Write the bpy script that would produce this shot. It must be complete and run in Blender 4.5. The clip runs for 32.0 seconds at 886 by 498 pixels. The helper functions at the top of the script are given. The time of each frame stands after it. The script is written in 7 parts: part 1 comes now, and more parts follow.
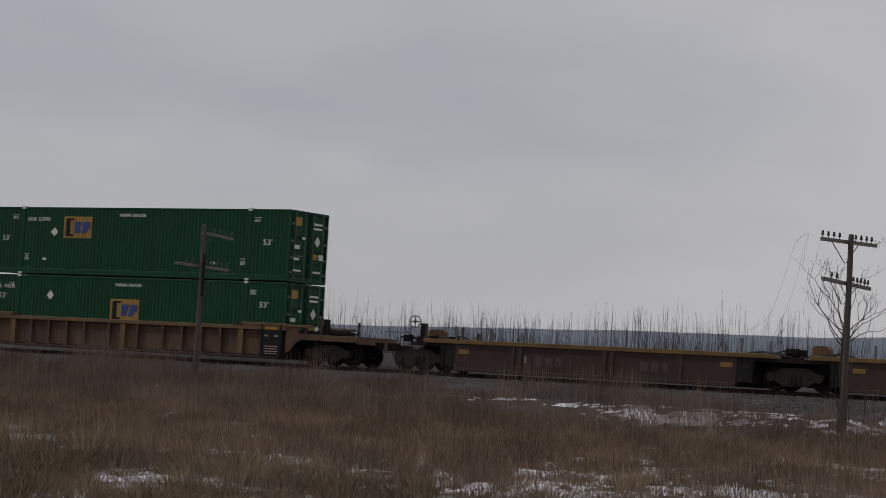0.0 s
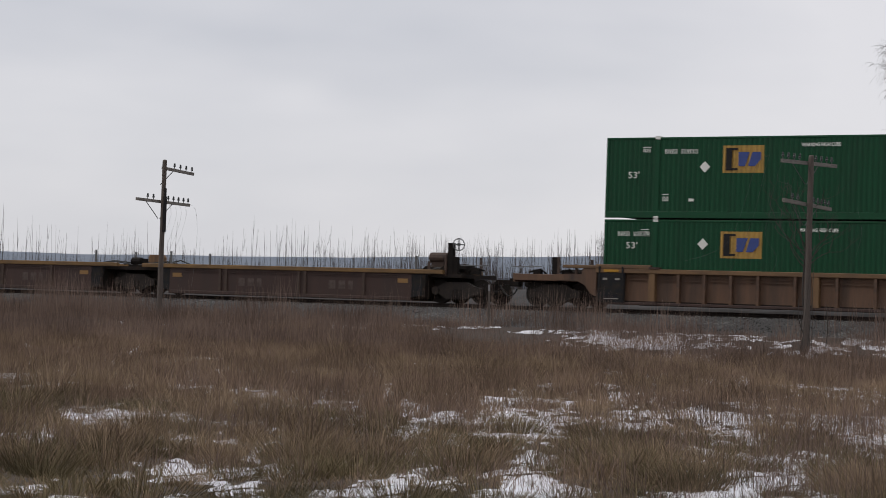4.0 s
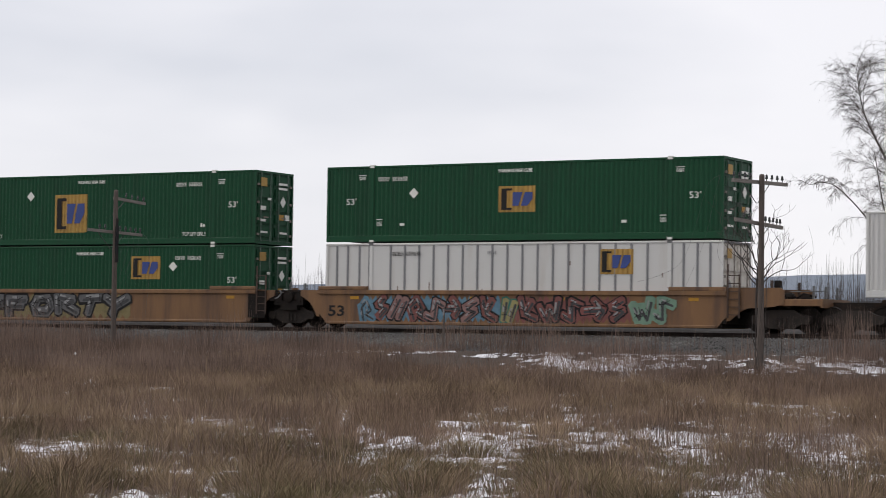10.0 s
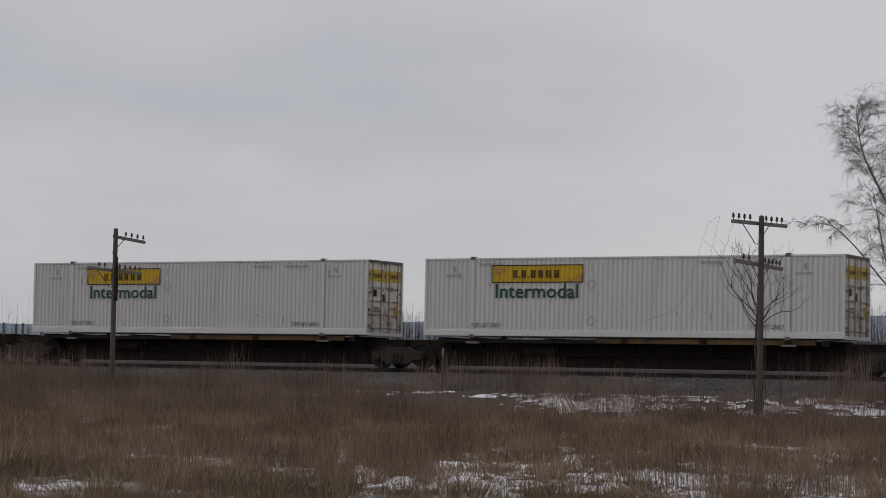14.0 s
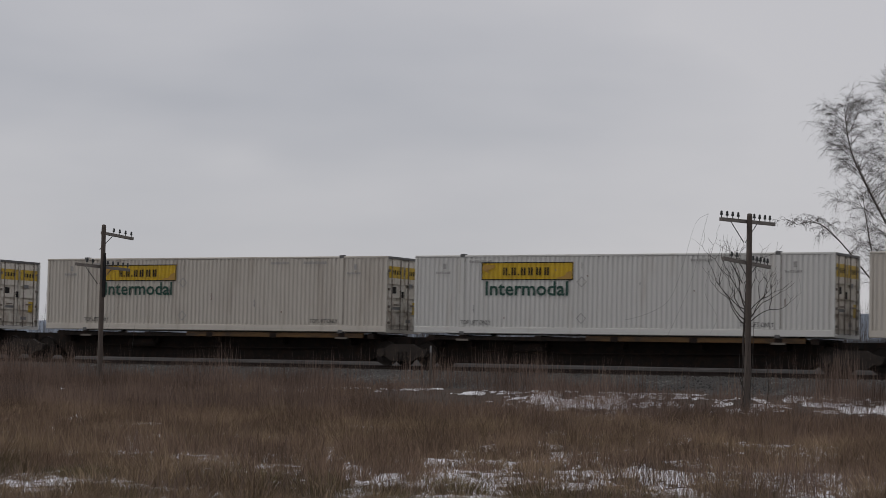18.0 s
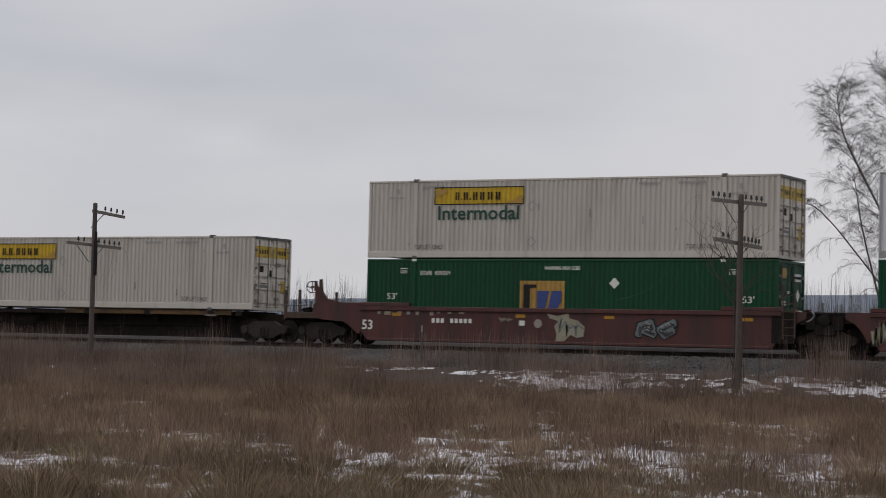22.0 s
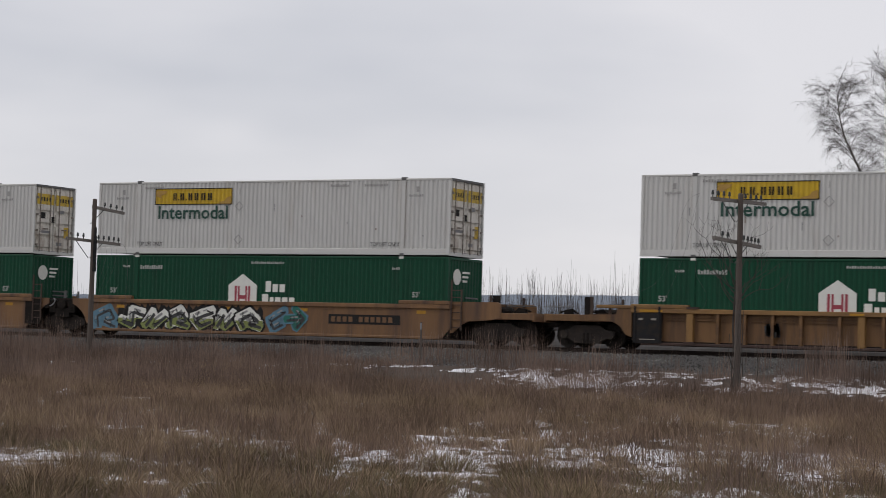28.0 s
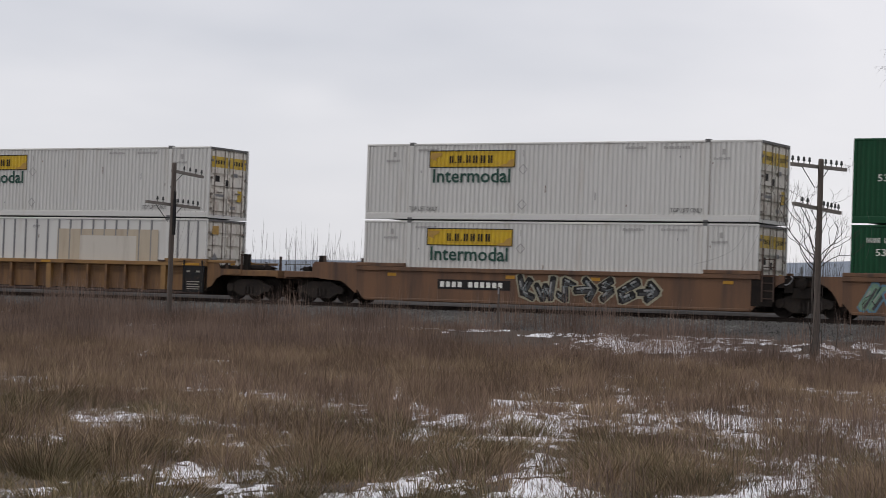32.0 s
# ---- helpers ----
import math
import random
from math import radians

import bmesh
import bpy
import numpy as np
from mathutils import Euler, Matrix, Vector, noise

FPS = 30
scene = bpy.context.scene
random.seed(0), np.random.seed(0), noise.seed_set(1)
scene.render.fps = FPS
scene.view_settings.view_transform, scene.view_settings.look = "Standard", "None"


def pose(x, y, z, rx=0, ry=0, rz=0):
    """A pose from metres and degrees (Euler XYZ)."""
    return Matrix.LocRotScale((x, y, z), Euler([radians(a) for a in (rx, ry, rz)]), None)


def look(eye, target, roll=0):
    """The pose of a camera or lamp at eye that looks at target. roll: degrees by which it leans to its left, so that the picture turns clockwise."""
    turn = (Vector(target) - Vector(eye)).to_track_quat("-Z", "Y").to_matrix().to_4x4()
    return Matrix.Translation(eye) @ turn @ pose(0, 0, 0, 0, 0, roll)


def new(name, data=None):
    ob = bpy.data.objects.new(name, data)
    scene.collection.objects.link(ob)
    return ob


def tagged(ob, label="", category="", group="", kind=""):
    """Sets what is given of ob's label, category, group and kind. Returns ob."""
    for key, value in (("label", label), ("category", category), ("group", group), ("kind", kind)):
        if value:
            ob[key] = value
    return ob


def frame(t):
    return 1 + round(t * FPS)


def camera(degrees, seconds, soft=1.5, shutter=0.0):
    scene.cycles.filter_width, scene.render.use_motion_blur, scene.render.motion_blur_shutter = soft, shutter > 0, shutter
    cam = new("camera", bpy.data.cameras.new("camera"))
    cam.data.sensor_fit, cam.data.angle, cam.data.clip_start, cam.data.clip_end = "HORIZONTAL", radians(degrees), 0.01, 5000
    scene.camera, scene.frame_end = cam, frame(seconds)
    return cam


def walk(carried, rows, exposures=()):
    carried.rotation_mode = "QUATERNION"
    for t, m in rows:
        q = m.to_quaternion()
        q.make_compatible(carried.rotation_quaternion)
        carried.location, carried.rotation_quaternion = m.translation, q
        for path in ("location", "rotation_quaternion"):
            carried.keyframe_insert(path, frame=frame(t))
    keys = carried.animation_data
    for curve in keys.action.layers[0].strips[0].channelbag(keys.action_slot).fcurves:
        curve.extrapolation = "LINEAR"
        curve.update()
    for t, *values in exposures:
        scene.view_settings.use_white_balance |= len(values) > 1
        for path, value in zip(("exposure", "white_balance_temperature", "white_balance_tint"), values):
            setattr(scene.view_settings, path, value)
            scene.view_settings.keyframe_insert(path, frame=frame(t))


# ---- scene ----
# The train runs along x towards -x; the camera stands in the field at the origin, 69 m from the near side of the train.
EYE = 1.6           # eye height over the near ground
NEAR = 68.95        # y of the containers' near face
LEN, WID, HGT = 16.21, 2.65, 2.9   # a 53 ft high-cube container
MID = NEAR + WID / 2               # y of the track's middle
RAIL = 1.79         # z of the rail's top


def travel(t):
    """Metres that the train has gone since t = 9 s; it gathers a little speed, and checks once as slack runs in."""
    q = min(1.0, max(0.0, (t - 24.0) / 0.3))
    return 18.43 * (t - 9) + 0.01625 * (t * t - 81) - 0.57 * q * q * (3 - 2 * q)


cam = camera(23.32, 32.0, soft=0.85, shutter=0.09)
TURNS = [(0.0, 31.707, 3.414, -3.258), (0.5, 31.333, 2.934, -1.958), (1.0, 30.802, 2.23, -2.794), (1.5, 30.882, 1.759, -2.615),
        (2.0, 31.048, 1.456, -2.248), (2.5, 30.997, 1.368, -1.861), (3.0, 30.853, 1.454, -1.956), (3.5, 30.781, 1.527, -1.899),
        (5.5, 30.648, 1.757, -2.044), (6.0, 30.509, 1.812, -1.83), (6.5, 30.426, 1.862, -1.666), (7.0, 30.34, 1.9, -1.585),
        (7.5, 30.246, 1.942, -1.549), (8.0, 30.109, 1.958, -1.465), (8.5, 29.945, 1.983, -1.493), (9.0, 29.777, 2.028, -1.376),
        (9.5, 29.63, 2.088, -1.167), (10.0, 29.547, 2.274, -0.84), (10.5, 29.495, 2.494, -0.949), (11.0, 29.505, 2.683, -0.908),
        (11.5, 29.528, 2.853, -0.806), (12.0, 29.526, 3.007, -0.876), (12.5, 29.525, 3.13, -0.937), (13.0, 29.55, 3.218, -0.812),
        (13.5, 29.557, 3.283, -1.022), (15.5, 29.481, 3.374, -1.167), (16.0, 29.397, 3.33, -1.266), (16.5, 29.319, 3.294, -1.49),
        (17.0, 29.273, 3.269, -1.449), (17.5, 29.235, 3.254, -1.362), (18.0, 29.201, 3.269, -1.227), (18.5, 29.136, 3.259, -1.042),
        (19.0, 29.043, 3.232, -1.307), (19.5, 28.965, 3.193, -1.348), (20.0, 28.914, 3.113, -1.289), (20.5, 28.901, 3.001, -1.253),
        (21.0, 28.905, 2.891, -1.314), (21.5, 28.931, 2.794, -1.404), (22.0, 28.965, 2.727, -1.417), (22.5, 28.974, 2.676, -1.394),
        (23.0, 28.972, 2.644, -1.466), (23.5, 28.958, 2.608, -1.491), (24.0, 28.949, 2.596, -1.455), (24.5, 28.952, 2.599, -1.479),
        (25.0, 28.943, 2.603, -1.572), (25.5, 28.954, 2.623, -1.698), (26.0, 28.973, 2.632, -1.556), (26.5, 28.969, 2.641, -1.615),
        (28.5, 28.931, 2.684, -1.735), (29.0, 28.939, 2.721, -1.838), (29.5, 28.954, 2.767, -1.964), (30.0, 29.369, 2.785, -0.455),
        (30.5, 30.312, 1.902, -1.284), (31.0, 30.631, 1.688, -2.067), (31.5, 30.893, 1.637, -2.109), (32.0, 31.004, 1.656, -1.996)]
EXPO = [(0.0, -0.42), (1.0, -0.31), (2.0, -0.12), (3.5, 0.06), (5.5, 0.82), (7.0, 0.72), (8.0, 0.56), (9.0, 0.56), (10.0, 0.58), (11.0, 0.32), (12.0, 0.0), (13.5, -0.13), (16.0, -0.22), (19.0, -0.19), (21.0, -0.11), (22.0, 0.04), (23.0, 0.32), (24.0, 0.38), (25.0, 0.34), (26.0, 0.28), (30.0, 0.28), (31.0, 0.38), (32.0, 0.4)]
walk(cam, [(t, pose(0, 0, EYE, 90 + p, r, y)) for t, y, p, r in TURNS], EXPO)

# ---- world and sun: a high overcast ----
world = bpy.data.worlds.new("overcast_sky")
scene.world = world
world.use_nodes = True
wn, wl = world.node_tree.nodes, world.node_tree.links
wn.clear()
w_out = wn.new("ShaderNodeOutputWorld")
w_bg = wn.new("ShaderNodeBackground")
w_sky = wn.new("ShaderNodeTexSky")
w_sky.sky_type, w_sky.sun_disc = "NISHITA", False
w_sky.sun_elevation, w_sky.sun_rotation = radians(50), radians(243)
w_co = wn.new("ShaderNodeTexCoord")
w_map = wn.new("ShaderNodeMapping")
w_map.inputs["Scale"].default_value = (3.0, 3.0, 10.0)
w_noise = wn.new("ShaderNodeTexNoise")
w_noise.inputs["Scale"].default_value, w_noise.inputs["Detail"].default_value, w_noise.inputs["Roughness"].default_value = 1.3, 4.0, 0.5
w_ramp = wn.new("ShaderNodeValToRGB")
w_ramp.color_ramp.elements[0].position, w_ramp.color_ramp.elements[0].color = 0.25, (0.490, 0.494, 0.534, 1)
w_ramp.color_ramp.elements[1].position, w_ramp.color_ramp.elements[1].color = 0.70, (0.632, 0.620, 0.645, 1)
w_mul = wn.new("ShaderNodeMix")
w_mul.data_type, w_mul.blend_type = "RGBA", "MIX"
w_mul.inputs["Factor"].default_value = 0.93
w_str = wn.new("ShaderNodeVectorMath")
w_str.operation = "SCALE"
w_str.inputs["Scale"].default_value = 0.12
wl.new(w_co.outputs["Generated"], w_map.inputs["Vector"])
wl.new(w_map.outputs["Vector"], w_noise.inputs["Vector"])
w_sep = wn.new("ShaderNodeSeparateXYZ")
w_lean = wn.new("ShaderNodeMath")
w_lean.operation = "MULTIPLY_ADD"
w_lean.inputs[1].default_value = 0.85
w_base = wn.new("ShaderNodeMath")
w_base.operation = "ADD"
w_base.inputs[1].default_value = 0.47
wl.new(w_co.outputs["Generated"], w_sep.inputs["Vector"])
wl.new(w_sep.outputs["X"], w_lean.inputs[0])
wl.new(w_noise.outputs["Fac"], w_base.inputs[0])
wl.new(w_base.outputs[0], w_lean.inputs[2])


def cloud(way, wide, tall, gain, below):
    """A soft elongated cloud round a direction: adds gain to the ramp's input; returns the sum's socket."""
    way = Vector(way).normalized()
    side = way.cross(Vector((0, 0, 1))).normalized()
    square = []
    for axis, size in ((side, wide), (side.cross(way), tall)):
        dot = wn.new("ShaderNodeVectorMath")
        dot.operation = "DOT_PRODUCT"
        dot.inputs[1].default_value = axis / size
        wl.new(w_co.outputs["Generated"], dot.inputs[0])
        sq = wn.new("ShaderNodeMath")
        sq.operation = "MULTIPLY"
        wl.new(dot.outputs["Value"], sq.inputs[0])
        wl.new(dot.outputs["Value"], sq.inputs[1])
        square.append(sq)
    total, fall, puff = [wn.new("ShaderNodeMath") for _ in range(3)]
    total.operation, fall.operation, puff.operation = "ADD", "POWER", "MULTIPLY_ADD"
    wl.new(square[0].outputs[0], total.inputs[0])
    wl.new(square[1].outputs[0], total.inputs[1])
    fall.inputs[0].default_value = 0.37
    wl.new(total.outputs[0], fall.inputs[1])
    puff.inputs[1].default_value = gain
    wl.new(fall.outputs[0], puff.inputs[0])
    wl.new(below, puff.inputs[2])
    return puff.outputs[0]


w_sum = cloud((-0.567, 0.818, 0.0955), 0.020, 0.0085, 0.14, w_lean.outputs[0])
w_sum = cloud((-0.545, 0.832, 0.080), 0.050, 0.012, 0.06, w_sum)
w_sum = cloud((-0.592, 0.797, 0.124), 0.040, 0.007, -0.10, w_sum)
w_sum = cloud((-0.470, 0.875, 0.112), 0.045, 0.006, -0.06, w_sum)
wl.new(w_sum, w_ramp.inputs["Fac"])
wl.new(w_sky.outputs["Color"], w_str.inputs[0])
wl.new(w_str.outputs["Vector"], w_mul.inputs["A"])
wl.new(w_ramp.outputs["Color"], w_mul.inputs["B"])
wl.new(w_mul.outputs["Result"], w_bg.inputs["Color"])
w_bg.inputs["Strength"].default_value = 1.0
wl.new(w_bg.outputs["Background"], w_out.inputs["Surface"])

sun = new("sun", bpy.data.lights.new("sun", "SUN"))
sun.data.energy, sun.data.angle, sun.data.color = 1.0, radians(28), (1.0, 0.96, 0.90)
sun.matrix_world = look((-55, -28, 75), (0, 0, 0))


# ---- materials ----
def material(name, colour, rough=0.6, metal=0.0, vary=0.15, scale=3.0, grain=40.0, bump=0.15, dirt=None, dirt_amount=0.35, stretch=(1, 1, 1), per_object=0.0, spec=0.4):
    """Colour with stains at two scales, an optional dirt colour in streaks, and fine relief."""
    m = bpy.data.materials.new(name)
    m.use_nodes = True
    n, l = m.node_tree.nodes, m.node_tree.links
    b = n["Principled BSDF"]
    b.inputs["Roughness"].default_value, b.inputs["Metallic"].default_value = rough, metal
    b.inputs["Specular IOR Level"].default_value = spec
    co = n.new("ShaderNodeTexCoord")
    mp = n.new("ShaderNodeMapping")
    mp.inputs["Scale"].default_value = stretch
    l.new(co.outputs["Object"], mp.inputs["Vector"])
    big = n.new("ShaderNodeTexNoise")
    big.inputs["Scale"].default_value, big.inputs["Detail"].default_value = scale, 5.0
    l.new(mp.outputs["Vector"], big.inputs["Vector"])
    fine = n.new("ShaderNodeTexNoise")
    fine.inputs["Scale"].default_value, fine.inputs["Detail"].default_value = grain, 3.0
    l.new(co.outputs["Object"], fine.inputs["Vector"])
    mix = n.new("ShaderNodeMix")
    mix.data_type = "RGBA"
    mix.inputs["A"].default_value = (*[max(0, c * (1 - vary)) for c in colour], 1)
    mix.inputs["B"].default_value = (*[min(1, c * (1 + vary)) for c in colour], 1)
    add = n.new("ShaderNodeMath")
    add.operation = "ADD"
    half = n.new("ShaderNodeMath")
    half.operation = "MULTIPLY_ADD"
    half.inputs[1].default_value, half.inputs[2].default_value = 0.7, -0.35
    l.new(fine.outputs["Fac"], half.inputs[0])
    l.new(big.outputs["Fac"], add.inputs[0])
    l.new(half.outputs[0], add.inputs[1])
    out = add.outputs[0]
    if per_object:
        info = n.new("ShaderNodeObjectInfo")
        ma = n.new("ShaderNodeMath")
        ma.operation = "MULTIPLY_ADD"
        ma.inputs[1].default_value, ma.inputs[2].default_value = per_object, -per_object / 2
        l.new(info.outputs["Random"], ma.inputs[0])
        ad = n.new("ShaderNodeMath")
        ad.operation = "ADD"
        l.new(out, ad.inputs[0])
        l.new(ma.outputs[0], ad.inputs[1])
        out = ad.outputs[0]
    l.new(out, mix.inputs["Factor"])
    colour_out = mix.outputs["Result"]
    if dirt:
        dn = n.new("ShaderNodeTexNoise")
        dn.inputs["Scale"].default_value, dn.inputs["Detail"].default_value, dn.inputs["Roughness"].default_value = scale * 1.7, 6.0, 0.65
        l.new(mp.outputs["Vector"], dn.inputs["Vector"])
        rp = n.new("ShaderNodeValToRGB")
        rp.color_ramp.elements[0].position, rp.color_ramp.elements[1].position = 0.62 - dirt_amount * 0.4, 0.86 - dirt_amount * 0.3
        l.new(dn.outputs["Fac"], rp.inputs["Fac"])
        dm = n.new("ShaderNodeMix")
        dm.data_type = "RGBA"
        dm.inputs["B"].default_value = (*dirt, 1)
        l.new(rp.outputs["Color"], dm.inputs["Factor"])
        l.new(colour_out, dm.inputs["A"])
        colour_out = dm.outputs["Result"]
    l.new(colour_out, b.inputs["Base Color"])
    if bump:
        bp = n.new("ShaderNodeBump")
        bp.inputs["Strength"].default_value, bp.inputs["Distance"].default_value = bump, 0.01
        l.new(fine.outputs["Fac"], bp.inputs["Height"])
        l.new(bp.outputs["Normal"], b.inputs["Normal"])
    return m


STREAK = (1.2, 1.2, 0.15)
M = dict(
    green=material("green_container_paint", (0.0058, 0.0540, 0.0225), 0.5, spec=0.22, vary=0.14, scale=0.7, dirt=(0.0090, 0.0440, 0.0210), dirt_amount=0.3, stretch=STREAK, bump=0.05, per_object=0.2),
    emblem_green=material("bluish_green_container_paint", (0.0045, 0.0560, 0.0280), 0.5, spec=0.22, vary=0.12, scale=0.7, dirt=(0.0085, 0.0420, 0.0240), dirt_amount=0.3, stretch=STREAK, bump=0.05, per_object=0.2),
    white=material("white_container_paint", (0.535, 0.532, 0.515), 0.5, vary=0.05, scale=0.7, dirt=(0.44, 0.415, 0.38), dirt_amount=0.15, stretch=STREAK, bump=0.05, per_object=0.35),
    cream=material("dirty_white_container_paint", (0.485, 0.453, 0.405), 0.55, vary=0.06, scale=0.8, dirt=(0.35, 0.31, 0.265), dirt_amount=0.28, stretch=STREAK, bump=0.05, per_object=0.4),
    tan_panel=material("tan_faded_panel", (0.40, 0.34, 0.26), 0.6, vary=0.1, scale=1.0, dirt=(0.30, 0.24, 0.18), dirt_amount=0.3, stretch=STREAK),
    reefer=material("smooth_white_panel_paint", (0.60, 0.62, 0.655), 0.4, vary=0.05, scale=0.6, dirt=(0.5, 0.48, 0.46), dirt_amount=0.2, stretch=STREAK, bump=0.03),
    orange=material("orange_container_paint", (0.2912, 0.0442, 0.0208), 0.5, vary=0.12, scale=0.7, dirt=(0.1716, 0.0468, 0.0260), dirt_amount=0.35, stretch=STREAK, bump=0.05),
    post_grey=material("grey_side_post", (0.1820, 0.1820, 0.1890), 0.55, vary=0.15, scale=2),
    rust_door=material("rust_stained_white_door", (0.60, 0.57, 0.52), 0.6, vary=0.12, scale=1.5, dirt=(0.2000, 0.1300, 0.0800), dirt_amount=0.32, stretch=(1.5, 1.5, 0.4)),
    steel=material("worn_steel", (0.20, 0.18, 0.16), 0.45, metal=0.6, vary=0.2, scale=4, dirt=(0.14, 0.09, 0.06), dirt_amount=0.4),
    casting=material("dark_corner_casting", (0.10, 0.10, 0.10), 0.6, vary=0.2, scale=6),
    dull_white=material("dull_white_marking", (0.66, 0.66, 0.62), 0.6, vary=0.1, scale=5),
    black=material("black_marking", (0.018, 0.017, 0.017), 0.7, spec=0.15, vary=0.2, scale=5),
    logo_yellow=material("ochre_yellow_logo_film", (0.3700, 0.2200, 0.0480), 0.5, vary=0.1, scale=2, dirt=(0.2160, 0.1320, 0.0360), dirt_amount=0.3),
    logo_blue=material("faded_blue_logo_film", (0.0300, 0.0540, 0.1980), 0.5, vary=0.2, scale=2),
    sign_yellow=material("yellow_sign_film", (0.5184, 0.3384, 0.0144), 0.45, vary=0.08, scale=2, dirt=(0.3600, 0.2376, 0.0288), dirt_amount=0.25),
    word_green=material("dark_green_lettering", (0.006, 0.048, 0.034), 0.5, vary=0.1, scale=3),
    emblem_red=material("red_logo_film", (0.30, 0.045, 0.065), 0.5, vary=0.1, scale=3),
    worn_yellow=material("worn_yellow_sign_film", (0.50, 0.34, 0.03), 0.5, vary=0.15, scale=2, dirt=(0.16, 0.11, 0.035), dirt_amount=0.38),
    sticker=material("yellow_reflector", (0.3720, 0.1860, 0.0120), 0.45, vary=0.15, scale=8),
    car_yellow=material("weathered_yellow_car_paint", (0.1740, 0.0900, 0.0372), 0.6, vary=0.26, scale=0.7, dirt=(0.0720, 0.0390, 0.0250), dirt_amount=0.5, stretch=STREAK, per_object=0.3),
    car_brown=material("rusty_yellow_brown_car_paint", (0.1180, 0.0640, 0.0370), 0.7, vary=0.22, scale=0.8, dirt=(0.0479, 0.0314, 0.0239), dirt_amount=0.5, stretch=STREAK, per_object=0.3),
    car_chord=material("ochre_top_chord_paint", (0.1526, 0.0861, 0.0380), 0.65, vary=0.2, scale=1.0, dirt=(0.0806, 0.0473, 0.0288), dirt_amount=0.4, stretch=(0.3, 1, 1)),
    ochre_post=material("dusty_ochre_ribbed_paint", (0.1560, 0.0810, 0.0310), 0.65, vary=0.28, scale=1.1, dirt=(0.0640, 0.0340, 0.0210), dirt_amount=0.5, stretch=STREAK, per_object=0.3),
    ochre_chord=material("ochre_yellow_chord_paint", (0.2250, 0.1230, 0.0400), 0.6, vary=0.22, scale=1.0, dirt=(0.1050, 0.0540, 0.0260), dirt_amount=0.35, stretch=(0.3, 1, 1)),
    russet_plate=material("orange_brown_plate_paint", (0.1350, 0.0680, 0.0340), 0.65, vary=0.26, scale=0.8, dirt=(0.0620, 0.0350, 0.0240), dirt_amount=0.5, stretch=STREAK, per_object=0.3),
    rust_side=material("dark_rust_well_side", (0.0470, 0.0250, 0.0195), 0.75, vary=0.25, scale=0.9, dirt=(0.0364, 0.0229, 0.0195), dirt_amount=0.5, stretch=STREAK, per_object=0.3),
    rust_chord=material("dull_ochre_chord", (0.1819, 0.1000, 0.0338), 0.7, vary=0.25, scale=1.0, dirt=(0.0678, 0.0426, 0.0237), dirt_amount=0.5, stretch=(0.3, 1, 1)),
    red_car=material("oxide_red_car_paint", (0.0734, 0.0222, 0.0190), 0.65, vary=0.26, scale=0.8, dirt=(0.0360, 0.0185, 0.0165), dirt_amount=0.5, stretch=STREAK, per_object=0.2),
    truck_black=material("grimy_truck_steel", (0.0150, 0.0130, 0.0120), 0.75, vary=0.35, scale=3, dirt=(0.0260, 0.0190, 0.0150), dirt_amount=0.35, bump=0.4, spec=0.06),
    side_frame=material("grimy_cast_side_frame", (0.0300, 0.0255, 0.0230), 0.75, vary=0.35, scale=3, dirt=(0.0480, 0.0360, 0.0280), dirt_amount=0.4, bump=0.4, spec=0.15),
    dark_panel=material("dark_bolted_panel", (0.0170, 0.0170, 0.0190), 0.7, vary=0.25, scale=2, dirt=(0.0330, 0.0260, 0.0190), dirt_amount=0.4, spec=0.12),
    wheel=material("wheel_steel", (0.0220, 0.0185, 0.0165), 0.7, spec=0.1, vary=0.2, scale=4),
    spine=material("soot_dark_spine", (0.0190, 0.0155, 0.0140), 0.8, spec=0.12, vary=0.3, scale=2, dirt=(0.0360, 0.0225, 0.0158), dirt_amount=0.4),
    spine_edge=material("worn_ochre_deck_edge", (0.1800, 0.0930, 0.0270), 0.7, vary=0.3, scale=1.2, dirt=(0.0360, 0.0270, 0.0210), dirt_amount=0.65, stretch=(0.35, 1, 1)),
    rust_rod=material("rusty_locking_rod", (0.1300, 0.0800, 0.0520), 0.7, vary=0.25, scale=4),
    green_rod=material("scuffed_green_rod", (0.085, 0.135, 0.105), 0.6, vary=0.3, scale=4, dirt=(0.05, 0.06, 0.05), dirt_amount=0.4),
    hose=material("black_hose_rubber", (0.02, 0.02, 0.02), 0.7),
    rail=material("rust_dark_rail_steel", (0.0300, 0.0230, 0.0200), 0.7, vary=0.25, scale=2, dirt=(0.0180, 0.0130, 0.0110), dirt_amount=0.4, spec=0.15),
    tie=material("creosoted_tie_wood", (0.07, 0.055, 0.045), 0.85, vary=0.3, scale=4, stretch=(4, 0.5, 4), bump=0.5),
    ballast=material("grey_ballast_stone", (0.0600, 0.0580, 0.0570), 0.9, vary=0.55, scale=9, grain=26, bump=1.0, dirt=(0.0300, 0.0250, 0.0220), dirt_amount=0.4),
    pole=material("weathered_pole_wood", (0.0920, 0.0740, 0.0630), 0.85, vary=0.25, scale=5, stretch=(6, 6, 0.5), bump=0.5, dirt=(0.0560, 0.0470, 0.0420), dirt_amount=0.4),
    arm=material("grey_weathered_crossarm", (0.185, 0.168, 0.152), 0.85, vary=0.25, scale=5, stretch=(3, 0.5, 3), bump=0.5, dirt=(0.09, 0.078, 0.07), dirt_amount=0.4),
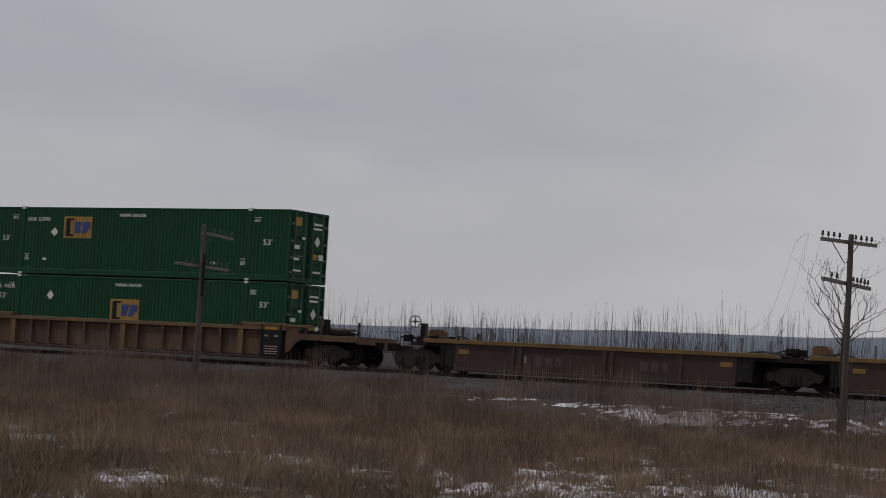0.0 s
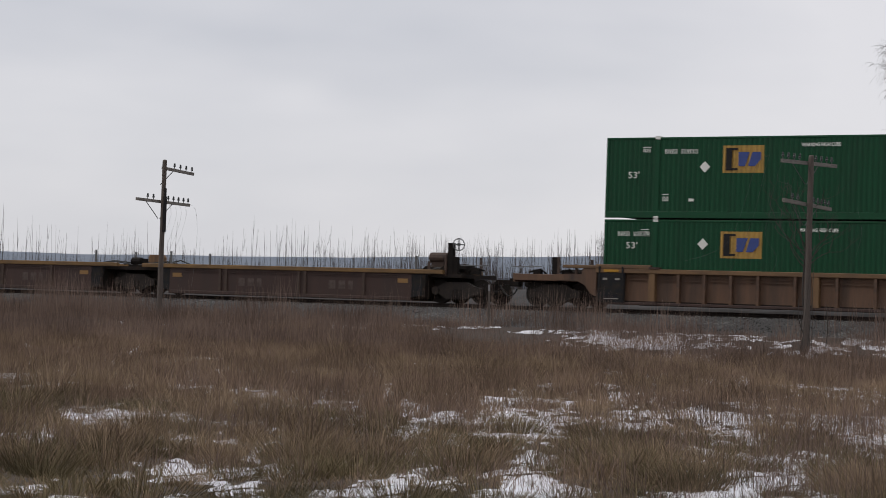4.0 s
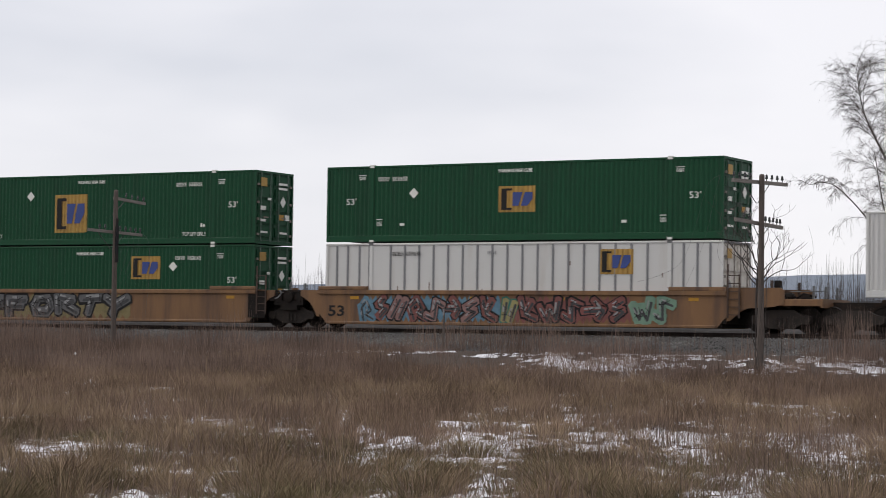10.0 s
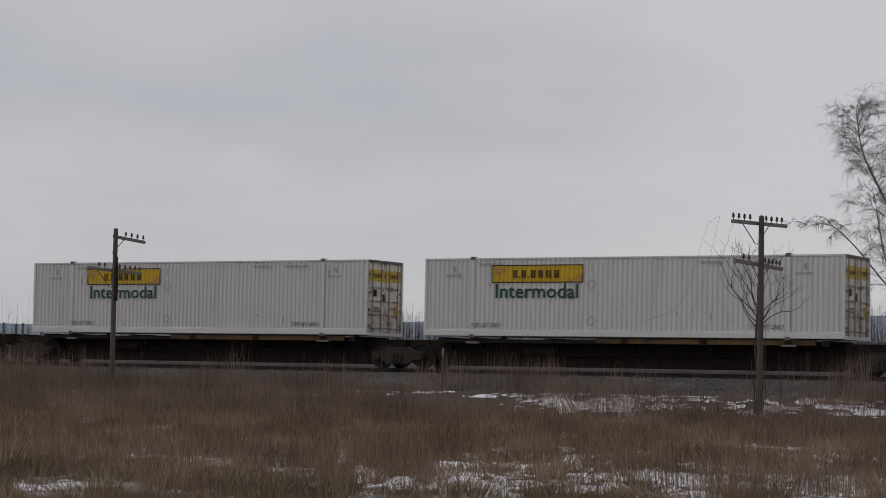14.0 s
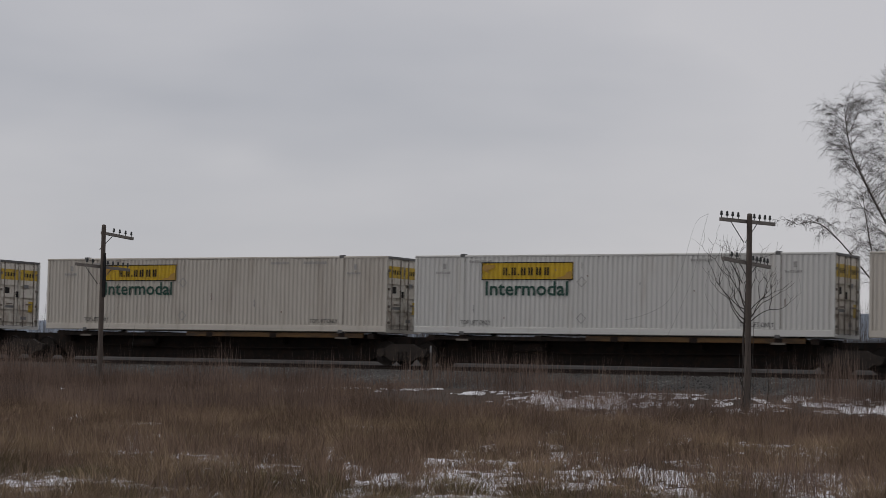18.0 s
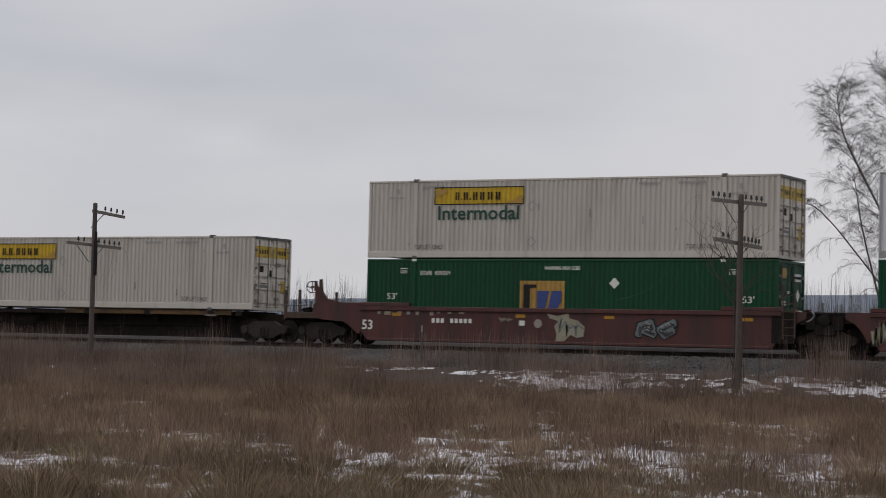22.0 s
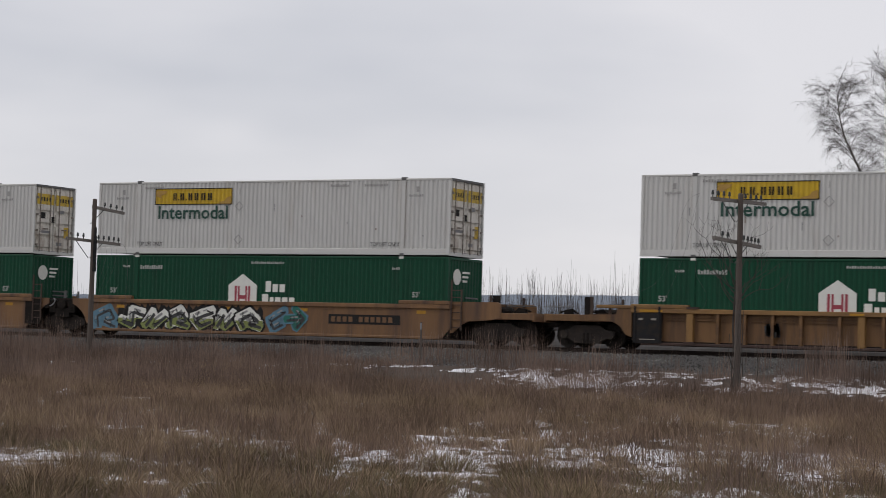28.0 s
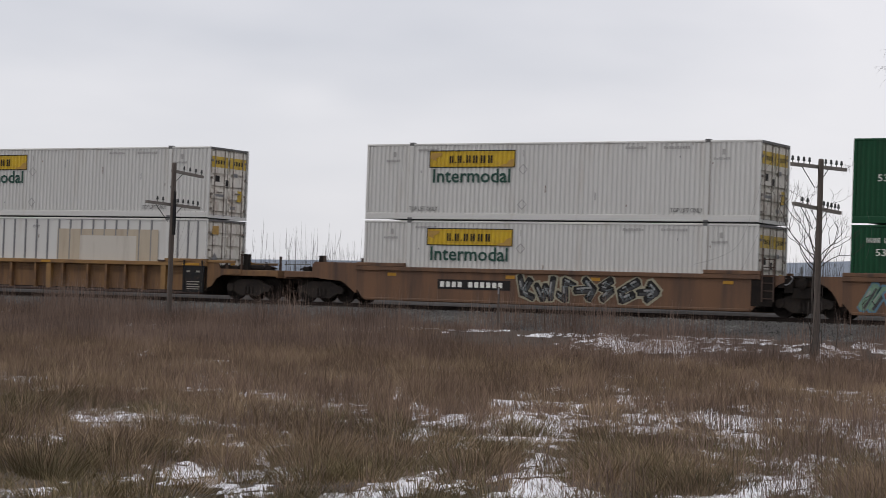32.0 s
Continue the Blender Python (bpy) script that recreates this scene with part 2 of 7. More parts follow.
    pale_frame=material("pale_grey_frame_paint", (0.33, 0.335, 0.34), 0.5, vary=0.12, scale=1.0, dirt=(0.2, 0.19, 0.18), dirt_amount=0.35),
    faint_mark=material("faded_grey_stencil", (0.30, 0.295, 0.285), 0.65, vary=0.2, scale=5),
    stencil_black=material("worn_black_stencil", (0.075, 0.073, 0.070), 0.7, vary=0.35, scale=6),
    pale_stencil=material("faded_white_stencil", (0.36, 0.37, 0.35), 0.65, vary=0.2, scale=5),
    rust_seam=material("grimy_seam", (0.34, 0.31, 0.28), 0.7, vary=0.3, scale=3),
    insulator=material("dark_glass_insulator", (0.022, 0.026, 0.026), 0.3, vary=0.2, scale=8, spec=0.4),
    wire=material("old_line_wire", (0.10, 0.10, 0.10), 0.5, metal=0.5, vary=0.2),
    bark=material("dark_grey_bark", (0.0510, 0.0420, 0.0372), 0.9, vary=0.3, scale=6, stretch=(3, 3, 0.6), bump=0.5),
    birch=material("pale_birch_bark", (0.1300, 0.1175, 0.1075), 0.8, vary=0.3, scale=5, stretch=(1, 1, 3), dirt=(0.0350, 0.0300, 0.0275), dirt_amount=0.45),
    twig=material("brown_twigs", (0.0560, 0.0450, 0.0390), 0.9, vary=0.3, scale=3, bump=0),
    snow=material("old_granular_snow", (0.66, 0.67, 0.71), 0.8, vary=0.08, scale=4, grain=45, bump=0.8, dirt=(0.42, 0.40, 0.38), dirt_amount=0.3, spec=0.1),
    # pale blue stands in for the haze of distant air
    hill=material("wooded_hill_painted_haze", (0.188, 0.214, 0.255), 1.0, vary=0.10, scale=0.01, grain=0.06, bump=0, stretch=(1, 1, 4), spec=0.0),
)


def island_material(name, low, high, rough=0.9):
    """Each blade or stem a shade of its own between two colours, with a fine grain."""
    m = bpy.data.materials.new(name)
    m.use_nodes = True
    n, l = m.node_tree.nodes, m.node_tree.links
    b = n["Principled BSDF"]
    b.inputs["Roughness"].default_value, b.inputs["Specular IOR Level"].default_value = rough, 0.15
    geo = n.new("ShaderNodeNewGeometry")
    co = n.new("ShaderNodeTexCoord")
    no = n.new("ShaderNodeTexNoise")
    no.inputs["Scale"].default_value, no.inputs["Detail"].default_value = 0.55, 4.0
    l.new(co.outputs["Object"], no.inputs["Vector"])
    mm = n.new("ShaderNodeMath")
    mm.operation = "MULTIPLY_ADD"
    mm.inputs[1].default_value = 0.52
    l.new(geo.outputs["Random Per Island"], mm.inputs[0])
    sc = n.new("ShaderNodeMath")
    sc.operation = "MULTIPLY_ADD"
    sc.inputs[1].default_value, sc.inputs[2].default_value = 1.6, -0.58
    l.new(no.outputs["Fac"], sc.inputs[0])
    l.new(sc.outputs[0], mm.inputs[2])
    mix = n.new("ShaderNodeMix")
    mix.data_type = "RGBA"
    mix.inputs["A"].default_value, mix.inputs["B"].default_value = (*low, 1), (*high, 1)
    l.new(mm.outputs[0], mix.inputs["Factor"])
    l.new(mix.outputs["Result"], b.inputs["Base Color"])
    return m


M["straw"] = island_material("dry_straw_grass", (0.062, 0.043, 0.027), (0.378, 0.275, 0.178))
M["russet"] = island_material("russet_dry_weeds", (0.054, 0.036, 0.027), (0.295, 0.205, 0.146))
M["brush"] = island_material("purplish_brown_brush", (0.044, 0.031, 0.026), (0.290, 0.208, 0.166))
M["sedge"] = island_material("dull_green_sedge", (0.034, 0.029, 0.017), (0.195, 0.155, 0.085))
M["soil"] = material("thatch_and_soil", (0.046, 0.032, 0.024), 0.95, vary=0.45, scale=0.6, grain=14, bump=0.8, dirt=(0.034, 0.024, 0.019), dirt_amount=0.4)


# ---- mesh building ----
class Shape:
    """Collects faces of boxes, sheets and tubes for one mesh."""

    def __init__(self):
        self.v, self.f = [], []

    def add(self, verts, faces):
        k = len(self.v)
        self.v += [tuple(p) for p in verts]
        self.f += [tuple(i + k for i in f) for f in faces]
        return self

    def box(self, x0, x1, y0, y1, z0, z1, m=None):
        p = [(x0, y0, z0), (x1, y0, z0), (x1, y1, z0), (x0, y1, z0), (x0, y0, z1), (x1, y0, z1), (x1, y1, z1), (x0, y1, z1)]
        if m:
            p = [m @ Vector(q) for q in p]
        return self.add(p, [(0, 3, 2, 1), (4, 5, 6, 7), (0, 1, 5, 4), (1, 2, 6, 5), (2, 3, 7, 6), (3, 0, 4, 7)])

    def bar(self, x0, x1, y0, y1, z0, z1, c=0.015):
        """A box along x with chamfered long edges."""
        ring = [(y0 + c, z0), (y1 - c, z0), (y1, z0 + c), (y1, z1 - c), (y1 - c, z1), (y0 + c, z1), (y0, z1 - c), (y0, z0 + c)]
        return self.prism(ring, x0, x1)

    def prism(self, ring, x0, x1):
        """A closed (y, z) outline drawn out along x."""
        n = len(ring)
        p = [(x0, y, z) for y, z in ring] + [(x1, y, z) for y, z in ring]
        return self.add(p, [(i, (i + 1) % n, n + (i + 1) % n, n + i) for i in range(n)] + [tuple(range(n))[::-1], tuple(range(n, 2 * n))])

    def plate(self, ring, y0, y1):
        """A closed (x, z) outline with thickness along y."""
        n = len(ring)
        p = [(x, y0, z) for x, z in ring] + [(x, y1, z) for x, z in ring]
        return self.add(p, [(i, (i + 1) % n, n + (i + 1) % n, n + i) for i in range(n)] + [tuple(range(n)), tuple(range(n, 2 * n))[::-1]])

    def strip(self, cols, z0, z1):
        """A sheet standing over a plan line of (x, y)."""
        p = [(x, y, z0) for x, y in cols] + [(x, y, z1) for x, y in cols]
        n = len(cols)
        return self.add(p, [(i, i + 1, n + i + 1, n + i) for i in range(n - 1)])

    def tube(self, pts, radii, sides=6, cap=True):
        pts = [Vector(p) for p in pts]
        n, verts = len(pts), []
        if not isinstance(radii, (list, tuple)):
            radii = [radii] * n
        for i, p in enumerate(pts):
            d = (pts[min(i + 1, n - 1)] - pts[max(i - 1, 0)])
            d = d.normalized() if d.length > 1e-9 else Vector((0, 0, 1))
            a = d.orthogonal().normalized() if abs(d.z) > 0.95 else d.cross(Vector((0, 0, 1))).normalized()
            b = d.cross(a)
            for s in range(sides):
                w = 2 * math.pi * s / sides
                verts.append(p + radii[i] * (math.cos(w) * a + math.sin(w) * b))
        faces = [(i * sides + s, i * sides + (s + 1) % sides, (i + 1) * sides + (s + 1) % sides, (i + 1) * sides + s) for i in range(n - 1) for s in range(sides)]
        if cap:
            faces += [tuple(range(sides))[::-1], tuple((n - 1) * sides + s for s in range(sides))]
        return self.add(verts, faces)

    def lathe(self, profile, origin=(0, 0, 0), axis="z", sides=12):
        """(radius, height) turned about an axis."""
        verts = []
        for r, h in profile:
            for s in range(sides):
                w = 2 * math.pi * s / sides
                a, b = r * math.cos(w), r * math.sin(w)
                q = (a, b, h) if axis == "z" else ((a, h, b) if axis == "y" else (h, a, b))
                verts.append(tuple(q[i] + origin[i] for i in range(3)))
        n = len(profile)
        faces = [(i * sides + s, i * sides + (s + 1) % sides, (i + 1) * sides + (s + 1) % sides, (i + 1) * sides + s) for i in range(n - 1) for s in range(sides)]
        faces += [tuple(range(sides))[::-1], tuple((n - 1) * sides + s for s in range(sides))]
        return self.add(verts, faces)

    def mesh(self, name, mat, smooth=False):
        me = bpy.data.meshes.new(name)
        me.from_pydata(self.v, [], self.f)
        me.materials.append(mat)
        bm = bmesh.new()
        bm.from_mesh(me)
        bmesh.ops.recalc_face_normals(bm, faces=bm.faces)
        bm.to_mesh(me)
        bm.free()
        if smooth:
            me.polygons.foreach_set("use_smooth", [True] * len(me.polygons))
        return me


def bent(points, n):
    """Points along a smooth curve through the given ones."""
    c = [Vector(p) for p in points]
    out = []
    for i in range(len(c) - 1):
        a, b, d, e = c[max(i - 1, 0)], c[i], c[i + 1], c[min(i + 2, len(c) - 1)]
        for k in range(n):
            t = k / n
            out.append(0.5 * ((2 * b) + (d - a) * t + (2 * a - 5 * b + 4 * d - e) * t * t + (3 * b - a - 3 * d + e) * t ** 3))
    return out + [c[-1]]


STORE = {}


def kept(key, make):
    """A mesh made once and shared by all like pieces."""
    if key not in STORE:
        STORE[key] = make()
    return STORE[key]


def part(name, me, parent, label="", at=None, kind=""):
    ob = new(name, me)
    ob.parent = parent
    if at is not None:
        ob.matrix_basis = at if isinstance(at, Matrix) else pose(*at)
    return tagged(ob, label, kind=kind)


def block(name, mat, parent, x0, x1, y0, y1, z0, z1, label=""):
    """A box-shaped part, shared by size."""
    a, b, c = round(x1 - x0, 3), round(y1 - y0, 3), round(z1 - z0, 3)
    me = kept(("block", a, b, c, mat.name), lambda: Shape().box(-a / 2, a / 2, -b / 2, b / 2, -c / 2, c / 2).mesh("block", mat))
    return part(name, me, parent, label, at=((x0 + x1) / 2, (y0 + y1) / 2, (z0 + z1) / 2))


def thing(name, label, category, group="", at=(0, 0, 0), kind=""):
    ob = new(name)
    ob.empty_display_size = 0.3
    ob.matrix_basis = at if isinstance(at, Matrix) else pose(*at)
    return tagged(ob, label, category, group, kind)


def word_mesh(text, size, mat, bold=0.0):
    """Lettering in the built-in font, lying flat, its middle at the origin."""
    def make():
        cu = bpy.data.curves.new("lettering", "FONT")
        cu.body, cu.size, cu.align_x, cu.align_y, cu.extrude, cu.offset, cu.resolution_u = text, size, "CENTER", "CENTER", 0.002, bold, 2
        tmp = new("lettering", cu)
        bpy.context.view_layer.update()
        me = bpy.data.meshes.new_from_object(tmp.evaluated_get(bpy.context.evaluated_depsgraph_get()))
        bpy.data.objects.remove(tmp)
        me.materials.clear()
        me.materials.append(mat)
        return me
    return kept(("word", text, size, mat.name, bold), make)


def word(text, size, mat, parent, x, y, z, bold=0.0, wide=1.0, face="side", fit=None):
    me = word_mesh(text, size, mat, bold)
    if fit:
        xs = [v.co.x for v in me.vertices]
        wide = fit / (max(xs) - min(xs))
    ob = part("lettering", me, parent)
    ob.matrix_basis = (pose(x, y, z, 90, 0, 0) if face == "side" else pose(x, y, z, 90, 0, 90)) @ Matrix.Diagonal((wide, 1, 1, 1))
    return ob


# ---- containers ----
HX, HY = LEN / 2, WID / 2
PITCH, DEEP = 0.19, 0.028


def wave(x0, x1, deep=DEEP):
    """Plan line of a corrugated side between x0 and x1: (x, depth behind the face)."""
    pts, k = [(x0, deep)], math.floor(x0 / PITCH)
    while k * PITCH < x1:
        for dx, d in ((0.0, deep), (0.037, 0.0), (0.095, 0.0), (0.132, deep)):
            x = k * PITCH + dx
            if x0 < x < x1:
                pts.append((x, d))
        k += 1
    return pts + [(x1, deep)]


def film(x0, x1):
    """Plan line of a printed film on the corrugation, just proud of it."""
    pts, k = [], math.floor(x0 / PITCH)
    def depth(x):
        r = x % PITCH
        return DEEP * (1 - r / 0.037) if r < 0.037 else (0 if r < 0.095 else (DEEP * (r - 0.095) / 0.037 if r < 0.132 else DEEP))
    xs = sorted({x0, x1} | {k * PITCH + j * PITCH + d for j in range(int((x1 - x0) / PITCH) + 2) for d in (0.0, 0.037, 0.095, 0.132) if x0 < (k + j) * PITCH + d < x1})
    return [(x, depth(x)) for x in xs]


def corr_film(name, mat, parent, x0, x1, z0, z1, proud=0.006, label=""):
    key = ("film", round(x0, 3), round(x1, 3), round(z0, 3), round(z1, 3), mat.name, proud)
    me = kept(key, lambda: Shape().strip([(x, -HY + 0.004 + d - proud) for x, d in film(x0, x1)], z0, z1).mesh(name, mat))
    return part(name, me, parent, label)


def corrugated_side(mat):
    def make():
        s = Shape()
        for a, b in ((-HX + 0.1, -6.17), (-6.02, 6.02), (6.17, HX - 0.1)):
            s.strip([(x, 0.004 + d) for x, d in wave(a, b, 0.036 if "white" in mat.name else DEEP)], 0.27, HGT - 0.09)
        return s.mesh("corrugated_side", mat)
    return kept(("side", mat.name), make)


def ribbed_side(mat):
    def make():
        s = Shape()
        s.box(-HX + 0.1, HX - 0.1, 0.03, 0.05, 0.27, HGT - 0.09)
        return s.mesh("sheet_side", mat)
    return kept(("sheet", mat.name), make)


def container_shell(c, mat, style, door_mat, rail_mat=None, nose=False):
    """Sides, roof, rails, posts, corner castings and rear doors with locking rods."""
    rail_mat = rail_mat or mat
    side = corrugated_side(mat) if style == "corrugated" else ribbed_side(mat)
    part("side_panel", side, c, at=(0, -HY, 0))
    part("side_panel", side, c, at=(0, HY, 0, 0, 0, 180))
    if style == "ribbed":
        rib = kept(("rib",), lambda: Shape().prism([(-0.045, 0.0), (0.045, 0.0), (0.03, -0.03), (-0.03, -0.03)], 0, HGT - 0.37).mesh("rib", M["post_grey"]))
        half_row = [5.25 - i * 0.6176 for i in range(9)] + [6.62, 7.14, 7.62]
        xs = sorted({k * round(x, 3) for x in half_row for k in (-1, 1)})
        for x in xs:
            if min(abs(x - 6.09), abs(x + 6.09)) > 0.2:
                ob = part("side_post", rib, c)
                ob.matrix_basis = Matrix(((0, 1, 0, x), (0, 0, 1, -HY + 0.03), (1, 0, 0, 0.275), (0, 0, 0, 1)))
    if style == "smooth":
        for i in range(8):
            x = -HX + 2.6 + i * 1.55
            block("panel_joint", M["post_grey"], c, x - 0.008, x + 0.008, -HY + 0.024, -HY + 0.03, 0.2, HGT - 0.12)
    key = (mat.name, rail_mat.name)
    part("roof", kept(("roof",) + key, lambda: Shape().box(-HX + 0.05, HX - 0.05, -HY + 0.04, HY - 0.04, HGT - 0.07, HGT - 0.03).mesh("roof", mat)), c)
    for y in (-HY, HY - 0.08):
        part("bottom_rail", kept(("brail",) + key, lambda: Shape().bar(-HX, HX, 0, 0.08, 0.03, 0.27).mesh("bottom_rail", rail_mat)), c, at=(0, y, 0))
        part("top_rail", kept(("trail",) + key, lambda: Shape().bar(-HX, HX, 0, 0.08, HGT - 0.09, HGT - 0.01).mesh("top_rail", rail_mat)), c, at=(0, y, 0))
        for x in (-6.17, 6.02):
            part("lift_post", kept(("lpost",) + key, lambda: Shape().box(0, 0.15, 0.002, 0.078, 0.271, HGT - 0.091).mesh("lift_post", rail_mat)), c, at=(x, y, 0))
            part("corner_casting", kept(("castw", mat.name), lambda: Shape().box(-0.02, 0.17, -0.006, 0.16, 0, 0.118).mesh("corner_casting", M["dull_white"] if "green" in mat.name else M["casting"])), c, at=(x, y if y < 0 else y - 0.075, HGT - 0.085))
            part("corner_casting", kept(("castw", mat.name), lambda: Shape().box(-0.02, 0.17, -0.006, 0.16, 0, 0.118).mesh("corner_casting", M["dull_white"] if "green" in mat.name else M["casting"])), c, at=(x, y if y < 0 else y - 0.075, -0.02))
        for x in (-HX, HX - 0.1):
            part("corner_post", kept(("cpost",) + key, lambda: Shape().box(0, 0.1, 0.0, 0.08, 0.271, HGT - 0.091).mesh("corner_post", rail_mat)), c, at=(x, y, 0))
    part("front_wall", kept(("front",) + key, lambda: Shape().box(-HX + 0.02, -HX + 0.06, -HY + 0.08, HY - 0.08, 0.1, HGT - 0.05).mesh("front_wall", mat)), c)
    part("floor_frame", kept(("ffloor",) + key, lambda: Shape().box(-HX + 0.06, HX - 0.06, -HY + 0.08, HY - 0.08, 0.10, 0.17).mesh("floor_frame", M["casting"])), c)
    part("door_header", kept(("dhead", rail_mat.name, nose), lambda: Shape().box(HX - 0.08, HX, -HY + 0.08, HY - 0.08, HGT - 0.1, HGT - 0.012).mesh("door_header", rail_mat if nose or "green" in mat.name else M["casting"])), c)
    part("door_sill", kept(("dsill", rail_mat.name), lambda: Shape().box(HX - 0.08, HX, -HY + 0.08, HY - 0.08, 0.02, 0.155).mesh("door_sill", rail_mat)), c)
    if nose:
        def wall():
            s = Shape()
            cols = [(-HY + 0.08 + (WID - 0.16) * i / 44, 0.0 if i % 4 < 2 else 0.035) for i in range(45)]
            p = [(HX - 0.02 - d, y, z) for z in (0.15, HGT - 0.1) for y, d in cols]
            return s.add(p, [(i, i + 1, 46 + i, 45 + i) for i in range(44)]).mesh("nose_wall", mat)
        part("nose_wall", kept(("nose", mat.name), wall), c, "corrugated plain end wall")
        disc = lambda: Shape().lathe([(0.30, 0.0), (0.30, 0.008)], axis="x", sides=18).mesh("round_emblem", M["dull_white"])
        part("round_emblem", kept(("disc",), disc), c, "small round white emblem", at=(HX - 0.02, -0.62, 2.18))
        for k in range(3):
            block("name_bar", M["dull_white"], c, HX - 0.02, HX - 0.012, -0.2, 0.35 - 0.1 * k, 2.32 - 0.16 * k, 2.4 - 0.16 * k)
        for k in range(6):
            block("louvre", M["casting"], c, HX - 0.018, HX + 0.012, 0.05, 1.0, 0.55 + 0.17 * k, 0.61 + 0.17 * k)
        return
    # rear doors
    def leaf():
        s = Shape().box(HX - 0.10, HX - 0.072, 0.03, 1.19, 0.16, HGT - 0.1)
        for i in range(5):
            z = 0.32 + i * 0.51
            s.box(HX - 0.072, HX - 0.012, 0.1, 1.12, z, z + 0.36)
        return s.mesh("door", door_mat)
    dm = kept(("leaf", door_mat.name), leaf)
    rod = kept(("rod", "green" in mat.name), lambda: Shape().tube([(0, 0, 0.12), (0, 0, HGT - 0.06)], 0.024).mesh("lock_rod", M["green_rod" if "green" in mat.name else "steel"]))
    handle = kept(("dhandle",), lambda: Shape().box(0, 0.03, -0.16, 0.16, 0, 0.05).mesh("handle", M["steel"]))
    for s in (0, 1):
        d = part("door", dm, c, at=(0, 0, 0) if s == 0 else (0, -1.22, 0))
        for y in (0.28, 0.92):
            part("lock_rod", rod, d, at=(HX - 0.0 + 0.005, y, 0))
        part("handle", handle, d, at=(HX + 0.01, 0.6, 1.05))
        hinge = kept(("hinge",), lambda: Shape().box(0, 0.03, -0.07, 0.07, 0, 0.09).mesh("hinge", M["steel"]))
        for z in (0.35, 0.95, 1.6, 2.3):
            part("hinge", hinge, d, at=(HX - 0.02, 1.13 if s == 0 else 0.1, z))


FACE = -HY - 0.004
END = HX + 0.03


def tick_bars(c, mat, x, z, n, w, h, gap, name="marking", y=None):
    """A printed row of plain bars for marks that are not spelled out."""
    def make():
        s = Shape()
        for i in range(n):
            s.box(i * (w + gap), i * (w + gap) + w, -0.004, 0, 0, h * (0.75 if i % 3 == 1 else 1.0))
        return s.mesh(name, mat)
    part(name, kept(("ticks", n, w, h, gap, mat.name), make), c, at=(x, y or FACE, z))


def letter_bars(c, mat, x, z, n, w, h, gap, name="marking"):
    """A printed row of upright strokes in pairs, as high as the marks they stand for."""
    def make():
        s = Shape()
        t = w * 0.3
        for i in range(n):
            x0 = i * (w + gap)
            s.box(x0, x0 + t, -0.004, 0, 0, h)
            s.box(x0 + w - t, x0 + w, -0.004, 0, 0, h)
        return s.mesh(name, mat)
    part(name, kept(("letters", n, w, h, gap, mat.name), make), c, at=(x, FACE, z))


def square_logo(c, x, z, w, h):
    """An ochre panel with a black and a blue device in plain blocks."""
    corr_film("logo_panel", M["logo_yellow"], c, x, x + w, z, z + h, 0.008, "ochre yellow logo panel")
    a, b, f = w / 10, h / 10, FACE - 0.004
    def dark():
        s = Shape().box(0.8 * a, 2.3 * a, -0.004, 0, 0.9 * b, 9.1 * b)
        s.box(2.3 * a, 3.7 * a, -0.004, 0, 8.3 * b, 9.1 * b)
        s.box(2.3 * a, 3.7 * a, -0.004, 0, 0.9 * b, 1.7 * b)
        return s.mesh("logo_device", M["black"])
    def blue():
        s = Shape()
        s.plate([(3.9 * a, 2.4 * b), (5.5 * a, 2.4 * b), (6.6 * a, 7.6 * b), (3.9 * a, 7.6 * b)], -0.004, 0)
        s.plate([(6.2 * a, 2.4 * b), (7.9 * a, 2.4 * b), (9.3 * a, 5.0 * b), (9.3 * a, 7.6 * b), (7.2 * a, 7.6 * b)], -0.004, 0)
        return s.mesh("logo_device", M["logo_blue"])
    k = (round(w, 2), round(h, 2))
    part("logo_device", kept(("lgd",) + k, dark), c, at=(x, f, z))
    part("logo_device", kept(("lgb",) + k, blue), c, at=(x, f, z))


def diamond(c, x, z, r=0.2, mat=None, frame_only=False):
    if frame_only:
        def rim():
            s, q = Shape(), r * 0.8
            for a, b in (((-1, 0), (0, -1)), ((0, -1), (1, 0)), ((1, 0), (0, 1)), ((0, 1), (-1, 0))):
                s.plate([(a[0] * r, a[1] * r), (b[0] * r, b[1] * r), (b[0] * q, b[1] * q), (a[0] * q, a[1] * q)], 0, 0.004)
            return s.mesh("placard_frame", mat)
        part("placard_frame", kept(("rim", r, mat.name), rim), c, "diamond-shaped empty placard frame", at=(x, FACE - 0.005, z))
        return
    me = kept(("diamond", r, (mat or M["dull_white"]).name), lambda: Shape().plate([(-r, 0), (0, -r), (r, 0), (0, r)], 0, 0.004).mesh("placard", mat or M["dull_white"]))
    part("placard", me, c, "diamond-shaped placard", at=(x, FACE - 0.005, z))


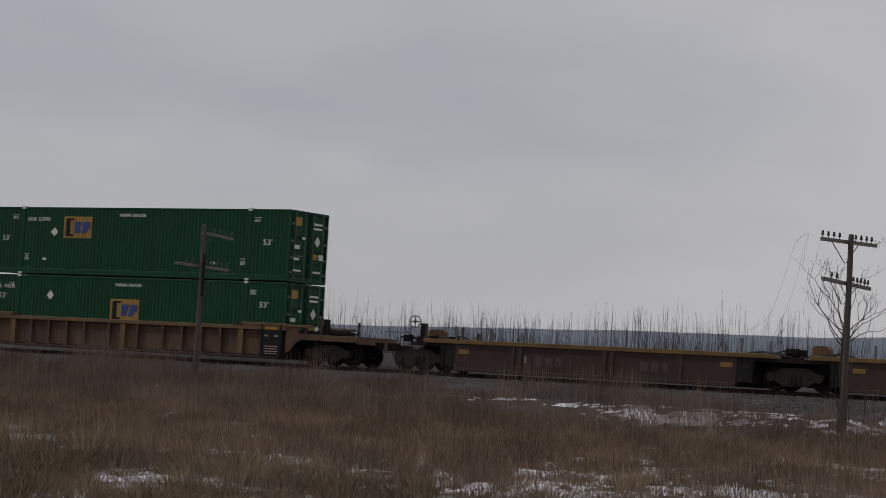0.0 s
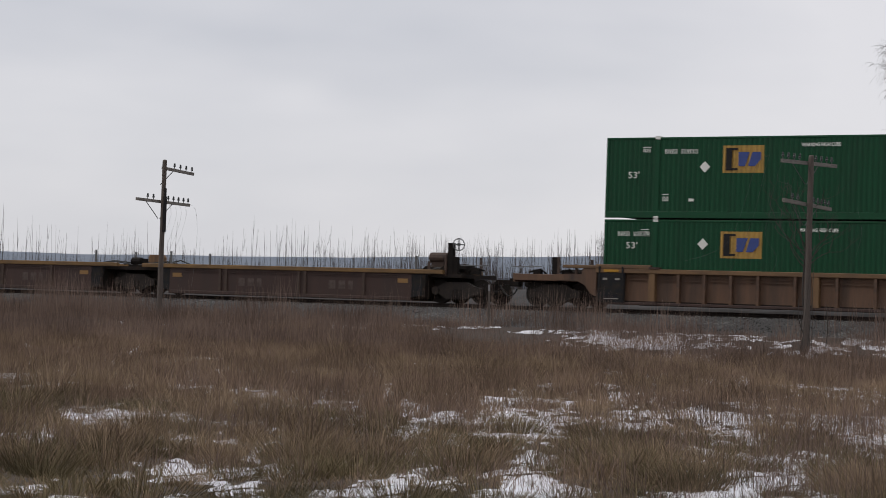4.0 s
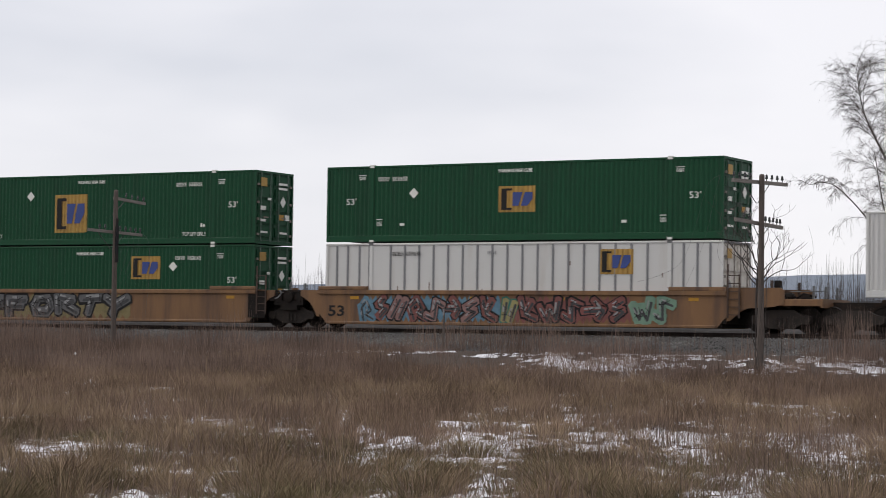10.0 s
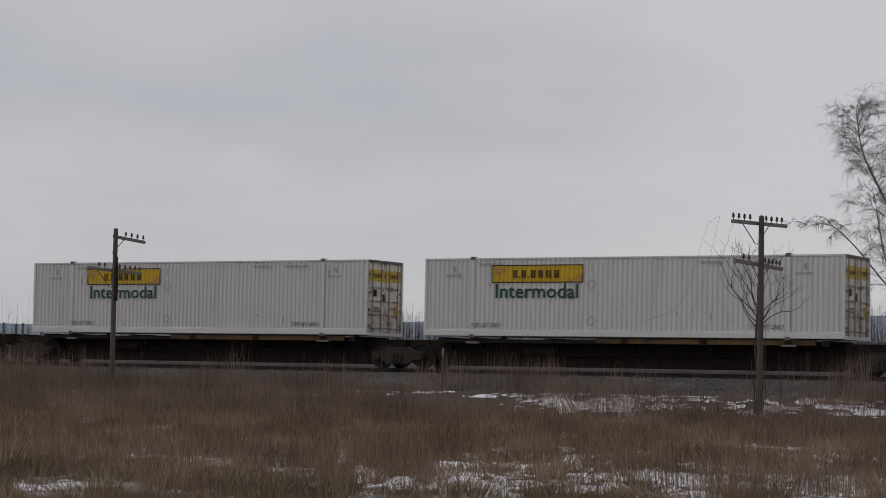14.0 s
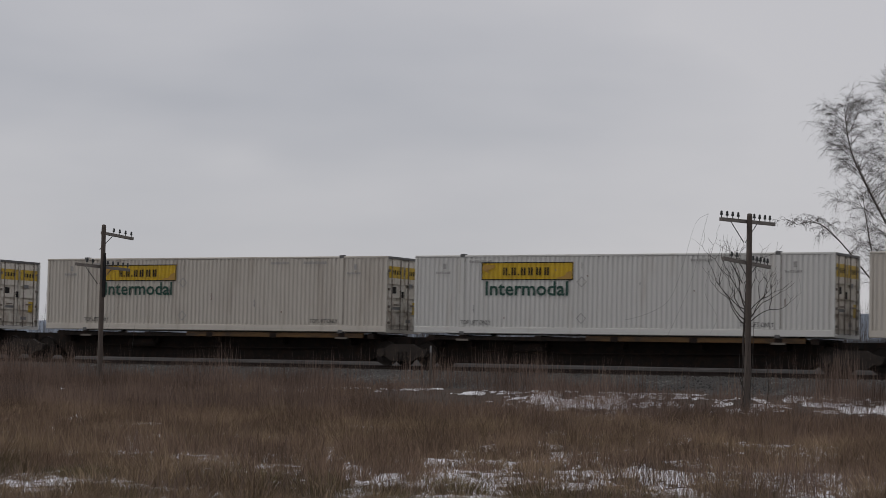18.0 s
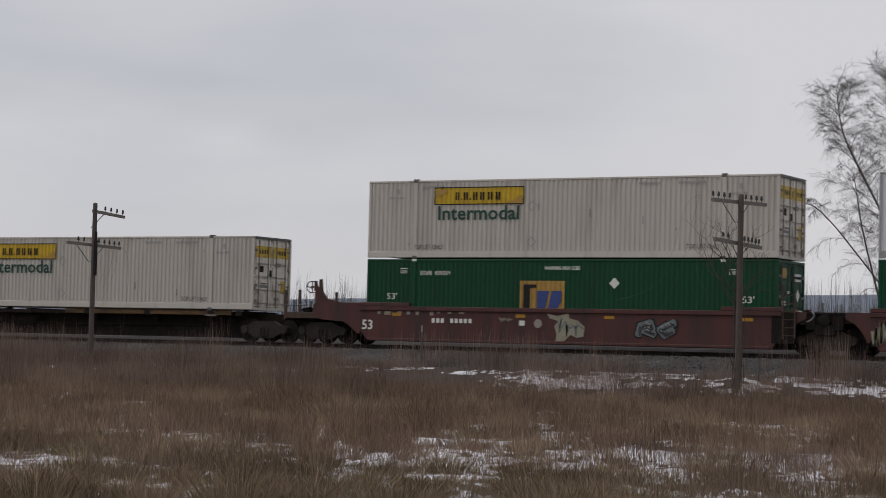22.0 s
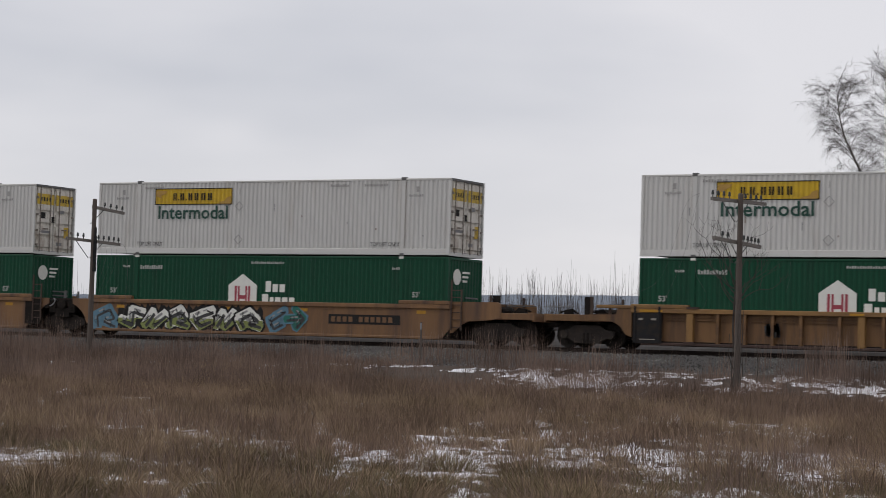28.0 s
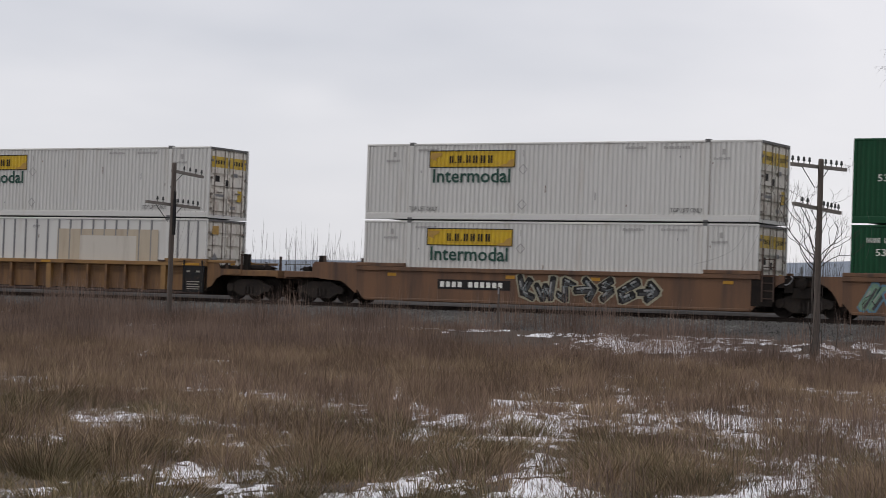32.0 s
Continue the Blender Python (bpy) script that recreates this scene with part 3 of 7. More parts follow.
def end_marks(c, logo=True, pale=False):
    """Small stickers on the rear doors."""
    m = M["dull_white"]
    spec = [(-1.0, 2.28, 0.42, 0.34, M["logo_yellow"] if logo else m), (0.25, 2.38, 0.6, 0.09, m), (0.25, 2.2, 0.6, 0.09, m), (-1.0, 1.35, 0.35, 0.16, m),
            (-1.0, 0.9, 0.35, 0.10, m), (0.3, 1.0, 0.3, 0.22, M["sticker"]), (0.7, 1.0, 0.3, 0.22, m), (-0.5, 1.75, 0.22, 0.1, m), (0.35, 0.45, 0.5, 0.08, m), (-1.0, 0.45, 0.5, 0.08, m)]
    for y, z, w, h, mm in (spec if not pale else spec[:1] + spec[5:6]):
        block("door_sticker", mm, c, END - 0.006, END, y, y + w, z, z + h)


def container_green(u, deck, logo, variant, label):
    """logo: left edge, foot, width and height; variant: where the small marks stand."""
    c = thing("container", label, "shipping container", "containers on the train", at=(u, MID, RAIL + deck))
    container_shell(c, M["green"], "corrugated", M["green"])
    square_logo(c, logo[0] - HX, *logo[1:])
    w = M["dull_white"]
    z53 = {"lower": 1.96, "low": 1.5, "lowright": 1.5}.get(variant, 1.54)
    for x in (1.1, 15.15):
        word("53'", 0.33, w, c, x - HX, FACE, z53, 0.001, fit=0.44)
    for x in (1.45, 14.45):
        z = 2.36
        letter_bars(c, w, x - HX, z, 3, 0.07, 0.13, 0.03)
        block("marking_line", w, c, x - HX - 0.02, x - HX + 0.31, FACE - 0.004, FACE, z + 0.165, z + 0.19)
    right = variant in ("right", "lowright")
    x = 12.4 if right else (0.55 if variant == "lower" else 2.3)
    letter_bars(c, w, x - HX, 2.3, 4, 0.085, 0.16, 0.04)
    letter_bars(c, w, x - HX + 0.62, 2.3, 6, 0.07, 0.16, 0.04)
    word("WARNING HIGH CUBE", 0.17, w, c, 8.1 - HX, FACE, 2.57, 0.005, fit=1.4)
    diamond(c, {"right": 4.93, "lowright": 12.3, "low": 10.15}.get(variant, 3.84) - HX, 2.05 if variant != "plain" else 1.83)
    if variant == "plain":
        for x in (3.25, 12.35):
            block("marking_bar", w, c, x - HX, x - HX + 0.2, FACE - 0.004, FACE, 0.62, 0.72)
        for x in (2.25, 13.85):
            letter_bars(c, w, x - HX, 0.62, 2, 0.09, 0.17, 0.03)
            block("marking_line", w, c, x - HX - 0.02, x - HX + 0.23, FACE - 0.004, FACE, 0.85, 0.88)
    if variant in ("dashed", "right"):
        for x in (2.85, 13.3):
            word("TOP LIFT ONLY", 0.22, w, c, x - HX, FACE, 0.40, 0.002, fit=1.15)
        for x in (2.25, 13.6):
            tick_bars(c, w, x - HX, 0.68, 2, 0.09, 0.16, 0.03)
    if variant == "dashed":
        for i in range(26):
            block("reflector_dash", w, c, -HX + 0.4 + i * 0.6, -HX + 0.7 + i * 0.6, FACE - 0.004, FACE, 0.10, 0.17)
    end_marks(c)
    me = kept(("enddiamond",), lambda: Shape().add([(END, y, z) for y, z in ((0.55, 1.95), (0.75, 1.72), (0.55, 1.49), (0.35, 1.72))], [(0, 1, 2, 3)]).mesh("placard", M["dull_white"]))
    part("placard", me, c)
    return c


def container_post(u, deck, logo, label, placard=False):
    """White sheet-and-post container with rust-stained rear doors."""
    c = thing("container", label, "shipping container", "containers on the train", at=(u, MID, RAIL + deck))
    container_shell(c, M["white"], "ribbed", M["rust_door"])
    if logo:
        square_logo(c, logo[0] - HX, *logo[1:])
    else:
        block("faded_panel", M["tan_panel"], c, 8.35 - HX, 13.74 - HX, -HY + 0.002, -HY + 0.006, 0.5, 2.42, "tan painted-over panel")
        block("faded_panel", M["cream"], c, 9.6 - HX, 12.6 - HX, -HY - 0.004, -HY, 0.7, 2.15)
    letter_bars(c, M["black"], -HX + 2.95, 2.42, 4, 0.085, 0.15, 0.04)
    letter_bars(c, M["black"], -HX + 3.55, 2.42, 6, 0.07, 0.15, 0.04)
    letter_bars(c, M["post_grey"], -HX + 7.0, 2.45, 3, 0.09, 0.12, 0.04)
    for x in (-6.2, 6.2):
        block("panel_seam", M["post_grey"], c, x - 0.01, x + 0.01, -HY + 0.0, -HY + 0.03, 0.3, HGT - 0.12)
    for k in range(9):
        x, z = -7.6 + 15.2 * ((k * 0.618 + u * 0.37) % 1), 0.3 + 1.8 * ((k * 0.377 + u * 0.11) % 1)
        block("rust_streak", M["rust_rod"], c, x, x + 0.035, -HY + 0.02, -HY + 0.029, z, z + 0.15 + 0.35 * (k % 3 == 0))
    word("53", 0.3, M["black"], c, -HX + 0.35, FACE - 0.03, 0.62, 0.005)
    if placard:
        diamond(c, -HX + 3.2, 1.55, 0.22, M["post_grey"])
    end_marks(c, True, True)
    me = kept(("enddiamond2",), lambda: Shape().add([(END, y, z) for y, z in ((-0.8, 1.55), (-0.6, 1.3), (-0.8, 1.05), (-1.0, 1.3))], [(0, 1, 2, 3)]).mesh("placard", M["post_grey"]))
    part("placard", me, c)
    return c


def yellow_sign(c, x, z, w, h):
    """A yellow company panel with a dark border, scroll ends and letter-high bars."""
    y = FACE - 0.004
    corr_film("sign_panel", M["sign_yellow"], c, x, x + w, z, z + h, 0.008, "yellow company sign panel with dark border")
    b = 0.035
    for z0, z1 in ((z, z + b), (z + h - b, z + h)):
        block("sign_border", M["black"], c, x, x + w, y - 0.004, y, z0, z1)
    for x0, x1 in ((x, x + b), (x + w - b, x + w)):
        block("sign_border", M["black"], c, x0, x1, y - 0.004, y, z + b, z + h - b)
    for k, sx in ((1, x + 0.06), (-1, x + w - 0.06)):
        me = kept(("scroll", k), lambda: Shape().plate([(0, 0.03), (k * 0.62, 0.03), (k * 0.55, 0.09), (k * 0.3, 0.14), (k * 0.2, 0.27), (0, 0.33)] if k < 0 else [(0, h - 0.1), (k * 0.5, h - 0.1), (k * 0.46, h - 0.2), (k * 0.22, h - 0.3), (k * 0.3, h - 0.42), (0, h - 0.3)], 0, 0.004).mesh("sign_scroll", M["logo_yellow"]))
        part("sign_scroll", me, c, at=(sx, y - 0.005, z + 0.0))
    x1 = x + w * 0.24
    lw = w * 0.52 / 7.6
    for i, (a, wd) in enumerate(((0, 0.75), (1.15, 0.85), (2.5, 0.85), (3.5, 0.85), (4.6, 0.9), (5.7, 0.9), (0.78, 0.2), (2.05, 0.2))):
        tall = h * 0.44 if i < 6 else 0.06
        zz = z + h * 0.26
        xx = x1 + a * lw * 1.15
        if i < 6:
            for k in (0.0, 0.52):
                block("sign_bar", M["black"], c, xx + k * wd * lw, xx + (k + 0.32) * wd * lw, y - 0.008, y - 0.004, zz, zz + tall)
        else:
            block("sign_bar", M["black"], c, xx, xx + 0.05, y - 0.008, y - 0.004, zz, zz + tall)


def container_sign(u, deck, mat, label, sign_x=2.81, faded=False):
    """White corrugated container with a yellow sign over green lettering."""
    c = thing("container", label, "shipping container", "containers on the train", at=(u, MID, RAIL + deck))
    container_shell(c, mat, "corrugated", M["rust_door"])
    yellow_sign(c, sign_x - HX, 1.97, 3.7, 0.65)
    word("Intermodal", 0.72, M["word_green"], c, sign_x - HX + 1.84, FACE - 0.004, 1.64, 0.012, fit=3.34)
    for x in (-HX + 1.95 + 0.65, HX - 2.75):
        word("TOP LIFT ONLY", 0.23, M["stencil_black"], c, x, FACE, 0.42, 0.0, fit=1.25)
    for x in (-HX + 1.2, HX - 1.45):
        block("marking_bar", M["faint_mark"], c, x, x + 0.12, FACE - 0.004, FACE, 2.38, 2.58)
        tick_bars(c, M["faint_mark"], x - 0.3, 2.2, 7, 0.06, 0.09, 0.03)
    for x, n in ((-HX + 2.3, 9), (HX - 3.7, 10), (HX - 5.2, 8)):
        tick_bars(c, M["faint_mark"], x, 2.6, n, 0.07, 0.10, 0.035)
    for x in (-HX + 6.85,):
        diamond(c, x, 1.9, 0.2, M["faint_mark"], True)
        diamond(c, x, 0.6, 0.2, M["faint_mark"], True)
        block("marking_bar", M["faint_mark"], c, x - 0.015, x + 0.015, FACE - 0.004, FACE, 2.35, 2.6)
    for x in (-6.2, 6.2):
        block("panel_seam", M["rust_seam"], c, x - 0.006, x + 0.006, -HY + 0.0, -HY + 0.03, 0.3, HGT - 0.12)
    for k in range(8):
        x, z = -7 + 14 * ((k * 0.618 + u * 0.37) % 1), 0.4 + 2.0 * ((k * 0.377 + u * 0.11) % 1)
        block("paint_scrape", M["rust_rod"] if k % 2 else M["post_grey"], c, x, x + 0.03, -HY - 0.002, -HY + 0.004, z, z + 0.08 + 0.2 * (k % 3 == 0))
    sign_doors(c)
    return c


def sign_doors(c):
    """A worn yellow band on each door leaf behind the locking rods, with stickers and rust runs."""
    y = HX - 0.008
    for y0, y1 in ((-1.15, -0.06), (0.06, 1.15)):
        block("end_sign", M["worn_yellow"], c, y - 0.004, y, y0, y1, 2.08, 2.52, "worn yellow sign band on a door")
        for k in range(4):
            block("end_sign_bar", M["black"], c, y, y + 0.003, y0 + 0.22 + 0.18 * k, y0 + 0.32 + 0.18 * k, 2.22, 2.38)
    for y0, y1, z0, z1, mat in ((0.62, 0.98, 0.75, 1.2, "worn_yellow"), (-0.95, -0.6, 1.5, 1.75, "black"), (-0.2, -0.02, 1.35, 1.6, "black"), (0.3, 0.6, 1.75, 1.9, "post_grey"), (-0.85, -0.3, 0.9, 1.0, "post_grey"), (0.15, 0.5, 0.42, 0.55, "post_grey")):
        block("door_sticker", M[mat], c, y - 0.003, y + 0.001, y0, y1, z0, z1)


def container_smooth(u, deck, label):
    c = thing("container", label, "shipping container", "containers on the train", at=(u, MID, RAIL + deck))
    container_shell(c, M["reefer"], "smooth", M["rust_door"], M["pale_frame"])
    yellow_sign(c, 9.78 - HX, 1.88, 3.65, 0.64)
    for i in range(4):
        for z in (0.75, 1.6):
            block("vent_plate", M["post_grey"], c, -HX + 3.3 + i * 2.7, -HX + 3.4 + i * 2.7, FACE, -HY + 0.03, z, z + 0.1)
    for x, n in ((-HX + 2.3, 9), (-HX + 4.0, 7), (HX - 3.4, 9)):
        tick_bars(c, M["post_grey"], x, 2.62, n, 0.07, 0.10, 0.035)
    tick_bars(c, M["post_grey"], -HX + 2.3, 0.3, 9, 0.09, 0.12, 0.035)
    sign_doors(c)
    return c


def container_house(u, deck, mat, logo_x, label, long=False, marks="left"):
    """Container with a white house-shaped emblem and two rows of white bars."""
    c = thing("container", label, "shipping container", "containers on the train", at=(u, MID, RAIL + deck))
    container_shell(c, mat, "corrugated", mat, nose=True)
    x, w, y = logo_x - HX, M["dull_white"], FACE - 0.002
    def house():
        return Shape().plate([(0, 0), (1.32, 0), (1.32, 1.02), (0.66, 1.46), (0, 1.02)], 0, 0.004).mesh("emblem", w)
    part("emblem", kept(("house",), house), c, "white house-shaped emblem", at=(x, y - 0.004, 0.73))
    bar = M["emblem_red"] if mat.name != M["orange"].name else mat
    for a, b in ((0.30, 0.40), (0.45, 0.53), (0.79, 0.87), (0.92, 1.02)):
        block("emblem_bar", bar, c, x + a, x + b, y - 0.009, y - 0.005, 0.82, 1.72)
    block("emblem_bar", bar, c, x + 0.53, x + 0.79, y - 0.009, y - 0.005, 1.22, 1.36)
    x += 1.57 if not long else 1.3
    for row, ws in ((1.5, (0.26, 0.26, 0.26)), (1.0, (0.30, 0.18, 0.26, 0.26, 0.26) + ((0.10, 0.10, 0.28, 0.24) if long else ()))):
        xx = x + (0.15 if row > 1.2 else 0)
        for i, b in enumerate(ws):
            tall = 0.42 if i == 0 else 0.3
            glyph = kept(("glyph", b, tall), lambda: Shape().box(0.02 * b, b * 0.95, -0.004, 0, 0, tall).mesh("name_bar", w))
            part("name_bar", glyph, c, at=(xx, y, row))
            xx += b + 0.06
    for x in (-HX + 0.9, HX - 1.35):
        word("53'", 0.28, M["pale_stencil"], c, x, FACE, 1.47, 0.006) if not long else None
    tick_bars(c, M["pale_stencil"], -0.6, 2.58, 17, 0.06, 0.09, 0.03)
    for x, n in ((-HX + 1.35, 4), (HX - 2.4, 4)):
        tick_bars(c, M["pale_stencil"], x, 2.4, n, 0.06, 0.09, 0.03)
    tick_bars(c, M["pale_stencil"], -HX + 2.2 if marks == "left" else HX - 4.3, 2.34, 10, 0.075, 0.16, 0.035)
    if long:
        tick_bars(c, M["pale_stencil"], HX - 4.2, 2.34, 10, 0.075, 0.16, 0.035)
    return c


# ---- rail cars ----
M["stencil_grey"] = material("dusty_stencil_paint", (0.26, 0.24, 0.21), 0.7, vary=0.2, scale=5)
M["faded_mark"] = material("worn_pale_stencil", (0.085, 0.062, 0.054), 0.75, vary=0.35, scale=4, dirt=(0.045, 0.027, 0.022), dirt_amount=0.7)
M["post_brown"] = material("dull_brown_upright", (0.060, 0.036, 0.026), 0.75, vary=0.25, scale=3, dirt=(0.025, 0.02, 0.018), dirt_amount=0.4)


def wheelset_mesh():
    s = Shape()
    for y in (-0.79, 0.66):
        s.lathe([(0.08, y), (0.16, y), (0.20, y + 0.03), (0.40, y + 0.03), (0.46, y), (0.46, y + 0.10), (0.485, y + 0.13), (0.39, y + 0.13), (0.37, y + 0.08), (0.2, y + 0.08), (0.16, y + 0.13), (0.08, y + 0.13)] if y < 0 else
                [(0.08, y), (0.16, y), (0.20, y + 0.05), (0.37, y + 0.05), (0.39, y), (0.485, y), (0.46, y + 0.03), (0.46, y + 0.13), (0.40, y + 0.10), (0.20, y + 0.10), (0.16, y + 0.13), (0.08, y + 0.13)], axis="y", sides=24)
        for k in range(6):
            w = k * math.pi / 3
            s.box(0.27 * math.cos(w) - 0.03, 0.27 * math.cos(w) + 0.03, y - 0.005 + (0 if y < 0 else 0.1), y + 0.03 + (0 if y < 0 else 0.1), 0.27 * math.sin(w) - 0.03, 0.27 * math.sin(w) + 0.03)
    s.lathe([(0.085, -0.98), (0.085, 0.98)], axis="y", sides=10)
    return s.mesh("wheelset", M["wheel"])


def side_frame_mesh():
    s = Shape()
    s.plate([(-1.05, 0.36), (-0.75, 0.34), (-0.42, 0.16), (0.42, 0.16), (0.75, 0.34), (1.05, 0.36), (1.08, 0.58), (0.72, 0.66), (0.45, 0.80), (-0.45, 0.80), (-0.72, 0.66), (-1.08, 0.58)], -0.09, 0.09)
    for x in (-0.89, 0.89):
        s.lathe([(0.16, -0.14), (0.16, 0.1)], (x, 0, 0.47), "y", 10)
    for x in (-0.16, 0.0, 0.16):
        s.lathe([(0.07, 0.24), (0.07, 0.52)], (x, -0.1, 0), "z", 8)
    return s.mesh("side_frame", M["side_frame"])


SPIN = []


def bogie(car, x, u):
    """A two-axle truck with its own wheelsets, at x on the car; u: its place along the train."""
    b = part("truck", kept(("bolster",), lambda: Shape().box(-0.22, 0.22, -1.1, 1.1, 0.45, 0.72).lathe([(0.3, 0.7), (0.3, 0.86)]).mesh("truck", M["truck_black"])), car, "grimy two-axle truck", at=(x, 0, 0))
    for y in (-1.05, 1.05):
        part("side_frame", kept(("sframe",), side_frame_mesh), b, at=(0, y, 0))
    for dx in (-0.89, 0.89):
        w = part("wheelset", kept(("wset",), wheelset_mesh), b, at=(dx, 0, 0.46))
        SPIN.append((w, dx, u))
    for dx in (-0.45, 0.45):
        part("brake_beam", kept(("bbeam",), lambda: Shape().box(-0.05, 0.05, -0.7, 0.7, 0.3, 0.4).mesh("brake_beam", M["truck_black"])), b, at=(dx, 0, 0))
    return b


def coupler(car, x, way):
    """A knuckle coupler with its shank, and an air hose under it."""
    s = lambda: Shape().box(0, 0.75, -0.09, 0.09, -0.08, 0.08).box(0.62, 0.98, -0.15, 0.12, -0.15, 0.15).box(0.88, 1.02, 0.02, 0.16, -0.14, 0.14).mesh("coupler", M["truck_black"])
    part("coupler", kept(("coupler",), s), car, at=(x, 0, 0.86, 0, 0, 0 if way > 0 else 180))
    h = lambda: Shape().tube([(0, 0.25, 0), (0.15, 0.25, -0.25), (0.4, 0.2, -0.42), (0.7, 0.12, -0.3), (0.85, 0.05, -0.12)], 0.03).mesh("air_hose", M["hose"])
    part("air_hose", kept(("airhose",), h), car, at=(x, 0, 0.75, 0, 0, 0 if way > 0 else 180))


def deck_gear(car, x, way, mat, tall=True, low=False, wheeled=False):
    """Brake wheel with its stand, uprights and rods along an end deck that begins at x."""
    at = lambda dx: x + way * dx
    wheel = lambda: Shape().tube([(0, 0.22 * math.cos(k * math.pi / 9), 0.22 * math.sin(k * math.pi / 9)) for k in range(19)], 0.022, 5).box(-0.015, 0.015, -0.21, 0.21, -0.02, 0.02).box(-0.015, 0.015, -0.02, 0.02, -0.21, 0.21).lathe([(0.06, -0.1), (0.06, 0.05)], axis="x", sides=8).mesh("brake_wheel", M["casting"])
    post = lambda h: kept(("gpost", h), lambda: Shape().box(-0.045, 0.045, -0.035, 0.035, 1.03, h).mesh("grab_post", M["post_brown"]))
    if tall and way < 0:
        part("brake_wheel", kept(("bwheel",), wheel), car, "brake hand wheel", at=(at(2.42), -1.36, 2.12, 0, 0, -45))
        horn = lambda: Shape().plate([(1.0, 1.5), (2.3, 1.5), (2.3, 1.98), (2.34, 1.98), (2.34, 2.36), (2.26, 2.36), (2.24, 2.12), (2.14, 2.12), (2.12, 2.42), (2.03, 2.42), (1.98, 1.95), (1.75, 1.68), (1.3, 1.6)], -0.05, 0.05).mesh("brake_stand", mat)
        ob = part("brake_stand", kept(("bstand", mat.name), horn), car)
        ob.matrix_basis = pose(x, -1.3, 0) @ Matrix.Diagonal((way, 1, 1, 1))
        ups = ((3.0, 2.02), (3.62, 2.0))
    else:
        up = 0.34 if tall else (-0.12 if low else 0.0)
        if tall or wheeled:
            part("brake_wheel", kept(("bwheel",), wheel), car, "brake hand wheel", at=(at(2.36), -1.32, 1.86 + up, 0, 0, -45))
        part("brake_stand", kept(("bstand2", up), lambda: Shape().box(-0.12, 0.1, -0.1, 0.1, 1.03, 1.92 + up if tall else 1.8).box(-0.3, 0.3, -0.08, 0.08, 1.03, 1.3 + 1.3 * up).mesh("brake_stand", M["truck_black"])), car, at=(at(2.0), -1.2, 0))
        ups = ((1.1, 1.55), (1.82, 1.8))
    for dx, h in ups:
        for y in (-1.33, 1.33):
            part("grab_post", post(h), car, at=(at(dx), y, 0))
    tank = lambda: Shape().lathe([(0.12, -0.42), (0.2, -0.36), (0.2, 0.36), (0.12, 0.42)], axis="x", sides=12).box(-0.3, 0.3, -0.1, 0.1, -0.5, -0.12).mesh("air_reservoir", M["post_brown"])
    if tall and way > 0:
        part("air_reservoir", kept(("gtank",), tank), car, at=(at(1.0), -0.4, 1.72))
    lever = lambda: Shape().tube([(0, 0, 0), (0.25, -0.05, 0.16), (0.7, 0, 0.05)], 0.035, 6).box(0.2, 0.5, -0.12, 0.12, -0.1, 0.14).mesh("brake_lever", M["truck_black"])
    for dx, y in ((0.5, -0.9), (1.3, -1.0), (2.55, -0.9)):
        part("brake_lever", kept(("blever",), lever), car, at=(at(dx), y, 1.2, 0, 0, 0 if way > 0 else 180))
    rail = lambda: Shape().tube([(-0.6, 0, 0), (0.6, 0, 0.02)], 0.02).mesh("grab_rail", M["casting"])
    part("grab_rail", kept(("grail",), rail), car, at=(at(3.1), -1.36, 1.42))


def ladder(car, x, mat):
    s = Shape()
    for dx in (0, 0.42):
        s.box(dx - 0.025, dx + 0.025, -0.02, 0.02, 0.5, 2.35 if dx == 0 else 2.0)
    for i in range(6):
        s.box(0.02, 0.40, -0.015, 0.015, 0.6 + i * 0.27, 0.63 + i * 0.27)
    part("ladder", kept(("ladder", mat.name), lambda: s.mesh("ladder", mat)), car, "dark ladder at the car end", at=(x, -1.50, 0))


SIDE = 1.495        # half width of a well car


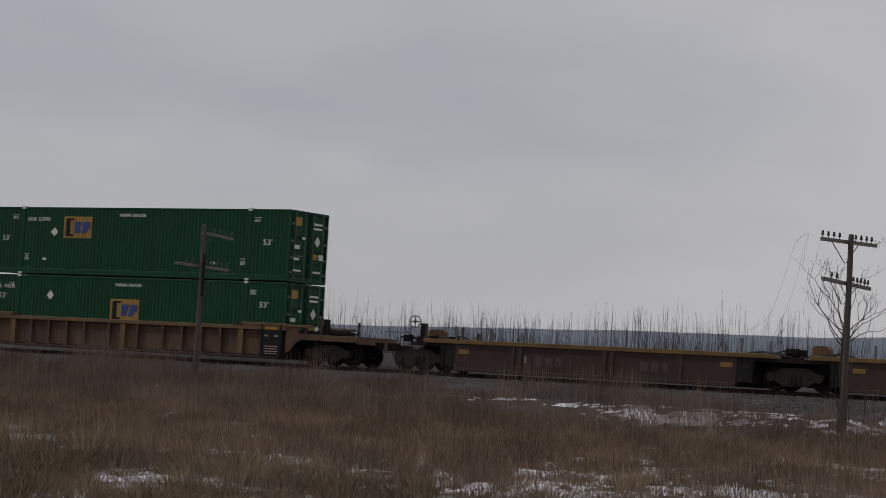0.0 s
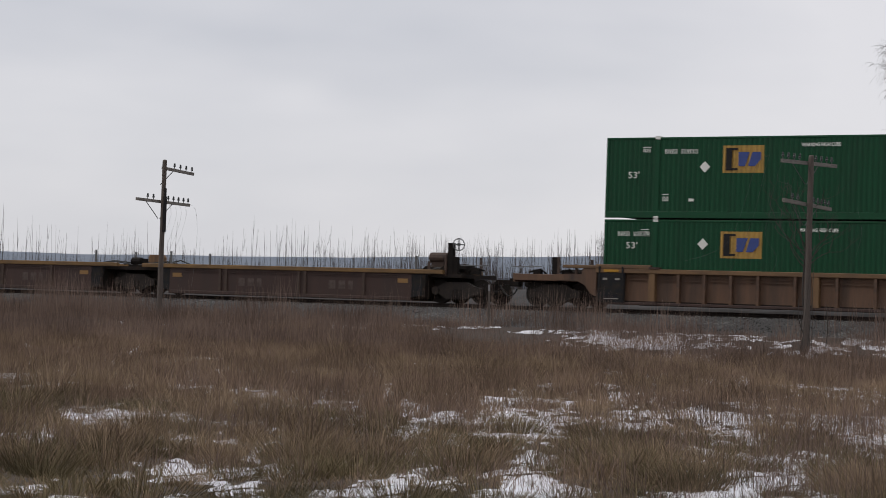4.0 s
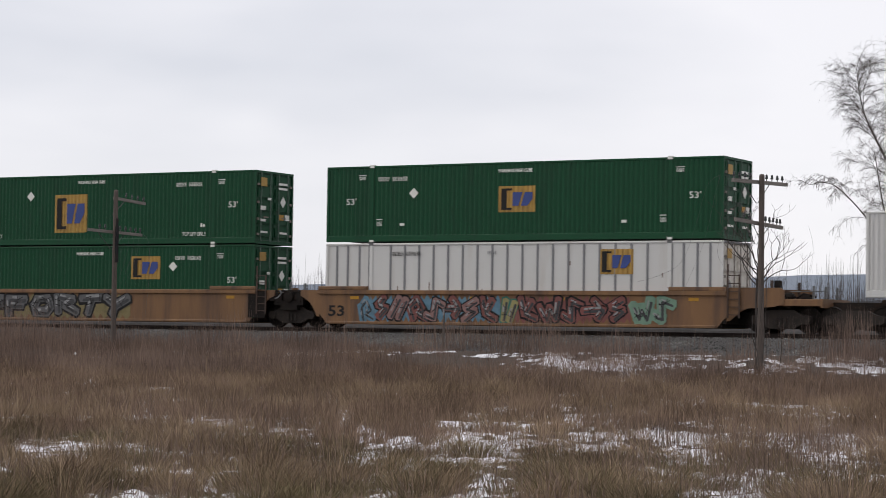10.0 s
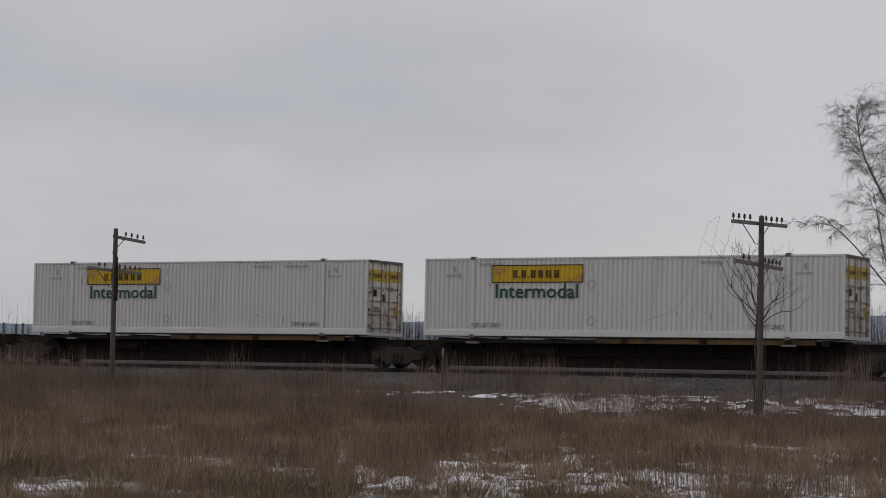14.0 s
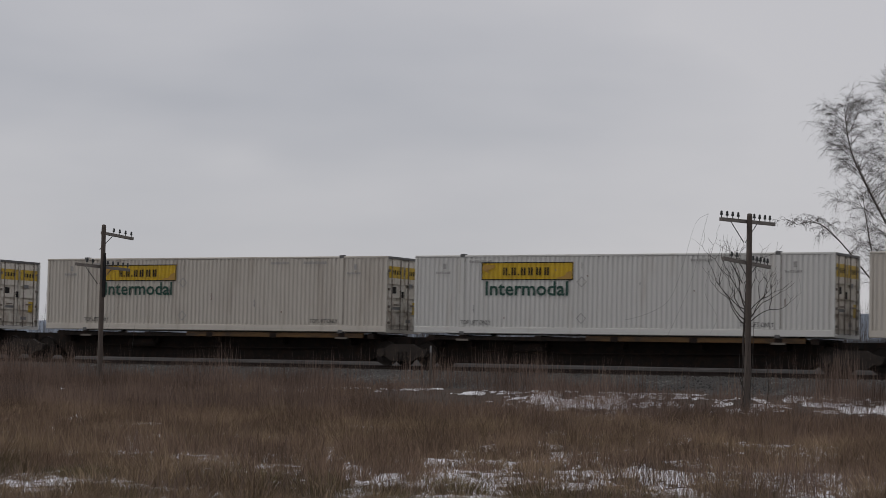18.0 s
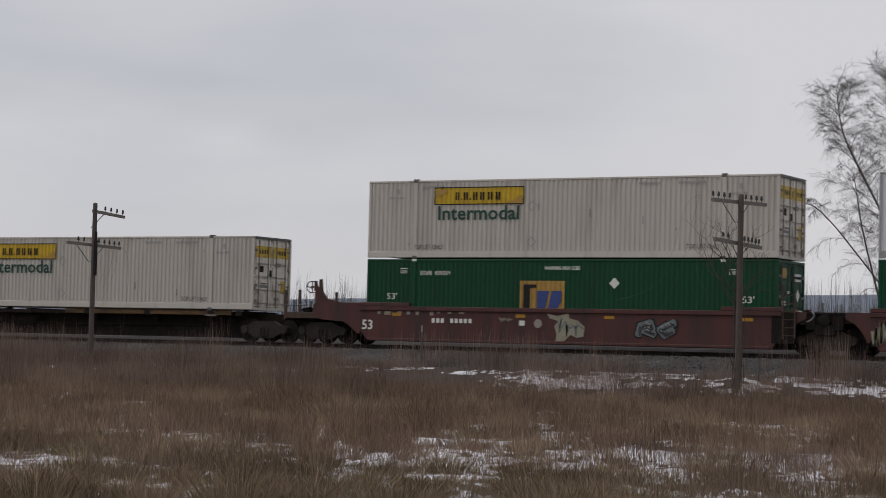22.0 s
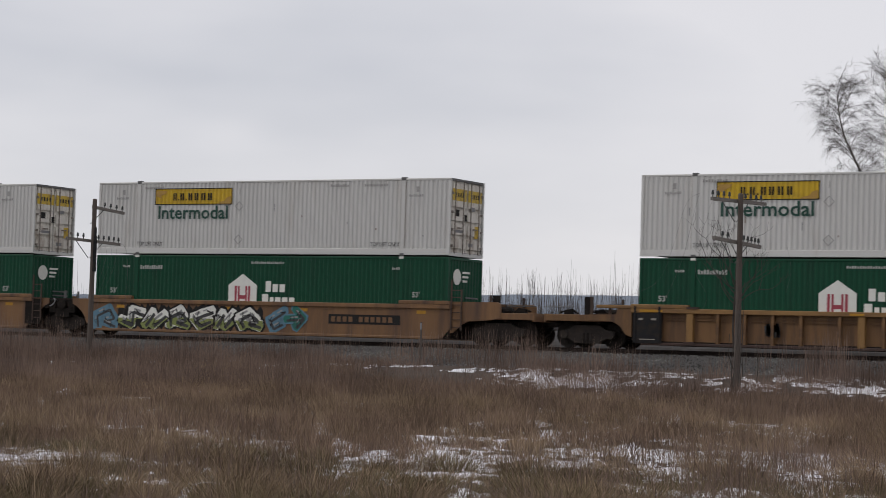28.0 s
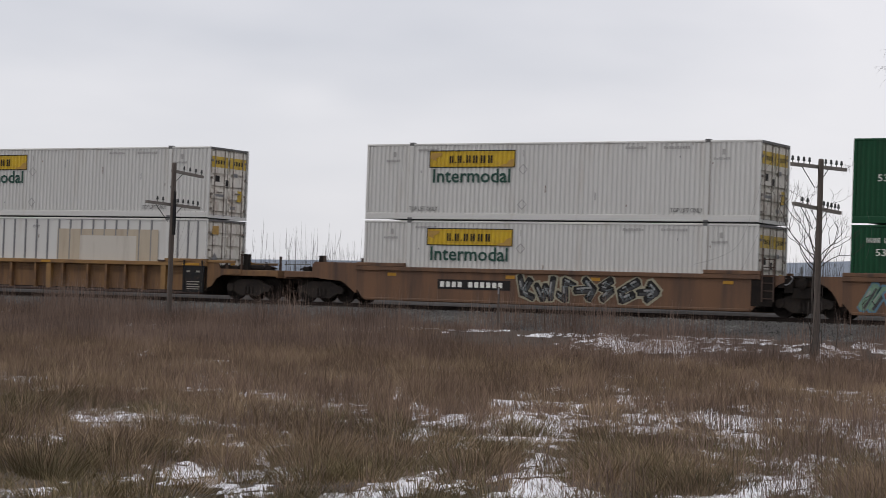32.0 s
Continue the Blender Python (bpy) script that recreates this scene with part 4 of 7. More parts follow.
def joint_gear(car, mat, ribbed):
    """What fills the gap over a shared truck: bearing arms, drawbar hub, stand posts and, on the ribbed cars, a tall ladder."""
    y = -SIDE + 0.10
    for x0, x1, z0 in ((9.13, 9.44, 0.84), (10.12, 10.43, 0.84)):
        part("bearing_arm", kept(("barm", mat.name, round(x1 - x0, 2)), lambda: Shape().box(0, x1 - x0, 0, 0.1, z0, 1.33).box(0.1, 0.2, -0.03, 0, 0.95, 1.1).mesh("bearing_arm", mat)), car, at=(x0, y, 0))
    hub = lambda: Shape().lathe([(0.1, -0.16), (0.2, -0.14), (0.2, 0.3), (0.12, 0.32)], (0, 0, 1.16), "y", 14).box(-0.33, 0.33, 0.02, 0.16, 1.2, 1.36).mesh("drawbar_hub", mat)
    part("drawbar_hub", kept(("hub", mat.name), hub), car, at=(9.785, y + 0.1, 0))
    part("bearing_block", kept(("bblock",), lambda: Shape().box(-0.36, 0.36, 0, 0.5, 0.66, 1.02).box(-0.5, 0.5, 0.3, 1.9, 0.9, 1.3).mesh("bearing_block", M["truck_black"])), car, at=(9.785, y + 0.02, 0))
    part("walk_plate", kept(("jwalk",), lambda: Shape().box(-0.95, 0.95, -1.32, 1.32, 1.36, 1.42).mesh("walk_plate", M["spine"])), car, at=(9.785, 0, 0))
    for x, z in ((10.0, 2.30), (10.3, 2.45)) if ribbed else ((9.55, 1.75), (10.2, 1.7)):
        part("stand_post", kept(("jpost", z), lambda: Shape().box(-0.03, 0.03, -0.03, 0.03, 1.38, z).tube([(-0.08, 0, z - 0.5), (-0.08, 0, z - 0.06), (0, 0, z - 0.03)], 0.012, 4).mesh("stand_post", M["casting"])), car, at=(x, -0.9, 0))
    if ribbed:
        s = Shape()
        for x in (0, 0.52):
            s.box(x - 0.035, x + 0.035, -0.03, 0.03, 0.75, 2.42 if x else 2.5)
        for i in range(5):
            s.box(0.035, 0.485, -0.018, 0.018, 0.9 + 0.32 * i, 0.94 + 0.32 * i)
        part("ladder", kept(("jladder", mat.name), lambda: s.mesh("ladder", mat)), car, "tall ladder at the car end", at=(8.52, -SIDE - 0.02, 0))
    else:
        part("air_pipe", kept(("jpipe",), lambda: Shape().tube(bent([(0, 0, 1.1), (0.25, 0, 1.12), (0.42, 0, 1.3), (0.35, 0, 1.42)], 4), 0.025, 5).mesh("air_pipe", M["post_grey"])), car, at=(9.0, y, 0))
        part("valve_box", kept(("jvalve", mat.name), lambda: Shape().box(0, 0.22, -0.04, 0.1, 1.0, 1.32).mesh("valve_box", mat)), car, at=(8.92, y, 0))


def well_unit(name, u, style, left_end, right_end, label, sign=None):
    """One unit of a well car under a 53 ft stack whose middle is at u; ends: 'joint' or 'coupler'."""
    car = thing(name, label, "rail car", "cars of the train", at=(u, MID, RAIL))
    body = {"ochre": M["ochre_post"], "plate": M["car_yellow"], "post": M["car_brown"], "oxide": M["red_car"], "brown_plate": M["russet_plate"]}[style]
    chord = {"ochre": M["ochre_chord"], "plate": M["car_yellow"], "post": M["car_chord"], "oxide": M["red_car"], "brown_plate": M["russet_plate"]}[style]
    half, rise = 8.3, 6.15
    ribbed = style in ("post", "ochre")
    deep = 0.15 if ribbed else 0.03
    for sy, flip in ((-1, 0), (1, 180)):
        def side():
            s = Shape()
            s.plate([(-half + 0.35, 0.16), (half - 0.35, 0.16), (half, 0.55), (half, 1.40), (-half, 1.40), (-half, 0.55)], deep, deep + 0.02)
            return s.mesh("well_side", body)
        sd = part("well_side", kept(("wside", style), side), car, at=(0, sy * SIDE, 0, 0, 0, flip))
        part("top_chord", kept(("wchord", style), lambda: Shape().bar(-half, half, -0.03, 0.18, 1.27, 1.43).mesh("top_chord", chord)), sd)
        part("bottom_chord", kept(("wbot", style), lambda: Shape().bar(-half + 0.4, half - 0.4, -0.02, 0.2, 0.15, 0.25).mesh("bottom_chord", M["rust_side"] if ribbed else body)), sd)
        for a, b in ((-half, -rise), (rise, half)):
            part("end_chord", kept(("wraise", style), lambda: Shape().bar(0, half - rise, -0.035, 0.12, 1.431, 1.57).mesh("end_chord", chord)), sd, at=(a, 0, 0))
        if ribbed:
            post = kept(("wpost", style), lambda: Shape().prism([(-0.055, 0.15), (-0.05, -0.015), (0.05, -0.015), (0.055, 0.15)], 0.25, 1.27).mesh("side_post", body))
            for z in (1.03, 1.13):
                part("stiffener", kept(("stiff", style), lambda: Shape().box(-7.2, 7.2, 0.09, 0.15, 0, 0.03).mesh("stiffener", body)), sd, at=(0, 0, z))
            broad = kept(("wbroad", style), lambda: Shape().prism([(-0.13, 0.15), (-0.12, -0.02), (0.12, -0.02), (0.13, 0.15)], 0.22, 1.27).mesh("broad_post", chord))
            for x in (-6.1, -5.08, -4.1, -3.1, -2.1, -0.75, 0.0, 0.75, 2.1, 3.1, 4.1, 5.08, 6.1):
                ob = part("broad_post", broad, sd) if x in (-6.1, 0.0, 6.1) else part("side_post", post, sd)
                ob.matrix_basis = Matrix.Translation((x, 0, 0)) @ Matrix(((0, 1, 0, 0), (0, 0, 1, 0), (1, 0, 0, 0), (0, 0, 0, 1)))
            for x in (-6.1, 6.1):
                part("foot_bracket", kept(("wfoot",), lambda: Shape().box(-0.2, 0.2, -0.05, 0.1, 0.18, 0.3).mesh("foot_bracket", M["rust_side"])), sd, at=(x, 0, 0))
                part("top_bracket", kept(("wtopb",), lambda: Shape().box(-0.2, 0.2, -0.05, 0.14, 1.43, 1.5).mesh("top_bracket", M["rust_side"])), sd, at=(x * 0.985, 0, 0))
            for x in (-8.2, 7.12):
                dp = part("end_panel", kept(("dpanel",), lambda: Shape().box(0, 1.06, -0.04, 0.03, 0.22, 1.27).box(0.03, 0.1, -0.065, -0.04, 0.25, 1.5).box(0.94, 1.01, -0.065, -0.04, 0.25, 1.5).mesh("end_panel", M["dark_panel"])), sd, "dark bolted end panel", at=(x, 0, 0))
                part("reflector", kept(("panelrefl",), lambda: Shape().box(0.24, 0.82, -0.06, -0.05, 1.3, 1.39).mesh("reflector", M["sticker"])), dp)
                for x0, x1, z0, z1 in ((0.2, 0.36, 1.02, 1.09), (0.68, 0.86, 1.02, 1.09), (0.24, 0.82, 0.34, 0.37)) + (((0.22, 0.86, 0.62, 0.66), (0.22, 0.82, 0.52, 0.56), (0.22, 0.86, 0.42, 0.46)) if x > 0 else ()):
                    block("stencil", M["stencil_grey"], dp, x0, x1, -0.046, -0.04, z0, z1)
        if style in ("plate", "oxide", "brown_plate"):
            for x in (-6.9, -1.75, 1.75, 6.9):
                part("reflector", kept(("refl",), lambda: Shape().box(0, 0.38, -0.01, 0.0, 1.08, 1.2).mesh("reflector", M["sticker"])), sd, at=(x, 0.028, 0))
    for x0 in (-1, 1):
        # sloped end floor over the truck
        def endplate():
            s = Shape()
            s.prism([(-1.30, 1.05), (1.30, 1.05), (1.30, 1.25), (-1.30, 1.25)], 0.0, 1.5)
            s.box(0.0, 0.08, -1.42, 1.42, 0.3, 1.35)
            s.box(0.08, 1.75, -0.32, 0.32, 0.72, 1.08)
            return s.mesh("end_platform", M["spine"])
        part("end_platform", kept(("endplat", style), endplate), car, at=(x0 * 8.2, 0, 0, 0, 0, 0 if x0 > 0 else 180))
        open_end = (left_end if x0 < 0 else right_end) == "coupler"
        for y in (-1, 1):
            def arch():
                if open_end and not ribbed:
                    ring = [(0.0, 1.55), (1.95, 1.55), (2.08, 1.45), (2.08, 1.0), (1.7, 0.9), (0.75, 0.84), (0.5, 0.72), (0.1, 0.4), (0.0, 0.4)]
                elif open_end:
                    ring = [(0.0, 1.42), (0.55, 1.42), (0.6, 1.2), (1.65, 1.18), (1.65, 0.98), (0.75, 0.95), (0.45, 0.8), (0.22, 0.5), (0.0, 0.42)]
                else:
                    ring = [(0.0, 1.42), (0.85, 1.42), (0.85, 1.2), (0.6, 1.08), (0.4, 0.92), (0.22, 0.68), (0.1, 0.42), (0.0, 0.42)]
                return Shape().plate(ring, -0.02, 0.04).mesh("wheel_arch", body)
            ob = part("wheel_arch", kept(("arch", style, open_end), arch), car)
            ob.matrix_basis = pose(x0 * 8.3, y * (SIDE - 0.06), 0) @ Matrix.Diagonal((x0, 1, 1, 1))
            if open_end and ribbed:
                part("upper_beam", kept(("ubeam", style), lambda: Shape().bar(0, 1.35, -0.05, 0.05, 1.42, 1.53).mesh("upper_beam", chord)), car, at=(8.3 if x0 > 0 else -9.65, y * (SIDE - 0.06), 0))
    part("well_floor", kept(("wfloor",), lambda: Shape().box(-8.1, 8.1, -1.35, 1.35, 0.18, 0.30).mesh("well_floor", M["spine"])), car)
    for way, kind in ((-1, left_end), (1, right_end)):
        if kind == "coupler":
            bogie(car, way * 10.15, u + way * 10.15)
            def plat():
                s = Shape().box(0, 2.95, -1.2, 1.2, 1.0, 1.06)
                s.box(0.3, 2.75, -0.3, 0.3, 0.65, 1.02)
                for x in (0.9, 1.7):
                    s.box(x, x + 0.1, -1.3, 1.3, 0.86, 1.02)
                return s.mesh("end_deck", M["spine"])
            dk = part("end_deck", kept(("edeck", style), plat), car, at=(way * 8.72, 0, 0, 0, 0, 0 if way > 0 else 180))
            for y in (-1.42, 1.29):
                part("edge_beam", kept(("ebeam", style), lambda: Shape().bar(0, 2.93, 0, 0.13, 0.93, 1.17).mesh("edge_beam", body if style != "oxide" else M["post_brown"])), dk, at=(0, y, 0))
            part("end_beam", kept(("ebeam2", style), lambda: Shape().box(2.93, 3.0, -1.42, 1.42, 0.88, 1.18).mesh("end_beam", body)), dk)
            part("brake_cylinder", kept(("bcyl",), lambda: Shape().lathe([(0.1, -0.5), (0.16, -0.45), (0.16, 0.4), (0.1, 0.5)], (1.2, 0, 1.25), "x", 10).tube([(1.6, 0, 1.25), (2.4, -0.2, 1.2)], 0.03).mesh("brake_cylinder", M["truck_black"])), dk, at=(0, -0.55, 0))
            coupler(car, way * 10.9, way)
            deck_gear(car, way * 8.075, way, body, tall=style in ("plate", "oxide") and (way < 0 or style == "oxide"), low=ribbed)
        elif way > 0:
            bogie(car, 9.78, u + 9.78)
            joint_gear(car, M["truck_black"] if not ribbed else chord, ribbed)
    if not ribbed:
        ladder(car, 8.36, M["post_brown"])
        block("end_panel", M["truck_black"], car, 7.95, 8.75, -1.49, -1.46, 0.35, 1.38, "dark grimy end panel") if right_end == "joint" else None
    return car


def empty_unit(u, left_end, right_end, label):
    """One unit of an empty short well car, between trucks 15.55 m apart."""
    car = thing("empty_well_car", label, "rail car", "cars of the train", at=(u, MID, RAIL))
    half = 5.72
    for sy, flip in ((-1, 0), (1, 180)):
        sd = part("well_side", kept(("eside",), lambda: Shape().plate([(-half, 0.14), (half, 0.14), (half, 1.1), (-half, 1.1)], 0.03, 0.05).mesh("well_side", M["rust_side"])), car, at=(0, sy * SIDE, 0, 0, 0, flip))
        part("top_chord", kept(("echord",), lambda: Shape().bar(-half - 1.4, half + 1.4, -0.03, 0.12, 1.08, 1.24).mesh("top_chord", M["rust_chord"])), sd)
        part("bottom_chord", kept(("ebot",), lambda: Shape().bar(-half, half, -0.03, 0.15, 0.06, 0.19).mesh("bottom_chord", M["rust_side"])), sd)
        for x in (-3.2, -2.9, 0.6, 0.9, 3.6):
            part("side_seam", kept(("eseam",), lambda: Shape().box(-0.06, 0.06, -0.02, 0.03, 0.2, 1.07).mesh("side_seam", M["post_brown"])), sd, at=(x, 0, 0))
        for z in (0.93, 1.0):
            part("stiffener", kept(("estiff",), lambda: Shape().box(-half + 0.6, half - 0.6, 0.0, 0.03, 0, 0.025).mesh("stiffener", M["rust_side"])), sd, at=(0, 0, z))
        for x in (-half + 0.15, half - 0.6):
            part("reflector", kept(("erefl",), lambda: Shape().box(0, 0.45, -0.01, 0.0, 0.72, 0.88).mesh("reflector", M["ochre_chord"])), sd, at=(x, 0.028, 0))
        for x in (-2.3, 2.0):
            part("faded_mark", kept(("emark",), lambda: Shape().box(0, 0.3, 0.02, 0.028, 0.42, 0.75).box(0.45, 0.75, 0.02, 0.028, 0.42, 0.75).box(0.9, 1.1, 0.02, 0.028, 0.42, 0.75).mesh("faded_mark", M["faded_mark"])), sd, at=(x, 0, 0))
    for way in (-1, 1):
        def plat():
            s = Shape().box(0, 2.1, -1.3, 1.3, 0.96, 1.1)
            s.box(0.0, 0.1, -1.42, 1.42, 0.14, 1.1)
            s.box(0.1, 2.1, -0.35, 0.35, 0.6, 0.96)
            s.box(0.5, 0.62, -1.49, 1.49, 0.2, 1.07)
            return s.mesh("end_platform", M["spine"])
        part("end_platform", kept(("eplat",), plat), car, at=(way * half, 0, 0, 0, 0, 0 if way > 0 else 180))
        part("end_apron", kept(("eapron",), lambda: Shape().plate([(0, 0.2), (0.45, 0.24), (0.62, 0.6), (0.7, 1.07), (0, 1.07)], 0, 0.04).mesh("end_apron", M["dark_panel"])), car, "grimy end plate beside the truck").matrix_basis = pose(way * half, -SIDE + 0.04, 0) @ Matrix.Diagonal((way, 1, 1, 1))
        for dx, y, z, mm in (((1.25, -0.7, 1.1, "ochre_post"),) if way < 0 else ((1.75, -0.6, 1.1, "truck_black"),)):
            s = lambda: (Shape().plate([(-0.32, 0.02), (0.3, 0.02), (0.3, 0.4), (0.22, 0.5), (-0.24, 0.5), (-0.32, 0.42)], -0.2, 0.2).box(-0.36, 0.34, -0.14, 0.14, 0, 0.08) if mm == "ochre_post" else
                         Shape().lathe([(0.1, -0.3), (0.17, -0.26), (0.17, 0.2), (0.1, 0.24)], (0, 0, 0.22), "x", 10).box(-0.42, 0.36, -0.12, 0.12, 0, 0.1).box(0.24, 0.5, -0.05, 0.05, 0.1, 0.34)).mesh("reservoir", M[mm])
            part("reservoir", kept(("resv", mm), s), car, at=(way * (half + dx), y, z))
        post = lambda: Shape().box(-0.035, 0.035, -0.035, 0.035, 1.1, 1.75).mesh("guide_post", M["casting"])
        part("guide_post", kept(("epost",), post), car, at=(way * (half + 0.1), -1.3, 0))
        part("guide_post", kept(("epost",), post), car, at=(way * (half + 0.1), 1.3, 0))
        for k, (p, r) in enumerate((([(-0.1, -0.9, 1.2), (0.6, -0.7, 1.33), (1.6, -0.9, 1.26)], 0.03), ([(0.0, -1.1, 1.16), (0.9, -1.0, 1.3), (1.9, -1.15, 1.16)], 0.025), ([(0.2, 0.4, 1.2), (1.0, 0.5, 1.42), (1.9, 0.3, 1.2)], 0.03))):
            ob = part("brake_rod", kept(("rods", k), lambda: Shape().tube(p, r).mesh("brake_rod", M["hose"])), car)
            ob.matrix_basis = pose(way * half, 0, 0) @ Matrix.Diagonal((way, 1, 1, 1))
    part("well_floor", kept(("efloor",), lambda: Shape().box(-half, half, -1.35, 1.35, 0.12, 0.22).mesh("well_floor", M["spine"])), car)
    if left_end == "coupler":
        bogie(car, -7.5, u - 7.5)
        coupler(car, -8.6, -1)
        deck_gear(car, -5.3, -1, M["car_brown"], tall=False, wheeled=True)
    if right_end == "coupler":
        bogie(car, 7.5, u + 7.5)
        coupler(car, 8.6, 1)
        deck_gear(car, 5.3, 1, M["car_brown"], tall=True)
    else:
        bogie(car, 7.78, u + 7.78)
    return car


def spine_unit(u, gap_left, gap_right, label):
    """A skeleton unit: one dark centre sill with side brackets and an ochre deck edge; gaps: to the next unit's container."""
    car = thing("spine_car", label, "rail car", "cars of the train", at=(u, MID, RAIL))
    lo, hi = -HX - gap_left / 2 + (0.45 if gap_left > 4 else 0.1), HX + gap_right / 2 - (0.45 if gap_right > 4 else 0.1)
    def sill():
        s = Shape()
        s.plate([(lo, 0.72), (lo + 0.9, 0.66), (lo + 1.75, 0.14), (hi - 1.75, 0.14), (hi - 0.9, 0.66), (hi, 0.72), (hi, 1.08), (lo, 1.08)], -0.33, 0.33)
        return s.mesh("centre_sill", M["spine"])
    part("centre_sill", kept(("sill", round(lo, 2), round(hi, 2)), sill), car)
    for y in (-1.22, 1.12):
        part("deck_edge", kept(("sedge",), lambda: Shape().bar(-1.1, 7.05, 0, 0.1, 1.0, 1.185).mesh("deck_edge", M["spine_edge"])), car, at=(0, y, 0))
        part("dark_edge", kept(("sedge2",), lambda: Shape().bar(-7.6, -1.11, 0.01, 0.1, 0.98, 1.12).mesh("dark_edge", M["spine"])), car, at=(0, y, 0))
    for x in (-7.4, -6.1, -3.0, 0.0, 3.0, 6.1, 7.4):
        part("cross_bearer", kept(("bearer",), lambda: Shape().box(-0.14, 0.14, -1.24, 1.24, 0.98, 1.17).plate([(-0.12, 0.75), (0.12, 0.75), (0.12, 0.98), (-0.12, 0.98)], -0.7, 0.7).mesh("cross_bearer", M["spine"])), car, at=(x, 0, 0))
    for x in (-6.1, 6.1):
        for y in (-1.24, 1.1):
            part("pedestal", kept(("pedestal",), lambda: Shape().box(-0.2, 0.2, 0, 0.14, 1.171, 1.2).box(-0.26, 0.26, -0.02, 0.16, 0.96, 1.03).mesh("pedestal", M["steel"])), car, at=(x, y, 0))
    part("air_tank", kept(("tank",), lambda: Shape().lathe([(0.14, -0.65), (0.2, -0.58), (0.2, 0.58), (0.14, 0.65)], axis="x", sides=12).mesh("air_tank", M["spine"])), car, at=(-3.6, -0.62, 0.75))
    part("brake_rod", kept(("brod",), lambda: Shape().tube([(-6, -0.5, 0.62), (-2, -0.5, 0.56), (5.5, -0.5, 0.62)], 0.03).mesh("brake_rod", M["spine"])), car)
    for way, gap in ((-1, gap_left), (1, gap_right)):
        if gap > 4:
            x = way * (HX + gap / 2 - 2.1)
            bogie(car, x, u + x)
            part("end_beam", kept(("sbeam",), lambda: Shape().box(-0.08, 0.08, -1.3, 1.3, 0.92, 1.16).mesh("end_beam", M["spine"])), car, at=(way * (HX + gap / 2 - 0.5), 0, 0))
            coupler(car, way * (HX + gap / 2 - 0.92), way)
            for y in (-1.2, 0.0, 1.2):
                part("grab_post", kept(("gpost2",), lambda: Shape().box(-0.035, 0.035, -0.035, 0.035, 1.1, 1.62).mesh("grab_post", M["casting"])), car, at=(way * (HX + gap / 2 - 0.7), y, 0))
        elif way > 0:
            bogie(car, HX + gap / 2, u + HX + gap / 2)
    return car


# ---- the train, from its head to its tail ----
TRAIN = []
LOW, HIGH, DECK = 0.30, 3.22, 1.2


LETTERS = dict(P=(((0, 0), (0.02, 1)), ((0, 0.98), (0.8, 0.92), (0.85, 0.55), (0.1, 0.42))), F=(((0, 0), (0.05, 1), (0.9, 1)), ((0, 0.52), (0.7, 0.58))), O=(((0.1, 0.5), (0.2, 0.95), (0.8, 1), (0.95, 0.5), (0.75, 0.02), (0.2, 0), (0.1, 0.5)),),
               R=(((0, 0), (0.1, 1), (0.9, 0.85), (0.5, 0.5), (1, 0)),), T=(((-0.05, 0.97), (1.05, 1)), ((0.5, 1), (0.45, 0))), Y=(((0, 1), (0.5, 0.5), (1, 1)), ((0.5, 0.5), (0.4, 0))))
# bolts, hooks, forks and arrows that spell nothing
TANGLES = ((((0.8, 1.0), (0.15, 0.6), (0.85, 0.45), (0.2, 0.0)),), (((-0.1, 0.25), (0.4, 0.0), (0.55, 0.95), (1.1, 0.7)),), (((1.0, 0.25), (0.4, 0.0), (0.1, 0.45), (0.55, 0.7), (1.05, 1.0)),), (((0.0, 1.0), (0.35, 0.25), (0.7, 0.9)), ((0.35, 0.25), (1.05, 0.0))),
           (((0.0, 0.0), (0.35, 1.0)), ((0.5, 0.0), (1.0, 0.85))), (((-0.1, 0.5), (1.0, 0.55)), ((0.6, 1.0), (1.05, 0.55), (0.55, 0.1))), (((-0.05, 0.65), (0.25, 0.0), (0.5, 0.6), (0.7, 0.05), (1.1, 1.0)),), (((0.1, 0.0), (0.0, 0.6), (0.6, 1.0), (0.95, 0.5), (0.4, 0.3), (1.1, 0.0)),))


